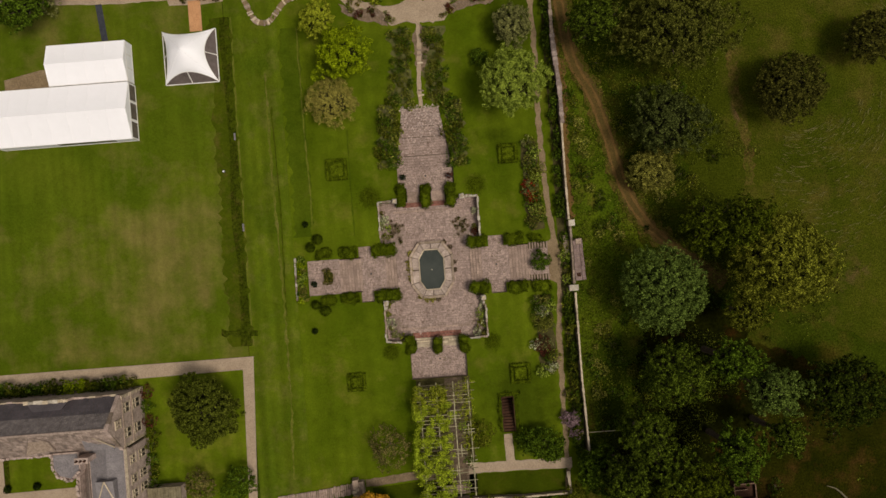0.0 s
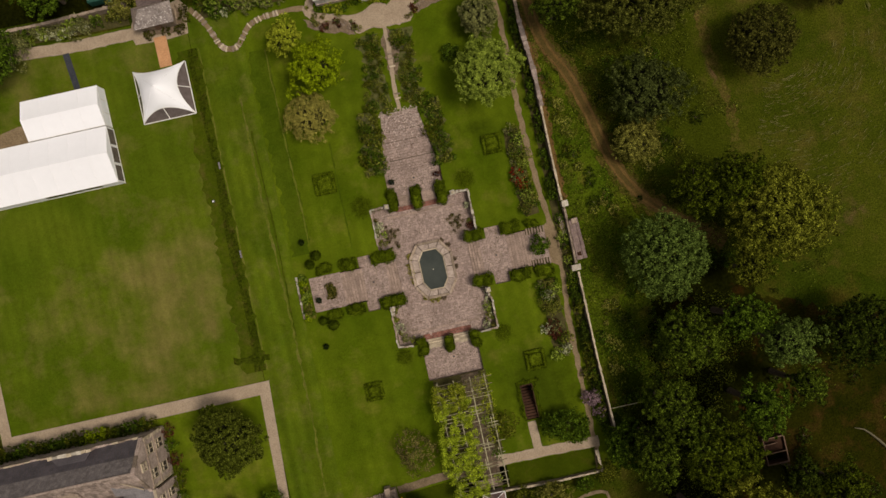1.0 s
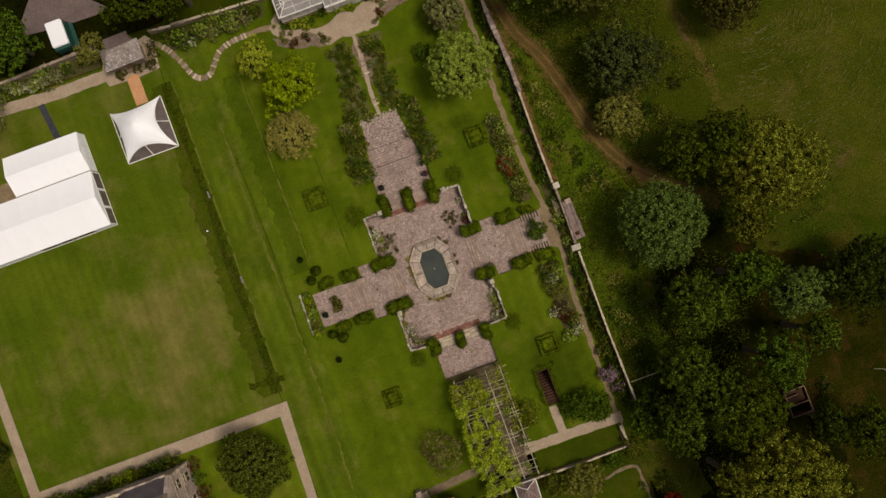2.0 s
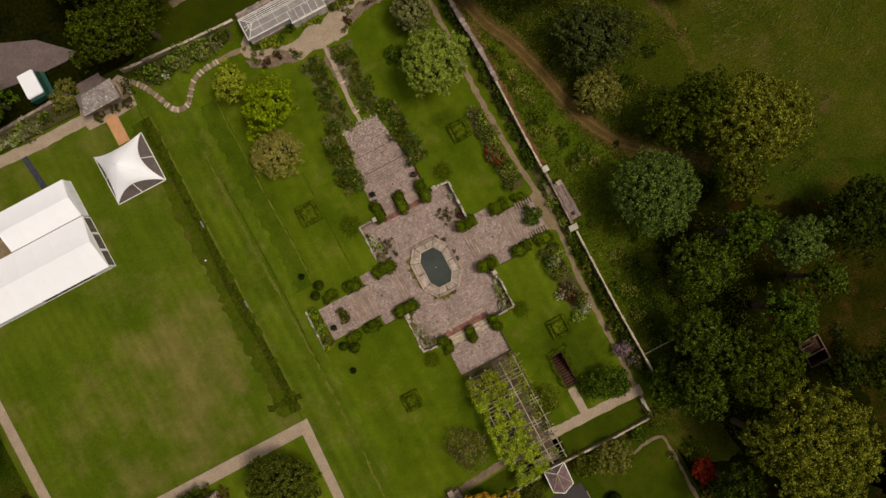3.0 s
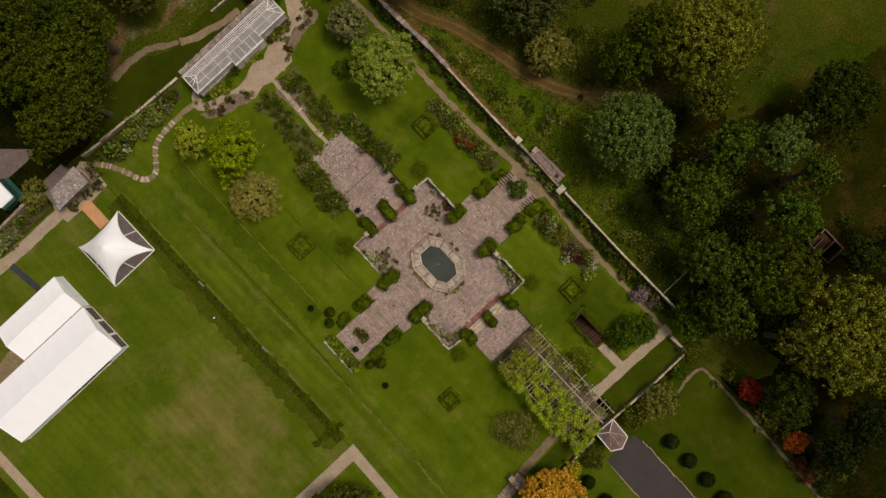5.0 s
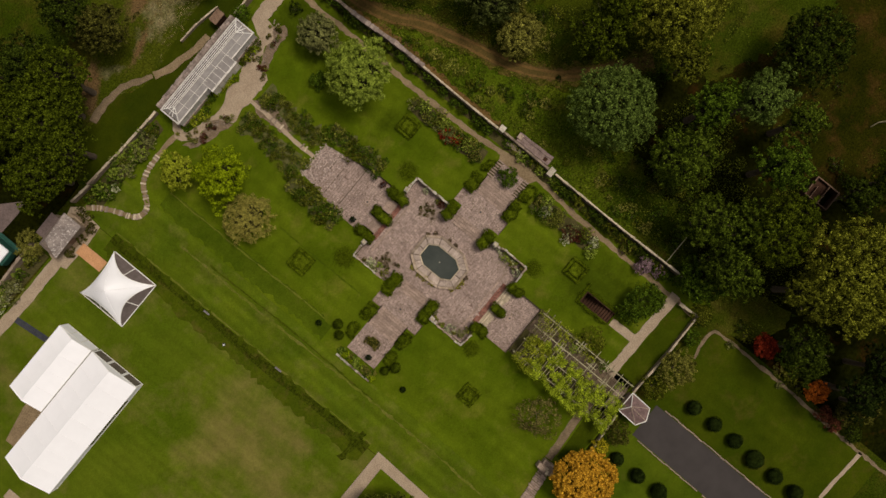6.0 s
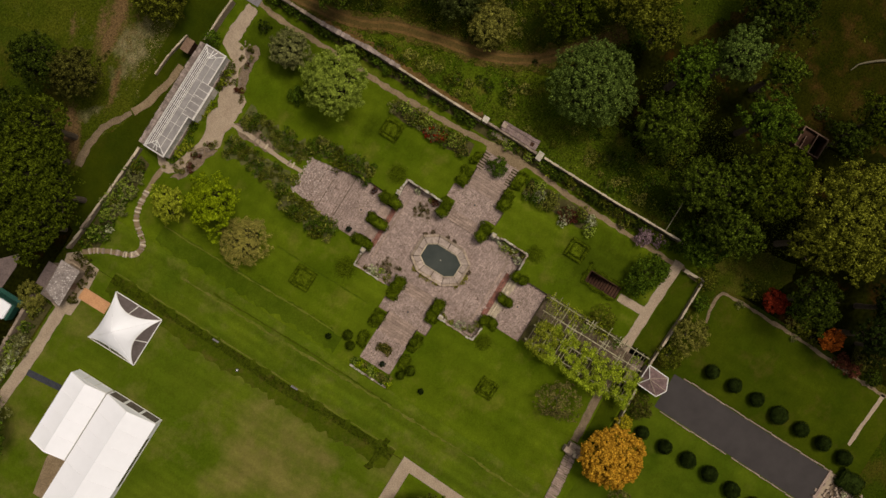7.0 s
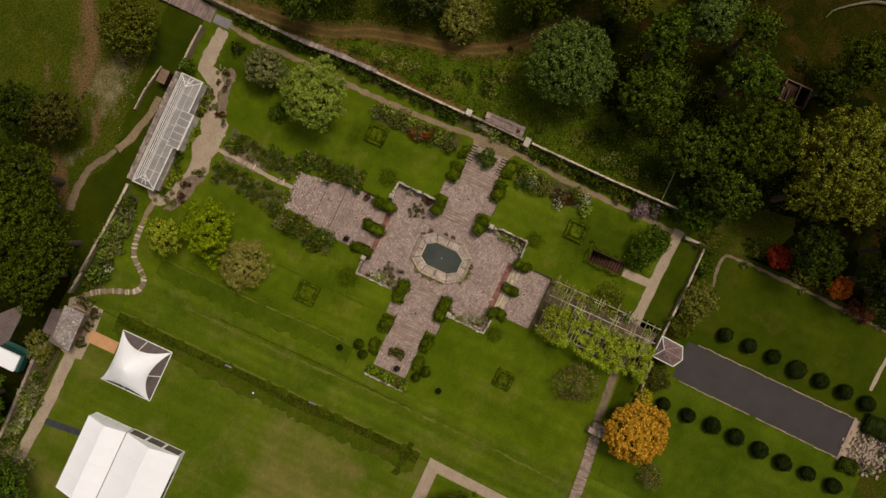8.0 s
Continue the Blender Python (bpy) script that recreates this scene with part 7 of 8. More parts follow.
for k in range(13):
    x = x0 + 0.12 + (x1 - x0 - 0.24) * k / 12
    part("post", box(x - 0.07, x + 0.07, y0 + 0.05, y0 + 0.19, 0.7, GE - 0.1), M_GREYPAINT, gh)
    if k < 12:
        part("front_pane", box(x + 0.08, x + (x1 - x0 - 0.24) / 12 - 0.08, y0 + 0.11, y0 + 0.13, 0.7, GE - 0.1), M_WHITEGLASS, gh)
# its central porch
part("porch_roof", box(-1.8, 3.9, y0 - 0.85, y0 + 1.2, GE + 0.16, GE + 0.28, 0.01), M_GREENHOUSE, gh, "flat grey glazed porch roof")
for k in range(6):
    x = -1.8 + 5.7 * k / 5
    part("porch_bar", box(x - 0.05, x + 0.05, y0 - 0.9, y0 + 1.2, GE + 0.28, GE + 0.34), M_GREYPAINT, gh)
    part("porch_post", box(x - 0.08, x + 0.08, y0 - 0.85, y0 - 0.7, 0, GE + 0.16), M_GREYPAINT, gh)
part("porch_front", box(-1.7, 3.8, y0 - 0.80, y0 - 0.76, 0.1, GE + 0.14), M_WHITEGLASS, gh, "pale porch glass")
part("porch_gutter", box(-1.9, 4.0, y0 - 1.05, y0 - 0.75, GE + 0.1, GE + 0.36), M_GREYPAINT, gh)
t = thing("lean_to", 7.5, 50.9, 0.0, "small brown timber store behind the glasshouse", "shed")
part("wall_body", box(-1.0, 1.0, -0.6, 0.6, 0, 1.7), M_RUST, t)
part("roof", box(-1.08, 1.08, -0.68, 0.68, 1.7, 1.82, 0.04), M_TIMBER, t)
stone_wall("wall_store", [(8.9, 52.4), (4.5, 53.2), (1.0, 53.4)], 0.2, 0.7, "thin low wall beside the path", stone=0.8)

# ---- the stone pavilion ----
hut = thing("pavilion", -33.9, 48.9, GL, "square stone pavilion with a lichened hipped roof", "pavilion")
part("wall_body", box(-3.0, 2.3, -1.95, 0.6, 0, 2.7), M_WALL, hut)
part("back_wall", box(-2.3, 1.2, 0.6, 2.6, 0, 2.0), M_WALL, hut)
part("lean_to_roof", box(-2.55, 1.4, 0.75, 2.85, 2.0, 2.14, 0.05), M_TARMAC, hut, "pinkish flat lean-to roof")
roof = [(-3.5, -2.4), (2.75, -2.3), (2.75, 0.95), (-3.3, 0.95)]
apex = [(-1.5, -0.45, 4.9), (1.05, -0.3, 4.9)]
for k, (quad, mat) in enumerate([((roof[0], roof[1], apex[1], apex[0]), M_LICHEN), ((roof[1], roof[2], apex[1]), M_LICHEN), ((roof[2], roof[3], apex[0], apex[1]), M_STONESLATE), ((roof[3], roof[0], apex[0]), M_STONESLATE)]):
    bm = bmesh.new()
    bm.faces.new([bm.verts.new((*q, 2.7) if len(q) == 2 else q) for q in quad])
    bmesh.ops.subdivide_edges(bm, edges=bm.edges[:], cuts=7, use_grid_fill=True)
    for v in bm.verts:
        v.co.z += 0.05 * noise.noise(v.co * 2.2)
    bm.normal_update()
    bmesh.ops.solidify(bm, geom=bm.faces[:], thickness=-0.1)
    part("roof_slope", bm, mat, hut)
for p0, p1 in ((apex[0], apex[1]), ((*roof[0], 2.75), apex[0]), ((*roof[1], 2.75), apex[1]), ((*roof[2], 2.75), apex[1]), ((*roof[3], 2.75), apex[0])):
    part("hip_tile", tube(p0, p1, 0.09, 0.09, 6), M_LICHEN, hut)
part("doorway", box(-0.9, 0.3, -2.0, -1.94, 0, 2.1), M_TIMBER, hut, "dark timber door")
for x, y, r in ((-31.2, 45.9, 0.9), (-33.4, 46.1, 0.7), (-36.2, 46.2, 0.9), (-30.2, 47.6, 0.8), (-30.0, 49.0, 0.7)):
    shrub(x, y + 0.2, r, 0.9, "brown", "brownish low shrub round the pavilion", "low_shrub", dense=1.1, group="shrubs round the pavilion")

# ---- the canal, its pavilion, yews ----
canal = thing("canal", 1.05, -56.2, 0.0, "long rectangular garden canal with stone edges", "pool")
bm = bmesh.new()
bm.faces.new([bm.verts.new(v) for v in ((-3.2, -13.4, 0.05), (3.15, -13.4, 0.05), (3.3, 15.4, 0.05), (-2.7, 15.4, 0.05))])
part("water", bm, M_CANAL, canal, "still dark grey water")
shared = [mesh_of("edge_stone", box(-0.07, 0.07, -0.5, 0.5, -0.1, 0.14, 0.04), M_STEP) for _ in range(4)]
for s, xa, xb in ((-1, -3.4, -2.9), (1, 3.35, 3.5)):
    y = -13.4
    while y < 13.2:
        w = random.uniform(0.6, 1.5)
        if random.random() > 0.03:
            f = (y + 13.4) / 28
            piece("edge_stone", random.choice(shared), canal, Matrix.Translation((xa + (xb - xa) * f + random.uniform(-0.06, 0.06), y + w / 2, random.uniform(-0.02, 0.04))) @ pose(0, 0, 0, 0, 0, random.uniform(-3, 3)) @ Matrix.Diagonal((random.uniform(0.8, 1.35), w - 0.03, 1, 1)))
        y += w
part("end_kerb", box(-3.6, 3.5, -13.75, -13.35, -0.1, 0.18, 0.03), M_STEP, canal)

gz_house = thing("canal_pavilion", 1.45, -38.2, 0.0, "small half-hexagon pavilion with a slate roof edged in white", "pavilion")
hexa = [(1.98, 2.48), (1.78, -1.05), (-0.08, -1.84), (-1.6, -0.93), (-1.45, 2.55)]
bm = bmesh.new()
prism(bm, [(x * 0.88 + 0.02, y * 0.86) for x, y in hexa][::-1], 0, 2.6)
bmesh.ops.recalc_face_normals(bm, faces=bm.faces[:])
part("wall_body", bm, M_HOUSE, gz_house)
top = (0.2, 1.75, 3.7)
for k in range(5):
    bm = bmesh.new()
    rows = 5
    pa, pb, pt = Vector((*hexa[k - 1], 2.6)), Vector((*hexa[k], 2.6)), Vector(top)
    for r in range(rows):
        a0, b0, a1, b1 = pa.lerp(pt, r / rows), pb.lerp(pt, r / rows), pa.lerp(pt, (r + 1) / rows), pb.lerp(pt, (r + 1) / rows)
        n = rows - r + 1
        lift = Vector((0, 0, 0.05))
        for q in range(n):
            f0, f1 = q / n + 0.012, (q + 1) / n - 0.012
            if k:
                bm.faces.new([bm.verts.new(v) for v in (a0.lerp(b0, f0) + lift, a0.lerp(b0, f1) + lift, a1.lerp(b1, f1), a1.lerp(b1, f0))][::-1])
            else:
                bm.faces.new([bm.verts.new(v) for v in (a0.lerp(b0, f0), a0.lerp(b0, f1), a1.lerp(b1, f1), a1.lerp(b1, f0))][::-1])
    bm.faces.new([bm.verts.new(v - Vector((0, 0, 0.04))) for v in (pb, pa, pt)])
    part("roof_slope", bm, M_TILE, gz_house)
    part("white_edge", tube((*hexa[k - 1], 2.66), (*hexa[k], 2.66), 0.075, 0.075, 5), M_WHITE, gz_house)
    white = k in (0, 4)
    part("hip_edge", tube((*hexa[k], 2.68), (top[0], top[1], top[2] + 0.04), 0.06 if white else 0.04, 0.05 if white else 0.03, 5), M_WHITE if white else M_COPING, gz_house)
for k in range(5):
    part("step", box(-1.9, 1.2, 2.62 + 0.24 * k, 2.88 + 0.24 * k, 0.0, 0.6 - 0.12 * k, 0.02), M_STEP, gz_house)

YEW = "clipped dark yew dome beside the canal"
for x, y, r in ((7.74, -45.30, 1.35), (7.78, -49.40, 1.35), (7.81, -53.50, 1.35), (7.52, -57.75, 1.7), (7.48, -61.88, 1.45), (7.47, -65.90, 1.45), (7.27, -69.92, 1.45),
                (-6.06, -41.10, 1.2), (-6.11, -45.23, 1.35), (-5.95, -49.38, 1.55), (-6.04, -53.43, 1.55), (-6.33, -57.68, 1.55), (-6.57, -61.82, 1.55), (-6.50, -66.00, 1.35), (-6.59, -70.45, 1.45)):
    topiary(x, y, r * 0.87, 1.9, 0.02, "yew", YEW, "yew_dome", "yew domes along the canal")

# ---- the pergola ----
perg = thing("pergola", 0.6, -26.4, 0.0, "long weathered timber pergola covered in climbers", "pergola")
PZ = 2.6
for x in (-3.9, -1.3, 1.3, 3.6):
    part("beam", box(x - 0.07, x + 0.07, -8.8, 9.0, PZ, PZ + 0.16), M_PERGOLA, perg)
    if abs(x) > 2:
        for k in range(7):
            y = -8.5 + 2.85 * k
            part("post", box(x - 0.11, x + 0.11, y - 0.11, y + 0.11, 0, PZ), M_PERGOLA, perg)
for k in range(30):
    y = -8.7 + 0.6 * k + random.uniform(-0.08, 0.08)
    for xa, xb in ((-4.35, 0.2), (0.2, 4.2)):
        if xa < 0 or y > 5.5 or random.random() < 0.5:
            xa, xb = xa + random.uniform(-0.3, 0.3), xb + random.uniform(-0.9, 0.5)
            part("cross_bar", box(xa, xb, y - 0.035, y + 0.035, PZ + 0.16, PZ + 0.27, 0.01), M_PERGOLA if random.random() < 0.35 else M_TIMBERPALE, perg)
for x, y in ((1.9, -1.6), (3.2, 1.6), (1.2, 3.8), (1.0, -4.6), (3.3, -3.2)):
    part("trellis_bar", box(x - 0.9, x + 0.9, y - 0.05, y + 0.05, PZ + 0.43, PZ + 0.5), M_PERGOLA, perg)
    part("trellis_bar", box(x - 0.05, x + 0.05, y - 0.9, y + 0.9, PZ + 0.51, PZ + 0.58), M_PERGOLA, perg)
    part("trellis_bar", box(x - 0.9, x + 0.9, y - 0.5, y - 0.4, PZ + 0.43, PZ + 0.5), M_PERGOLA, perg)
bed = setting("paving_bed", box(-3.9, 4.6, -35.8, -17.2, -0.1, 0.04), M_SOIL, "earthy floor under the pergola", "paving")
part("paving_slab", flags((0.6, 3.4, -35.8, -17.3), 0.07, 0.6), M_DARKFLAG, bed, "dark brown worn slabs", kind="stuff")


def climber(xa, xb, ya, yb, z, n, leaf, label, name="climber"):
    """Climbers over the pergola: a thick uneven mat of leaves that hangs over the sides, with woody stems."""
    rng = np.random.default_rng(int(abs(xa * 13 + ya * 7)))
    t = thing(name, (xa + xb) / 2, (ya + yb) / 2, 0.0, label, "climber")
    for k in range(4):
        y = (yb - ya) * (k / 3 - 0.5) * 0.85
        bm = bmesh.new()
        add_tube(bm, (-(xb - xa) * 0.4, y, 0), (-(xb - xa) * 0.35, y + 0.2, z), 0.07, 0.05, 6)
        add_tube(bm, (-(xb - xa) * 0.35, y + 0.2, z), ((xb - xa) * 0.3, y + 0.6, z + 0.15), 0.05, 0.02, 5)
        part("stem", bm, M_BARK, t)
    c = np.column_stack([rng.uniform(-0.5, 0.5, 84) * (xb - xa), rng.uniform(-0.56, 0.56, 84) * (yb - ya), rng.uniform(-0.3, 0.5, 84)])
    k = rng.integers(0, 84, n)
    e = unit(rng.normal(size=(n, 3)) + np.array([0, 0, 0.8]))
    P = c[k] + e * np.array([0.6, 0.6, 0.4]) * rng.uniform(0.4, 1.1, n)[:, None]
    P[:, 2] += z + 0.17
    o = new("leaves", leaf_mesh("leaves", P, unit(e + rng.normal(size=(n, 3)) * 0.5), 0.16, rng, LEAF[leaf]))
    o.parent = t


climber(-4.4, 0.6, -21.6, -18.2, PZ, 6600, "yellowgreen", "yellow-green climber over the pergola's end")
climber(-4.5, 1.9, -26.5, -21.0, PZ, 12000, "limevine", "bright lime-green climber over the pergola")
climber(-4.8, 1.2, -31.2, -26.2, PZ, 11000, "limevine", "lime-green climber over the pergola's side")
climber(-4.5, 1.4, -35.6, -31.0, PZ, 10500, "limevine", "bright lime-green climber over the pergola")
climber(2.4, 4.8, -26.5, -17.6, PZ, 1800, "yellowgreen", "thin yellow-green climber on the pergola's edge")
for k, (y, r) in enumerate(((-24.2, 0.7), (-27.5, 0.55), (-29.6, 0.8), (-33.4, 0.6), (-22.0, 0.8))):
    shrub(2.9 + 0.35 * (k % 3), y, r, 0.9, ("pale", "yellowgreen", "mid")[k % 3], "loose climber shoots on the pergola's bars", "climber_shoots", "climber", 0.9, 0.18, PZ - 0.2, "climber shoots on the pergola")
climber(-1.0, 2.6, -20.6, -17.8, PZ, 600, "olive", "thin olive climber on the bars")

# ---- a lorry, sheds and debris outside ----
lorry = thing("box_trailer", -42.6, 54.9, GL, "dark green trailer with a white canvas top", "trailer")
part("chassis", box(-1.3, 1.3, -2.3, 2.3, 0.45, 0.7), M_DARKMETAL, lorry)
part("body", box(-1.35, 1.35, -2.4, 2.0, 0.7, 2.2, 0.0, 0.04), M_GREENPAINT, lorry)
part("top", box(-1.3, 1.3, -2.0, 2.05, 2.2, 2.75, 0.02, 0.12), M_TENT, lorry, "white canvas top")
part("tailboard", box(1.35, 2.0, -2.4, 1.9, 0.55, 0.7), M_GREENPAINT, lorry)
for x in (-1.2, 1.2):
    for y in (-1.3, 1.3):
        w = part("wheel", tube((x - 0.13, y, 0.42), (x + 0.13, y, 0.42), 0.42, 0.42, 14), M_RUBBER, lorry)
        part("hub", tube((-0.15, 0, 0), (0.15, 0, 0), 0.18, 0.18, 10), M_LEAD, w).matrix_basis = Matrix.Translation((x, y, 0.42))
shed = thing("ruined_shed", 45.92, -38.99, 0.0, "roofless brown timber shed under the trees", "shed")
part("floor", box(-1.7, 1.7, -2.1, 2.1, 0, 0.1), M_WOODSHADE, shed)
for x0_, x1_, y0_, y1_ in ((-1.7, -1.62, -2.1, 2.1), (1.62, 1.7, -2.1, 2.1), (-1.7, 1.7, -2.1, -2.02), (-1.7, 1.7, 2.02, 2.1), (-1.7, 1.7, -0.4, -0.3), (-1.7, 0.4, 1.1, 1.18)):
    part("wall_board", box(x0_, x1_, y0_, y1_, 0, 1.9, 0.04), M_RUST, shed)
    part("top_rail", box(x0_ - 0.02, x1_ + 0.02, y0_ - 0.02, y1_ + 0.02, 1.9, 1.97, 0.07), M_TIMBER, shed, "bleached top rail")
part("roof_sheet", box(-1.5, 1.5, -0.2, 1.95, 1.3, 1.36, 0.16), M_RUST, shed, "sagging brown roof sheet")
bough = [(59.56, -38.87), (60.86, -39.35), (61.71, -40.13), (62.78, -41.40), (64.08, -43.15), (65.03, -44.77), (65.83, -47.34)]
t = thing("fallen_branch", *bough[3], 0.0, "bleached fallen branch in the rough grass", "branch")
bm = bmesh.new()
for k, (a, b) in enumerate(zip(bough, bough[1:])):
    add_tube(bm, (a[0] - bough[3][0], a[1] - bough[3][1], 0.3 + 0.1 * (k % 2)), (b[0] - bough[3][0], b[1] - bough[3][1], 0.4 - 0.1 * (k % 2)), 0.07 + 0.035 * k, 0.10 + 0.035 * k, 7)
part("bough", bm, M_TIMBERPALE, t)
t = thing("fence", 25.0, -27.4, 0.0, "short rail fence from the wall into the wood", "fence")
part("rail", box(-2.6, 2.6, -0.06, 0.06, 0.9, 1.0, 0.02), M_PERGOLA, t)
for x in (-2.3, 0, 2.3):
    part("post", box(x - 0.06, x + 0.06, -0.06, 0.06, -0.1, 1.1), M_TIMBER, t)


# ---- garden trees ----
tree(-14.48, 39.60, 3.2, 6.0, "yellowgreen", "small yellow-green tree beside the gravel apron", dense=1.6, blade=0.19, lumpy=0.2)
tree(-10.81, 33.62, 4.8, 7.5, "lime", "bright lime-green tree on the lawn", dense=1.8, blade=0.19, lumpy=0.22)
tree(-13.47, 27.17, 4.4, 4.2, "bronze", "thin bronze-yellow small tree on the lawn", dense=1.3, blade=0.11, lumpy=0.1)
tree(14.20, 27.37, 5.6, 9.0, "pale", "pale green broad tree beside the east border", dense=1.9, blade=0.18, lumpy=0.15)
tree(15.17, 36.60, 3.4, 5.2, "greygreen", "grey-green small tree on the north lawn", dense=1.7, blade=0.18, lumpy=0.16)
tree(-35.9, -18.5, 5.6, 8.5, "lawntree", "dense dark green tree on the house lawn", dense=2.0, blade=0.24, lumpy=0.13)
shrub(-39.04, -31.17, 2.7, 3.2, "twiggy", "thin grey shrub beside the house", dense=0.55)
shrub(-32.67, -31.11, 3.0, 4.0, "mid", "green bushy shrub beside the gravel path", dense=0.8)
shrub(-8.64, -26.97, 3.9, 3.6, "twiggy", "large thin brownish grey shrub on the lawn", dense=0.36, lumpy=0.3)
shrub(5.40, -26.11, 2.7, 3.2, "olive", "olive shrub beside the pergola", dense=0.55)
shrub(15.50, -28.24, 3.4, 4.2, "mid", "dark green spreading shrub by the path", dense=0.7, blade=0.26)
shrub(12.97, -27.76, 2.2, 2.8, "mid", "dark green spreading shrub by the path", dense=0.7, blade=0.26)
shrub(17.23, -29.85, 1.5, 2.2, "mid", "green shrub at the garden's corner", dense=0.7, blade=0.26)
shrub(19.91, -25.07, 1.6, 2.0, "purple", "purple flowering bush by the wall", "flowering_bush")
shrub(20.63, -27.17, 1.1, 1.6, "purple", "purple flowering bush by the wall", "flowering_bush")
shrub(-1.48, 26.21, 0.9, 1.0, "rose", "thin rose bush beside the ramp", "rose_bush")
shrub(9.98, 32.76, 1.6, 1.6, "mid", "small green bush on the lawn")
shrub(-5.84, 18.87, 1.2, 1.2, "mid", "small green bush on the lawn")
shrub(34.34, 3.88, 0.4, 0.4, "yew", "tiny dark plant on the lawn")
shrub(16.33, 42.80, 1.0, 1.4, "yew", "dark clipped bush by the gate")
for (xa, ya), (xb, yb) in list(zip(APRON[3:9], APRON[4:10])) + list(zip(APRON[15:22], APRON[16:23])):
    for k in range(max(1, int(math.hypot(xb - xa, yb - ya) / 1.1))):
        f = random.uniform(0, 1)
        g = random.uniform(0.2, 0.9) / (math.hypot(yb - ya, xb - xa) + 1e-6)
        shrub(xa + (xb - xa) * f + (yb - ya) * g, ya + (yb - ya) * f - (xb - xa) * g, random.uniform(0.2, 0.5), 0.4, random.choice(("rose", "brown", "rose", "fern", "greygreen")), "low dry planting along the gravel edge", "edge_plant", "plant", 0.7, 0.13, group="planting round the apron")

for k in range(26):
    i = random.choice((4, 5, 6, 7, 16, 17, 18, 19, 20))
    shrub(APRON[i][0] + random.uniform(0.1, 0.9), APRON[i][1] - random.uniform(0.3, 1.3), random.uniform(0.25, 0.5), 0.45, random.choice(("rose", "fern", "maroon", "greygreen", "brown")), "low dry plant in the stony bed", "bed_plant", "plant", 0.8, 0.13, group="planting round the apron")
rocks = bmesh.new()
for k in range(90):
    i = random.choice((3, 4, 5, 6, 16, 17, 18, 19))
    f = random.uniform(0, 1)
    x = APRON[i][0] + (APRON[i + 1][0] - APRON[i][0]) * f + random.uniform(-0.7, 0.9)
    y = APRON[i][1] + (APRON[i + 1][1] - APRON[i][1]) * f - random.uniform(0.2, 1.2)
    a, b = random.uniform(0.04, 0.15), random.uniform(0.04, 0.14)
    add_box(rocks, x - a, x + a, y - b, y + b, 0.0, 0.08 + random.uniform(0.02, 0.16), 0.05)
tagged(new("loose_stones", mesh_of("loose_stones", rocks, M_CAP)), "loose pinkish stones in the dry beds by the gravel", "stones", kind="stuff")

# rose beds on both sides of the walk, and the shrub masses below them
for s in (-1, 1):
    setting("flower_bed", ribbon([(s * 2.6 + 0.3, 38.4), (s * 2.5 + 0.1, 31), (s * 3.1, 26.5)], 3.0, 0.045, 0.8), M_ROSEBED, "earth bed of old roses beside the walk", "bed")
    setting("flower_bed", ribbon([(s * 5.2, 26.5), (s * 5.6, 21), (s * 5.4, 16.6)], 2.3, 0.045, 0.7), M_ROSEBED, "earth bed of shrubs beside the stepped ramp", "bed")
rose = [shrub(0.4 + s * (1.35 + 0.5 * k), 37.2 - 0.9 * k, 0.75, 0.7, ("rose", "mid", "olive")[k], "old rose bush in the earth bed", "rose_bush", "rose", 0.75, 0.17, group="roses along the walk") for s in (-1, 1) for k in range(3)]
for s in (-1, 1):
    for k in range(120):
        x = s * min(random.uniform(1.2, 4.6), random.uniform(2.4, 5.4)) + 0.25
        y = random.uniform(26.4, 38.2)
        copy_thing(random.choice(rose), Matrix.Translation((x, y, 0.0)) @ pose(0, 0, 0, 0, 0, random.uniform(0, 360)) @ Matrix.Scale(random.uniform(0.3, 0.78), 4))
mass = [shrub(s * 5.6, 25.4 - 1.6 * k, 1.05, 0.95, ("rose", "mid", "olive")[k], "loose green shrub beside the stepped ramp", "border_shrub", "shrub", 0.8, 0.2, group="shrubs along the ramp") for s in (-1, 1) for k in range(3)]
for s in (-1, 1):
    for k in range(42):
        y = random.uniform(16.3, 27.0)
        x = s * (3.0 + (26 - y) * 0.12 + random.uniform(0.2, 3.0))
        copy_thing(random.choice(mass), Matrix.Translation((x, y, 0.0)) @ pose(0, 0, 0, 0, 0, random.uniform(0, 360)) @ Matrix.Scale(random.uniform(0.4, 1.0), 4))

# the east borders
setting("flower_bed", ribbon([(16.8, 19), (16.7, 10), (17.2, 5)], 2.4, 0.045, 0.25), M_SOIL, "earth border with mixed shrubs", "bed")
setting("flower_bed", ribbon([(17.0, -5.4), (17.2, -11), (17.3, -17.4)], 2.6, 0.045, 0.25), M_SOIL, "earth border with mixed shrubs", "bed")
setting("flower_bed", ribbon([(20.9, 46), (21.0, 20), (20.9, 0), (21.0, -20), (21.1, -30)], 1.3, 0.045, 0.12), M_SOIL, "earth bed at the foot of the wall", "bed")
tints = ("mid", "rose", "olive", "greygreen", "mid", "pale", "lightolive")
border = [shrub(16.9 + random.uniform(-0.6, 0.6), 17.6 - 1.9 * k, 0.95, 1.3, leaf, "leafy shrub in the east border", "border_shrub", "shrub", 0.85, 0.19, group="shrubs in the east borders") for k, leaf in enumerate(tints)]
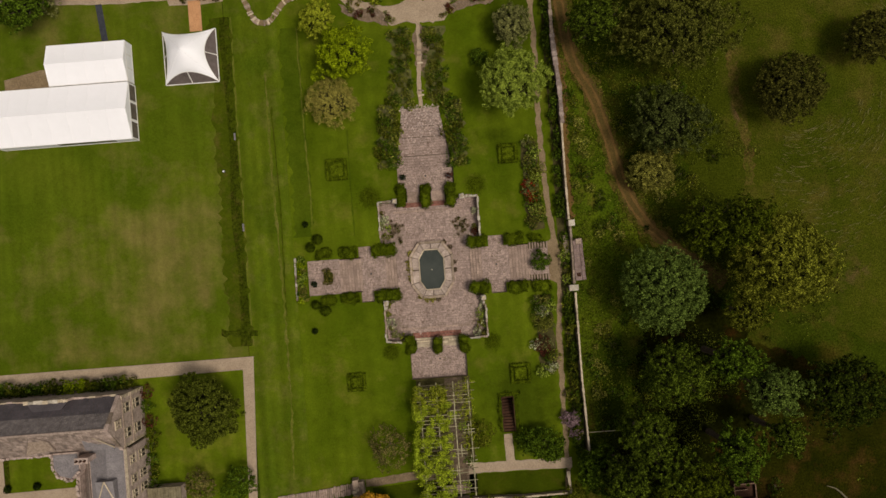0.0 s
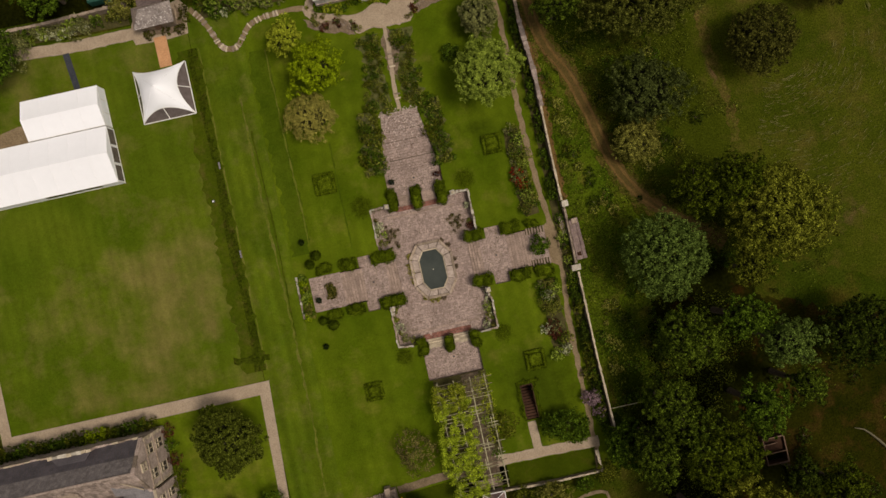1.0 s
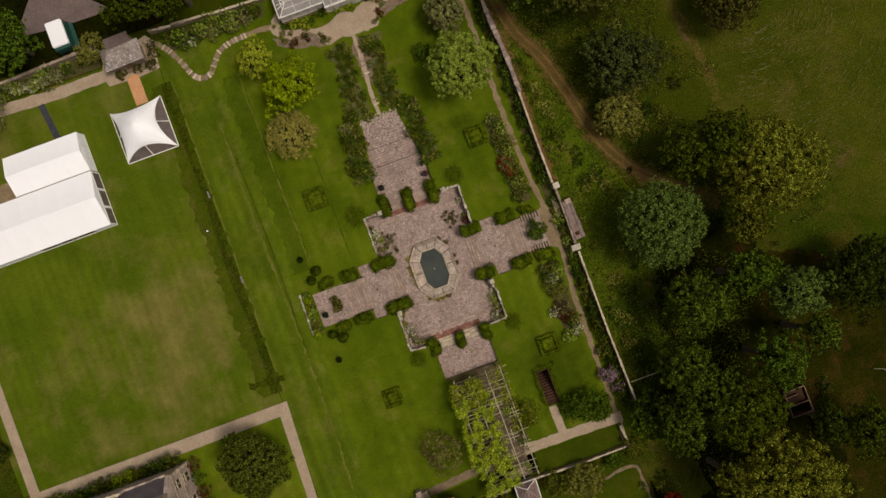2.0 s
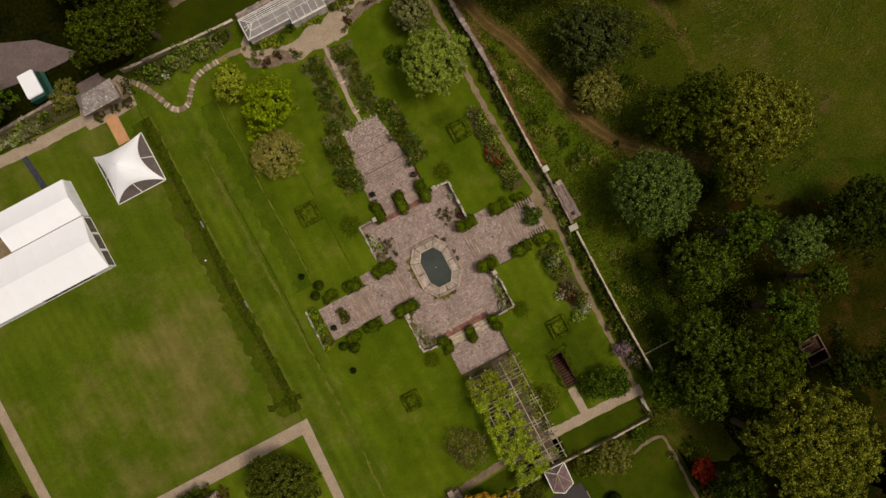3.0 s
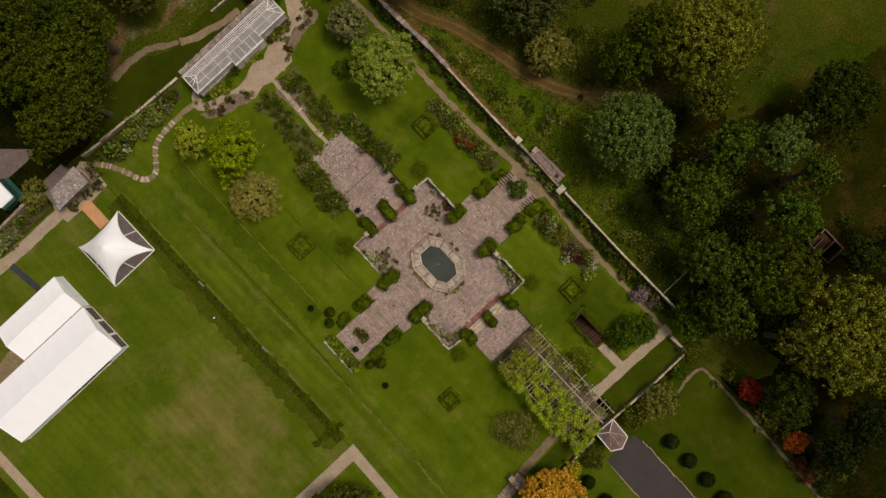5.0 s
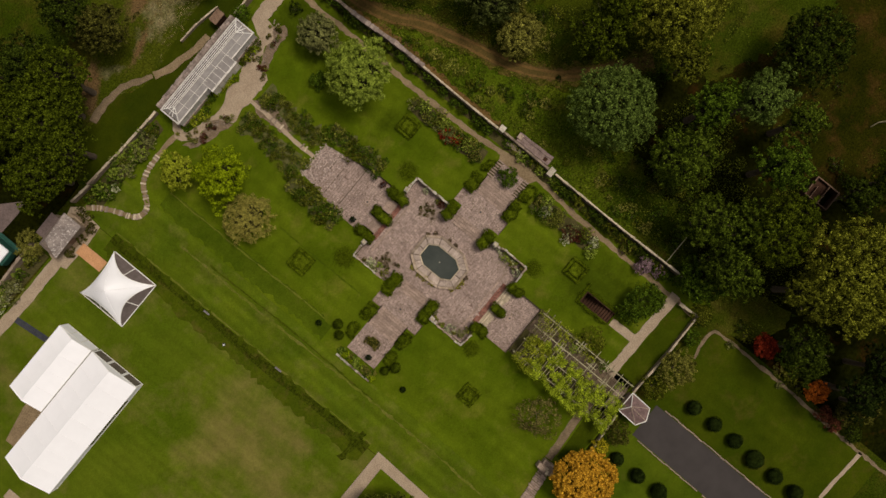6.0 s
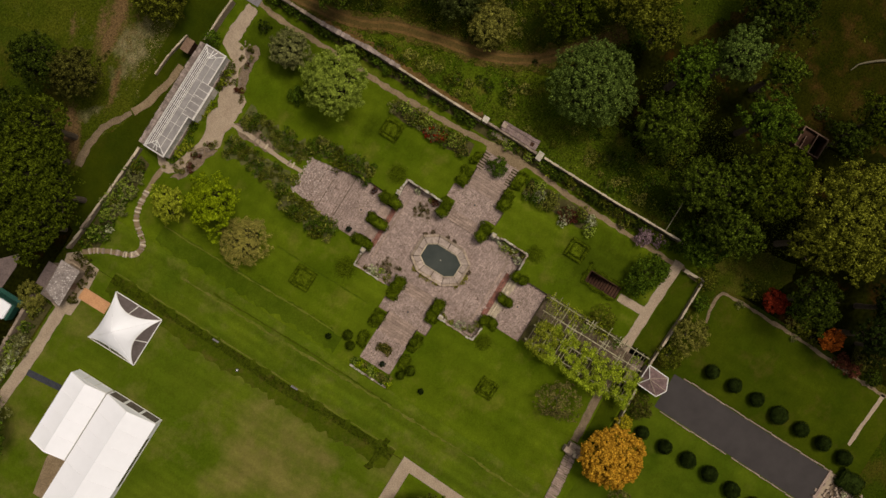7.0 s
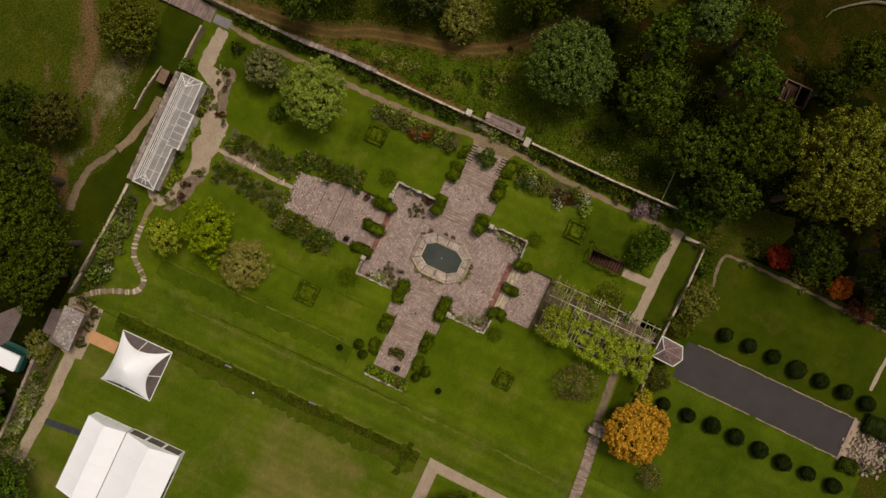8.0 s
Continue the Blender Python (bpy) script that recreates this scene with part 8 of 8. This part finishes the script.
for y0_, y1_, n in ((4.8, 19, 30), (-17.6, -5.2, 26)):
    for k in range(n):
        copy_thing(random.choice(border), Matrix.Translation((random.uniform(15.9, 18.2), random.uniform(y0_, y1_), 0.0)) @ pose(0, 0, 0, 0, 0, random.uniform(0, 360)) @ Matrix.Scale(random.uniform(0.55, 1.15), 4))
for x, y, r, leaf, lab in ((16.14, 11.87, 1.1, "red", "red flowering plants in the border"), (16.27, 10.08, 0.9, "red", "red flowering plants in the border"), (16.44, -13.11, 1.3, "maroon", "dark maroon shrub in the border"), (16.87, -14.48, 1.0, "maroon", "dark maroon shrub in the border"),
                           (16.85, -7.80, 1.0, "white", "white flowering plants in the border"), (15.37, -13.03, 0.8, "white", "white flowering plants in the border"), (16.31, -17.11, 1.0, "pale", "pale plants in the border"), (17.76, -16.78, 0.9, "white", "pale silvery plants in the border"),
                           (20.25, -21.43, 1.0, "lightolive", "pale bush by the path")):
    shrub(x, y, r, 1.1, leaf, lab, "border_plant", "plant", 1.0, 0.17)
wallbed = [shrub(20.95, 40 - 3.1 * k, 0.75, 1.6, leaf, "dark leafy climber at the foot of the wall", "wall_shrub", "shrub", 0.9, 0.19, group="shrubs along the east wall") for k, leaf in enumerate(("mid", "dark", "mid", "deepolive", "olive"))]
for k in range(150):
    y = random.uniform(6.5, 45) if k < 84 else random.uniform(-31, -6)
    copy_thing(wallbed[random.randrange(4) if k < 84 else random.choice((1, 4, 1, 2))], Matrix.Translation((random.uniform(20.5, 21.4), y, 0.0)) @ pose(0, 0, 0, 0, 0, random.uniform(0, 360)) @ Matrix.Scale(random.uniform(0.6, 1.15), 4))

# the north borders
nborder = [shrub(-12.5 - 1.7 * k, 47.9, 1.0, 1.5, leaf, "leafy shrub in the north border", "border_shrub", "shrub", 0.9, 0.19, group="shrubs in the north border") for k, leaf in enumerate(("mid", "greygreen", "pale", "mid", "olive"))]
setting("flower_bed", draped([(-11.5, 46.9), (-18, 46.6), (-27.4, 47.0), (-28, 49.8), (-11, 48.8)], 0.04), M_SOIL, "earth border under the north wall", "bed")
setting("flower_bed", draped([(-39, 48.7), (-95, 49.9), (-95, 51.3), (-39, 51.2)], 0.04), M_SOIL, "earth border under the north wall", "bed")
for k in range(38):
    x = random.uniform(-27.4, -11.0)
    copy_thing(random.choice(nborder), Matrix.Translation((x, random.uniform(46.6, 49.2), gz(x))) @ pose(0, 0, 0, 0, 0, random.uniform(0, 360)) @ Matrix.Scale(random.uniform(0.6, 1.2), 4))
for k in range(52):
    x = random.uniform(-72, -40)
    copy_thing(random.choice(nborder), Matrix.Translation((x, random.uniform(48.9, 50.9), GL)) @ pose(0, 0, 0, 0, 0, random.uniform(0, 360)) @ Matrix.Scale(random.uniform(0.6, 1.15), 4))
for x, y in ((-47.2, 49.8), (-48.4, 49.6), (-49.5, 49.7), (-50.6, 49.4), (-51.6, 49.9), (-53.0, 49.6), (-23.4, 46.8), (-46.0, 50.0)):
    shrub(x, y, 0.7, 0.9, "white", "white flowering plant in the north border", "flowering_plant", "plant", 1.1, 0.17, group="white flowers in the north border")
shrub(-38.63, 51.27, 2.7, 3.2, "lightolive", "pale olive bush beside the pavilion", dense=0.8)
shrub(-57.99, 47.63, 3.6, 4.0, "greygreen", "grey-green bushes at the end of the path", dense=0.6)
for k in range(19):
    x = -8.6 + 0.95 * k + random.uniform(-0.3, 0.3)
    if not -1.9 < x < -0.6 and not 2.6 < x < 3.9:
        shrub(x, 43.7 + random.uniform(-0.5, 0.4), random.uniform(0.4, 0.95), 1.0, random.choice(("yellowgreen", "yellowgreen", "mid", "lime", "lawnhedge", "brown")), "bushy plant in front of the glasshouse", "front_plant", "plant", 1.0, 0.16, group="plants in front of the glasshouse")
shrub(10.4, 48.2, 1.5, 2.6, "mid", "green bush beside the glasshouse", dense=1.0)
for k in range(24):
    x = -49.2 - 1.2 * k
    shrub(x, -14.3 + random.uniform(-0.25, 0.25), random.uniform(1.1, 1.38), 2.9, ("olive", "mid", "mid", "dark", "deepolive")[k % 5] if k not in (6, 7, 8) else "lime", "bushy shrub along the foot of the house", "house_shrub", "shrub", 1.2, 0.2, group="shrubs along the house")
for x, y, leaf in ((-46.7, -16.0, "maroon"), (-46.5, -20.6, "maroon"), (-46.8, -18.2, "mid"), (-46.2, -22.6, "olive"), (-46.4, -24.4, "olive"), (-46.6, -26.6, "mid"), (-46.3, -28.6, "olive"), (-46.5, -30.2, "mid")):
    shrub(x, y, 1.0, 1.9, leaf, "dark red wall shrub by the house" if leaf == "maroon" else "green wall shrub by the house", "house_shrub", "shrub", 0.9, 0.2)

# ---- trees south of the wall and round the canal ----
tree(-11.54, -37.85, 5.0, 6.6, "autumn", "golden orange autumn tree with a round crown", dense=2.6, blade=0.24, lumpy=0.045)
shrub(-6.4, -37.9, 1.5, 1.8, "gold", "yellow flowering bush by the wall")
shrub(-2.9, -38.5, 2.2, 2.4, "brown", "dark brownish bush by the canal pavilion", dense=0.7)
shrub(-17.11, -43.69, 2.2, 2.4, "twiggy", "thin brownish bush on the lawn", dense=0.5)
shrub(10.6, -38.9, 3.4, 3.4, "lightolive", "pale olive bushy tree under the wall", dense=0.9, blade=0.2)
shrub(6.21, -38.20, 2.3, 2.6, "olive", "dark olive bush under the wall", dense=0.8)
shrub(15.93, -38.02, 1.5, 1.9, "mid", "dark green bush under the wall", dense=0.8)
shrub(19.70, -36.85, 2.0, 2.0, "olive", "olive bush at the wood's edge")
tree(21.78, -46.74, 2.0, 4.6, "red", "small red-leaved tree at the lawn's edge", blade=0.22, dense=1.5, lumpy=0.08)
tree(21.51, -57.19, 1.75, 4.6, "orange", "small orange-leaved tree at the lawn's edge", blade=0.2, dense=1.6, lumpy=0.06)
for x, y, r, leaf in ((21.21, -53.70, 1.4, "olive"), (20.81, -51.78, 1.0, "lightolive"), (20.55, -55.98, 1.2, "olive"), (19.90, -61.61, 1.5, "maroon"), (19.72, -63.81, 1.5, "maroon"), (21.66, -44.46, 1.2, "olive"), (22.34, -43.05, 1.0, "dark"), (23.08, -51.66, 1.8, "mid"), (23.32, -56.19, 1.7, "dark"), (21.88, -63.86, 2.0, "brown"), (20.38, -67.04, 1.6, "dark"), (19.04, -43.66, 0.6, "greygreen"), (19.00, -53.64, 0.5, "greygreen")):
    shrub(x, y, r, r * 1.1, leaf, "low bush under the trees at the lawn's edge", "wood_shrub", "shrub", 0.8, 0.22)
hedge(2.87, 6.07, -74.87, -70.67, 1.3, 0.0, "yew", "dark clipped yew block at the canal's end", "yew_block", "yew blocks at the canal's end")
hedge(-3.95, -1.55, -72.95, -69.75, 1.2, 0.0, "boxball", "dark green clipped block at the canal's end", "yew_block", "yew blocks at the canal's end")
end_rocks = bmesh.new()
for k in range(330):
    x, y = random.gauss(0.65, 1.6), random.gauss(-74.06, 1.7)
    a, b = random.uniform(0.05, 0.26), random.uniform(0.05, 0.20)
    add_box(end_rocks, x - a, x + a, y - b, y + b, 0.0, 0.15 + random.uniform(0.0, 0.45), 0.07)
tagged(new("rockery_stones", mesh_of("rockery_stones", end_rocks, M_CAP)), "pale broken rockery stones at the canal's end", "stones", kind="stuff")
for k in range(9):
    shrub(random.gauss(0.65, 1.6), random.gauss(-74.06, 1.6), random.uniform(0.4, 0.9), 0.8, random.choice(("greygreen", "white", "purple", "rose")), "straggly pale plant among the rockery stones", "rockery_plant", "plant", 0.7, 0.2, group="plants in the rockery")

# ---- the wood and meadow trees in the east ----
for x, y, r, h, leaf, lumpy, lab in (
        (26.66, 34.81, 4.3, 11, "wood", 0.27, "leafy green tree by the track"),
        (38.40, 33.71, 9.0, 13, "sage", 0.2, "very broad olive-green tree at the meadow's edge"),
        (37.0, 19.6, 6.2, 9, "slate", 0.27, "dark spreading tree by the track"),
        (56.23, 23.44, 5.7, 7.5, "brown", 0.05, "round dark brownish green tree in the meadow"),
        (69.25, 30.19, 4.4, 7, "brown", 0.06, "round dark brownish tree in the meadow"),
        (33.77, -4.98, 6.9, 12, "bluegreen", 0.05, "broad blue-green tree beside the garden wall"),
        (41.09, 3.30, 5.0, 11, "deepolive", 0.27, "dark green tree beside the broad olive tree"),
        (50.48, -2.41, 8.2, 14, "sunolive", 0.09, "very broad olive-yellow tree in the meadow"),
        (46.08, -9.70, 3.5, 10, "olive", 0.15, "olive tree beside the broad olive-yellow tree"),
        (45.96, 3.22, 4.8, 13, "deepolive", 0.15, "dark olive tree beside the broad olive-yellow tree"),
        (34.44, -17.53, 5.7, 13, "wood", 0.18, "dark green tree in the wood"),
        (41.88, -15.86, 3.8, 14, "mid", 0.28, "fresh green tree in the wood"),
        (47.09, -20.35, 4.6, 15, "bluegreen", 0.3, "grey-green tree in the wood"),
        (41.69, -28.92, 4.6, 14, "mid", 0.28, "fresh green tree in the wood"),
        (48.72, -27.30, 3.3, 13, "wood", 0.27, "dark green tree in the wood"),
        (29.93, -26.68, 4.6, 12, "wood", 0.27, "dark green tree in the wood"),
        (26.12, -31.69, 3.5, 11, "dark", 0.27, "dark green tree in the wood"),
        (32.77, -32.68, 4.6, 12, "wood", 0.27, "dark green tree in the wood"),
        (37.60, -34.29, 3.8, 13, "deepolive", 0.27, "deep olive tree in the wood"),
        (59.44, -22.38, 6.5, 11, "dark", 0.14, "dark broad tree at the wood's edge"),
        (36.26, -47.33, 9.6, 17, "sunolive", 0.18, "huge olive-green tree at the wood's edge"),
        (30.23, -43.44, 4.7, 14, "olive", 0.27, "olive-green tree at the wood's edge"),
        (33.61, -34.74, 5.0, 14, "deepolive", 0.27, "deep olive tree in the wood"),
        (25.92, -33.90, 4.3, 12, "wood", 0.28, "dark green tree in the wood"),
        (23.26, -32.67, 4.0, 6, "mid", 0.1, "green tree outside the garden's corner"),
        (52.33, -44.50, 4.7, 11, "deepolive", 0.27, "deep olive tree beside the ruined shed"),
        (47.25, -41.79, 3.2, 9, "dark", 0.27, "dark tree beside the ruined shed"),
        (24.04, -49.60, 4.4, 11, "dark", 0.3, "very dark conifer-like tree"),
        (23.75, -59.16, 3.5, 12, "yew", 0.3, "very dark conifer-like tree"),
        (28.63, -59.32, 4.1, 12, "yew", 0.3, "very dark thin tree beside the canal garden"),
        (23.6, -62.5, 2.6, 8, "brown", 0.3, "dark brownish twiggy tree beside the canal garden"),
        (35.43, -57.86, 3.8, 13, "dark", 0.27, "dark tree at the wood's edge")):
    tree(x, y, r, h, leaf, lab, lumpy=lumpy)
tree(34.96, 12.69, 4.0, 4.6, "lightolive", "pale olive rounded bush-like tree by the track", dense=1.4, blade=0.24, lumpy=0.08)

scrub = [shrub(27.5 + 1.5 * k, -14.0 - 2.2 * k, 1.2, 1.5, leaf, "scrubby bush at the wood's edge", "scrub_bush", "shrub", 0.8, 0.24, group="scrub round the wood") for k, leaf in enumerate(("dark", "mid", "olive", "dark"))]
for k in range(90):
    x, y = random.choice(((random.uniform(24, 33), random.uniform(-32, -6)), (random.uniform(46, 62), random.uniform(-52, -14)), (random.uniform(24.5, 33), random.uniform(4, 38)), (random.uniform(36, 48), random.uniform(0, 34))))
    if abs(x - (24.3 + max(0, 32 - y) * 0.31 - max(0, 12 - y) * -0.25)) > 3.0:
        copy_thing(random.choice(scrub) if x < 44 else scrub[0], Matrix.Translation((x, y, 0.0)) @ pose(0, 0, 0, 0, 0, random.uniform(0, 360)) @ Matrix.Diagonal((*[random.uniform(0.35, 1.1)] * 2, random.uniform(0.3, 0.8), 1)))

edge = smooth_line([(25.6, -31.5), (27.4, -29), (30.8, -24), (31.8, -16), (34.6, -9), (40, -7), (46, -8)], 0.8)
for k, q in enumerate(edge):
    copy_thing(random.choice((scrub[0], scrub[1], scrub[3])), Matrix.Translation((q.x + random.uniform(-1.0, 0.8), q.y + random.uniform(-0.9, 0.9), 0.0)) @ pose(0, 0, 0, 0, 0, random.uniform(0, 360)) @ Matrix.Scale(random.uniform(0.4, 1.0), 4))
weeds = [shrub(24.6 + 1.3 * k, 14.0 - 3.1 * k, 0.8, 0.6, leaf, "low clump of weeds in the meadow", "weed_clump", "weeds", 0.7, 0.2, group="weed clumps in the meadow") for k, leaf in enumerate(("olive", "rose", "mid", "lightolive"))]
for k in range(110):
    y = random.uniform(-30, 40)
    x = random.uniform(23.4, 30.5 if y < 8 else 26.0) if k % 3 else random.uniform(33, 44)
    if k % 3 == 0:
        y = random.uniform(8, 40)
    if abs(x - (24.3 + max(0, 32 - y) * 0.31)) > 2.0 or y < 0:
        copy_thing(random.choice(weeds), Matrix.Translation((x, y, 0.0)) @ pose(0, 0, 0, 0, 0, random.uniform(0, 360)) @ Matrix.Diagonal((*[random.uniform(0.4, 1.3)] * 2, random.uniform(0.4, 0.9), 1)))

# ---- trees in the north-west ----
for x, y, r, h, leaf, lumpy, lab in (
        (-4.97, 61.17, 4.7, 9, "brown", 0.22, "brownish green tree in the north field"),
        (-6.37, 65.67, 4.2, 11, "dark", 0.2, "dark tree in the north wood"),
        (-14.07, 59.10, 5.0, 14, "deepolive", 0.2, "large leafy tree behind the north wall"),
        (-21.19, 57.15, 5.9, 15, "deepolive", 0.2, "large dark leafy tree behind the north wall"),
        (-21.78, 52.66, 4.9, 13, "deepolive", 0.2, "large leafy tree behind the north wall"),
        (-27.43, 53.20, 5.1, 13, "deepolive", 0.2, "large leafy tree behind the north wall"),
        (-15.54, 64.22, 4.9, 13, "dark", 0.2, "dark tree in the north wood"),
        (-24.99, 63.70, 7.3, 15, "deepolive", 0.2, "large dark leafy tree behind the north wall"),
        (-18.06, 58.04, 5.4, 14, "deepolive", 0.2, "large leafy tree behind the north wall"),
        (-21.10, 71.02, 5.7, 14, "deepolive", 0.2, "large leafy tree behind the north wall"),
        (12.08, 57.24, 4.8, 7, "olive", 0.08, "round olive tree in the north field"),
        (-59.00, 45.82, 5.1, 9, "mid", 0.2, "leafy green tree behind the trailer"),
        (-48.55, 54.50, 5.0, 10, "mid", 0.2, "leafy green tree behind the trailer")):
    tree(x, y, r, h, leaf, lab, lumpy=lumpy)
shrub(-75.0, -3.68, 2.2, 2.5, "dark", "dark shrub west of the gravel path", "wood_shrub")
tree(-77.19, 7.09, 6.0, 9, "mid", "leafy tree west of the gravel path")

# ---- rough grass of the meadow ----
rng = np.random.default_rng(77)
n = 120000
P = np.column_stack([rng.uniform(22.8, 78, n), rng.uniform(-46, 48, n), rng.uniform(0.05, 0.35, n)])
P = P[np.array([noise.noise(Vector((x * 0.13, y * 0.13, 3))) + 0.4 * noise.noise(Vector((x * 0.5, y * 0.5, 8))) > (-0.05 + max(0, (x - 45) * (0.02 if y < 0 else 0.05)) if x > 37 else -0.3) for x, y, z in P])]
track_line = np.array([(22.6, 46), (24.6, 32), (27.6, 25.4), (31.3, 10.8), (34.0, 5.2), (37.6, 1.3), (42, -2.5)])
far = np.ones(len(P), bool)
for a, b in zip(track_line, track_line[1:]):
    f = np.clip(((P[:, :2] - a) @ (b - a)) / ((b - a) @ (b - a)), 0, 1)
    far &= np.linalg.norm(P[:, :2] - a - f[:, None] * (b - a), axis=1) > 0.75 + 0.9 * rng.uniform(0, 1, len(P)) ** 2
P = P[far & ((P[:, 0] < 47) | (P[:, 1] > -13) | (rng.uniform(0, 1, len(P)) < 0.12))]
ob = new("meadow_tufts", leaf_mesh("meadow_tufts", P, unit(rng.normal(size=(len(P), 3)) * 0.6 + np.array([0.25, -0.1, 0.8])), 0.30, rng, foliage("tuft_blades", (0.030, 0.045, 0.003), (0.100, 0.110, 0.013)), 0.45))
tagged(ob, "tufts of tall weeds and grass in the meadow", "grass", kind="stuff")
n = 5200
P = np.column_stack([rng.uniform(-5, 14, n), rng.uniform(52.5, 63, n), rng.uniform(0.04, 0.16, n)])
P = P[np.array([1.15 - ((x - 4.4) / 8.0) ** 2 - ((y - 57.4 - 0.16 * (x - 4.4)) / 3.4) ** 2 + 1.3 * noise.noise(Vector((x * 0.9, y * 1.7, 4))) > 0.75 for x, y, z in P])]
ob = new("straw_tufts", leaf_mesh("straw_tufts", P, unit(rng.normal(size=P.shape) * 0.4 + np.array([0, 0, 1.0])), 0.22, rng, foliage("straw_blades", (0.130, 0.104, 0.036), (0.240, 0.195, 0.088)), 0.4))
tagged(ob, "pale broken tufts of straw in the north field", "grass", kind="stuff")
n = 7000
P = np.column_stack([-np.abs(rng.normal(0, 0.9, n)), rng.uniform(STRIP[-1][1], STRIP[0][1], n), np.full(n, 0.0)])
P[:, 0] += np.interp(P[:, 1], [q[1] for q in STRIP[::-1]], [q[0] for q in STRIP[::-1]])
P[:, 2] = np.array([gz(x) for x in P[:, 0]]) + rng.uniform(0.03, 0.25, n)
ob = new("long_grass", leaf_mesh("long_grass", P, unit(rng.normal(size=(n, 3)) * 0.5 + np.array([0, 0, 0.9])), 0.13, rng, foliage("long_blades", (0.024, 0.034, 0.002), (0.042, 0.052, 0.004), patch=0.25), 0.4))
tagged(ob, "strip of uncut dark grass at the bank's foot", "grass", kind="stuff")
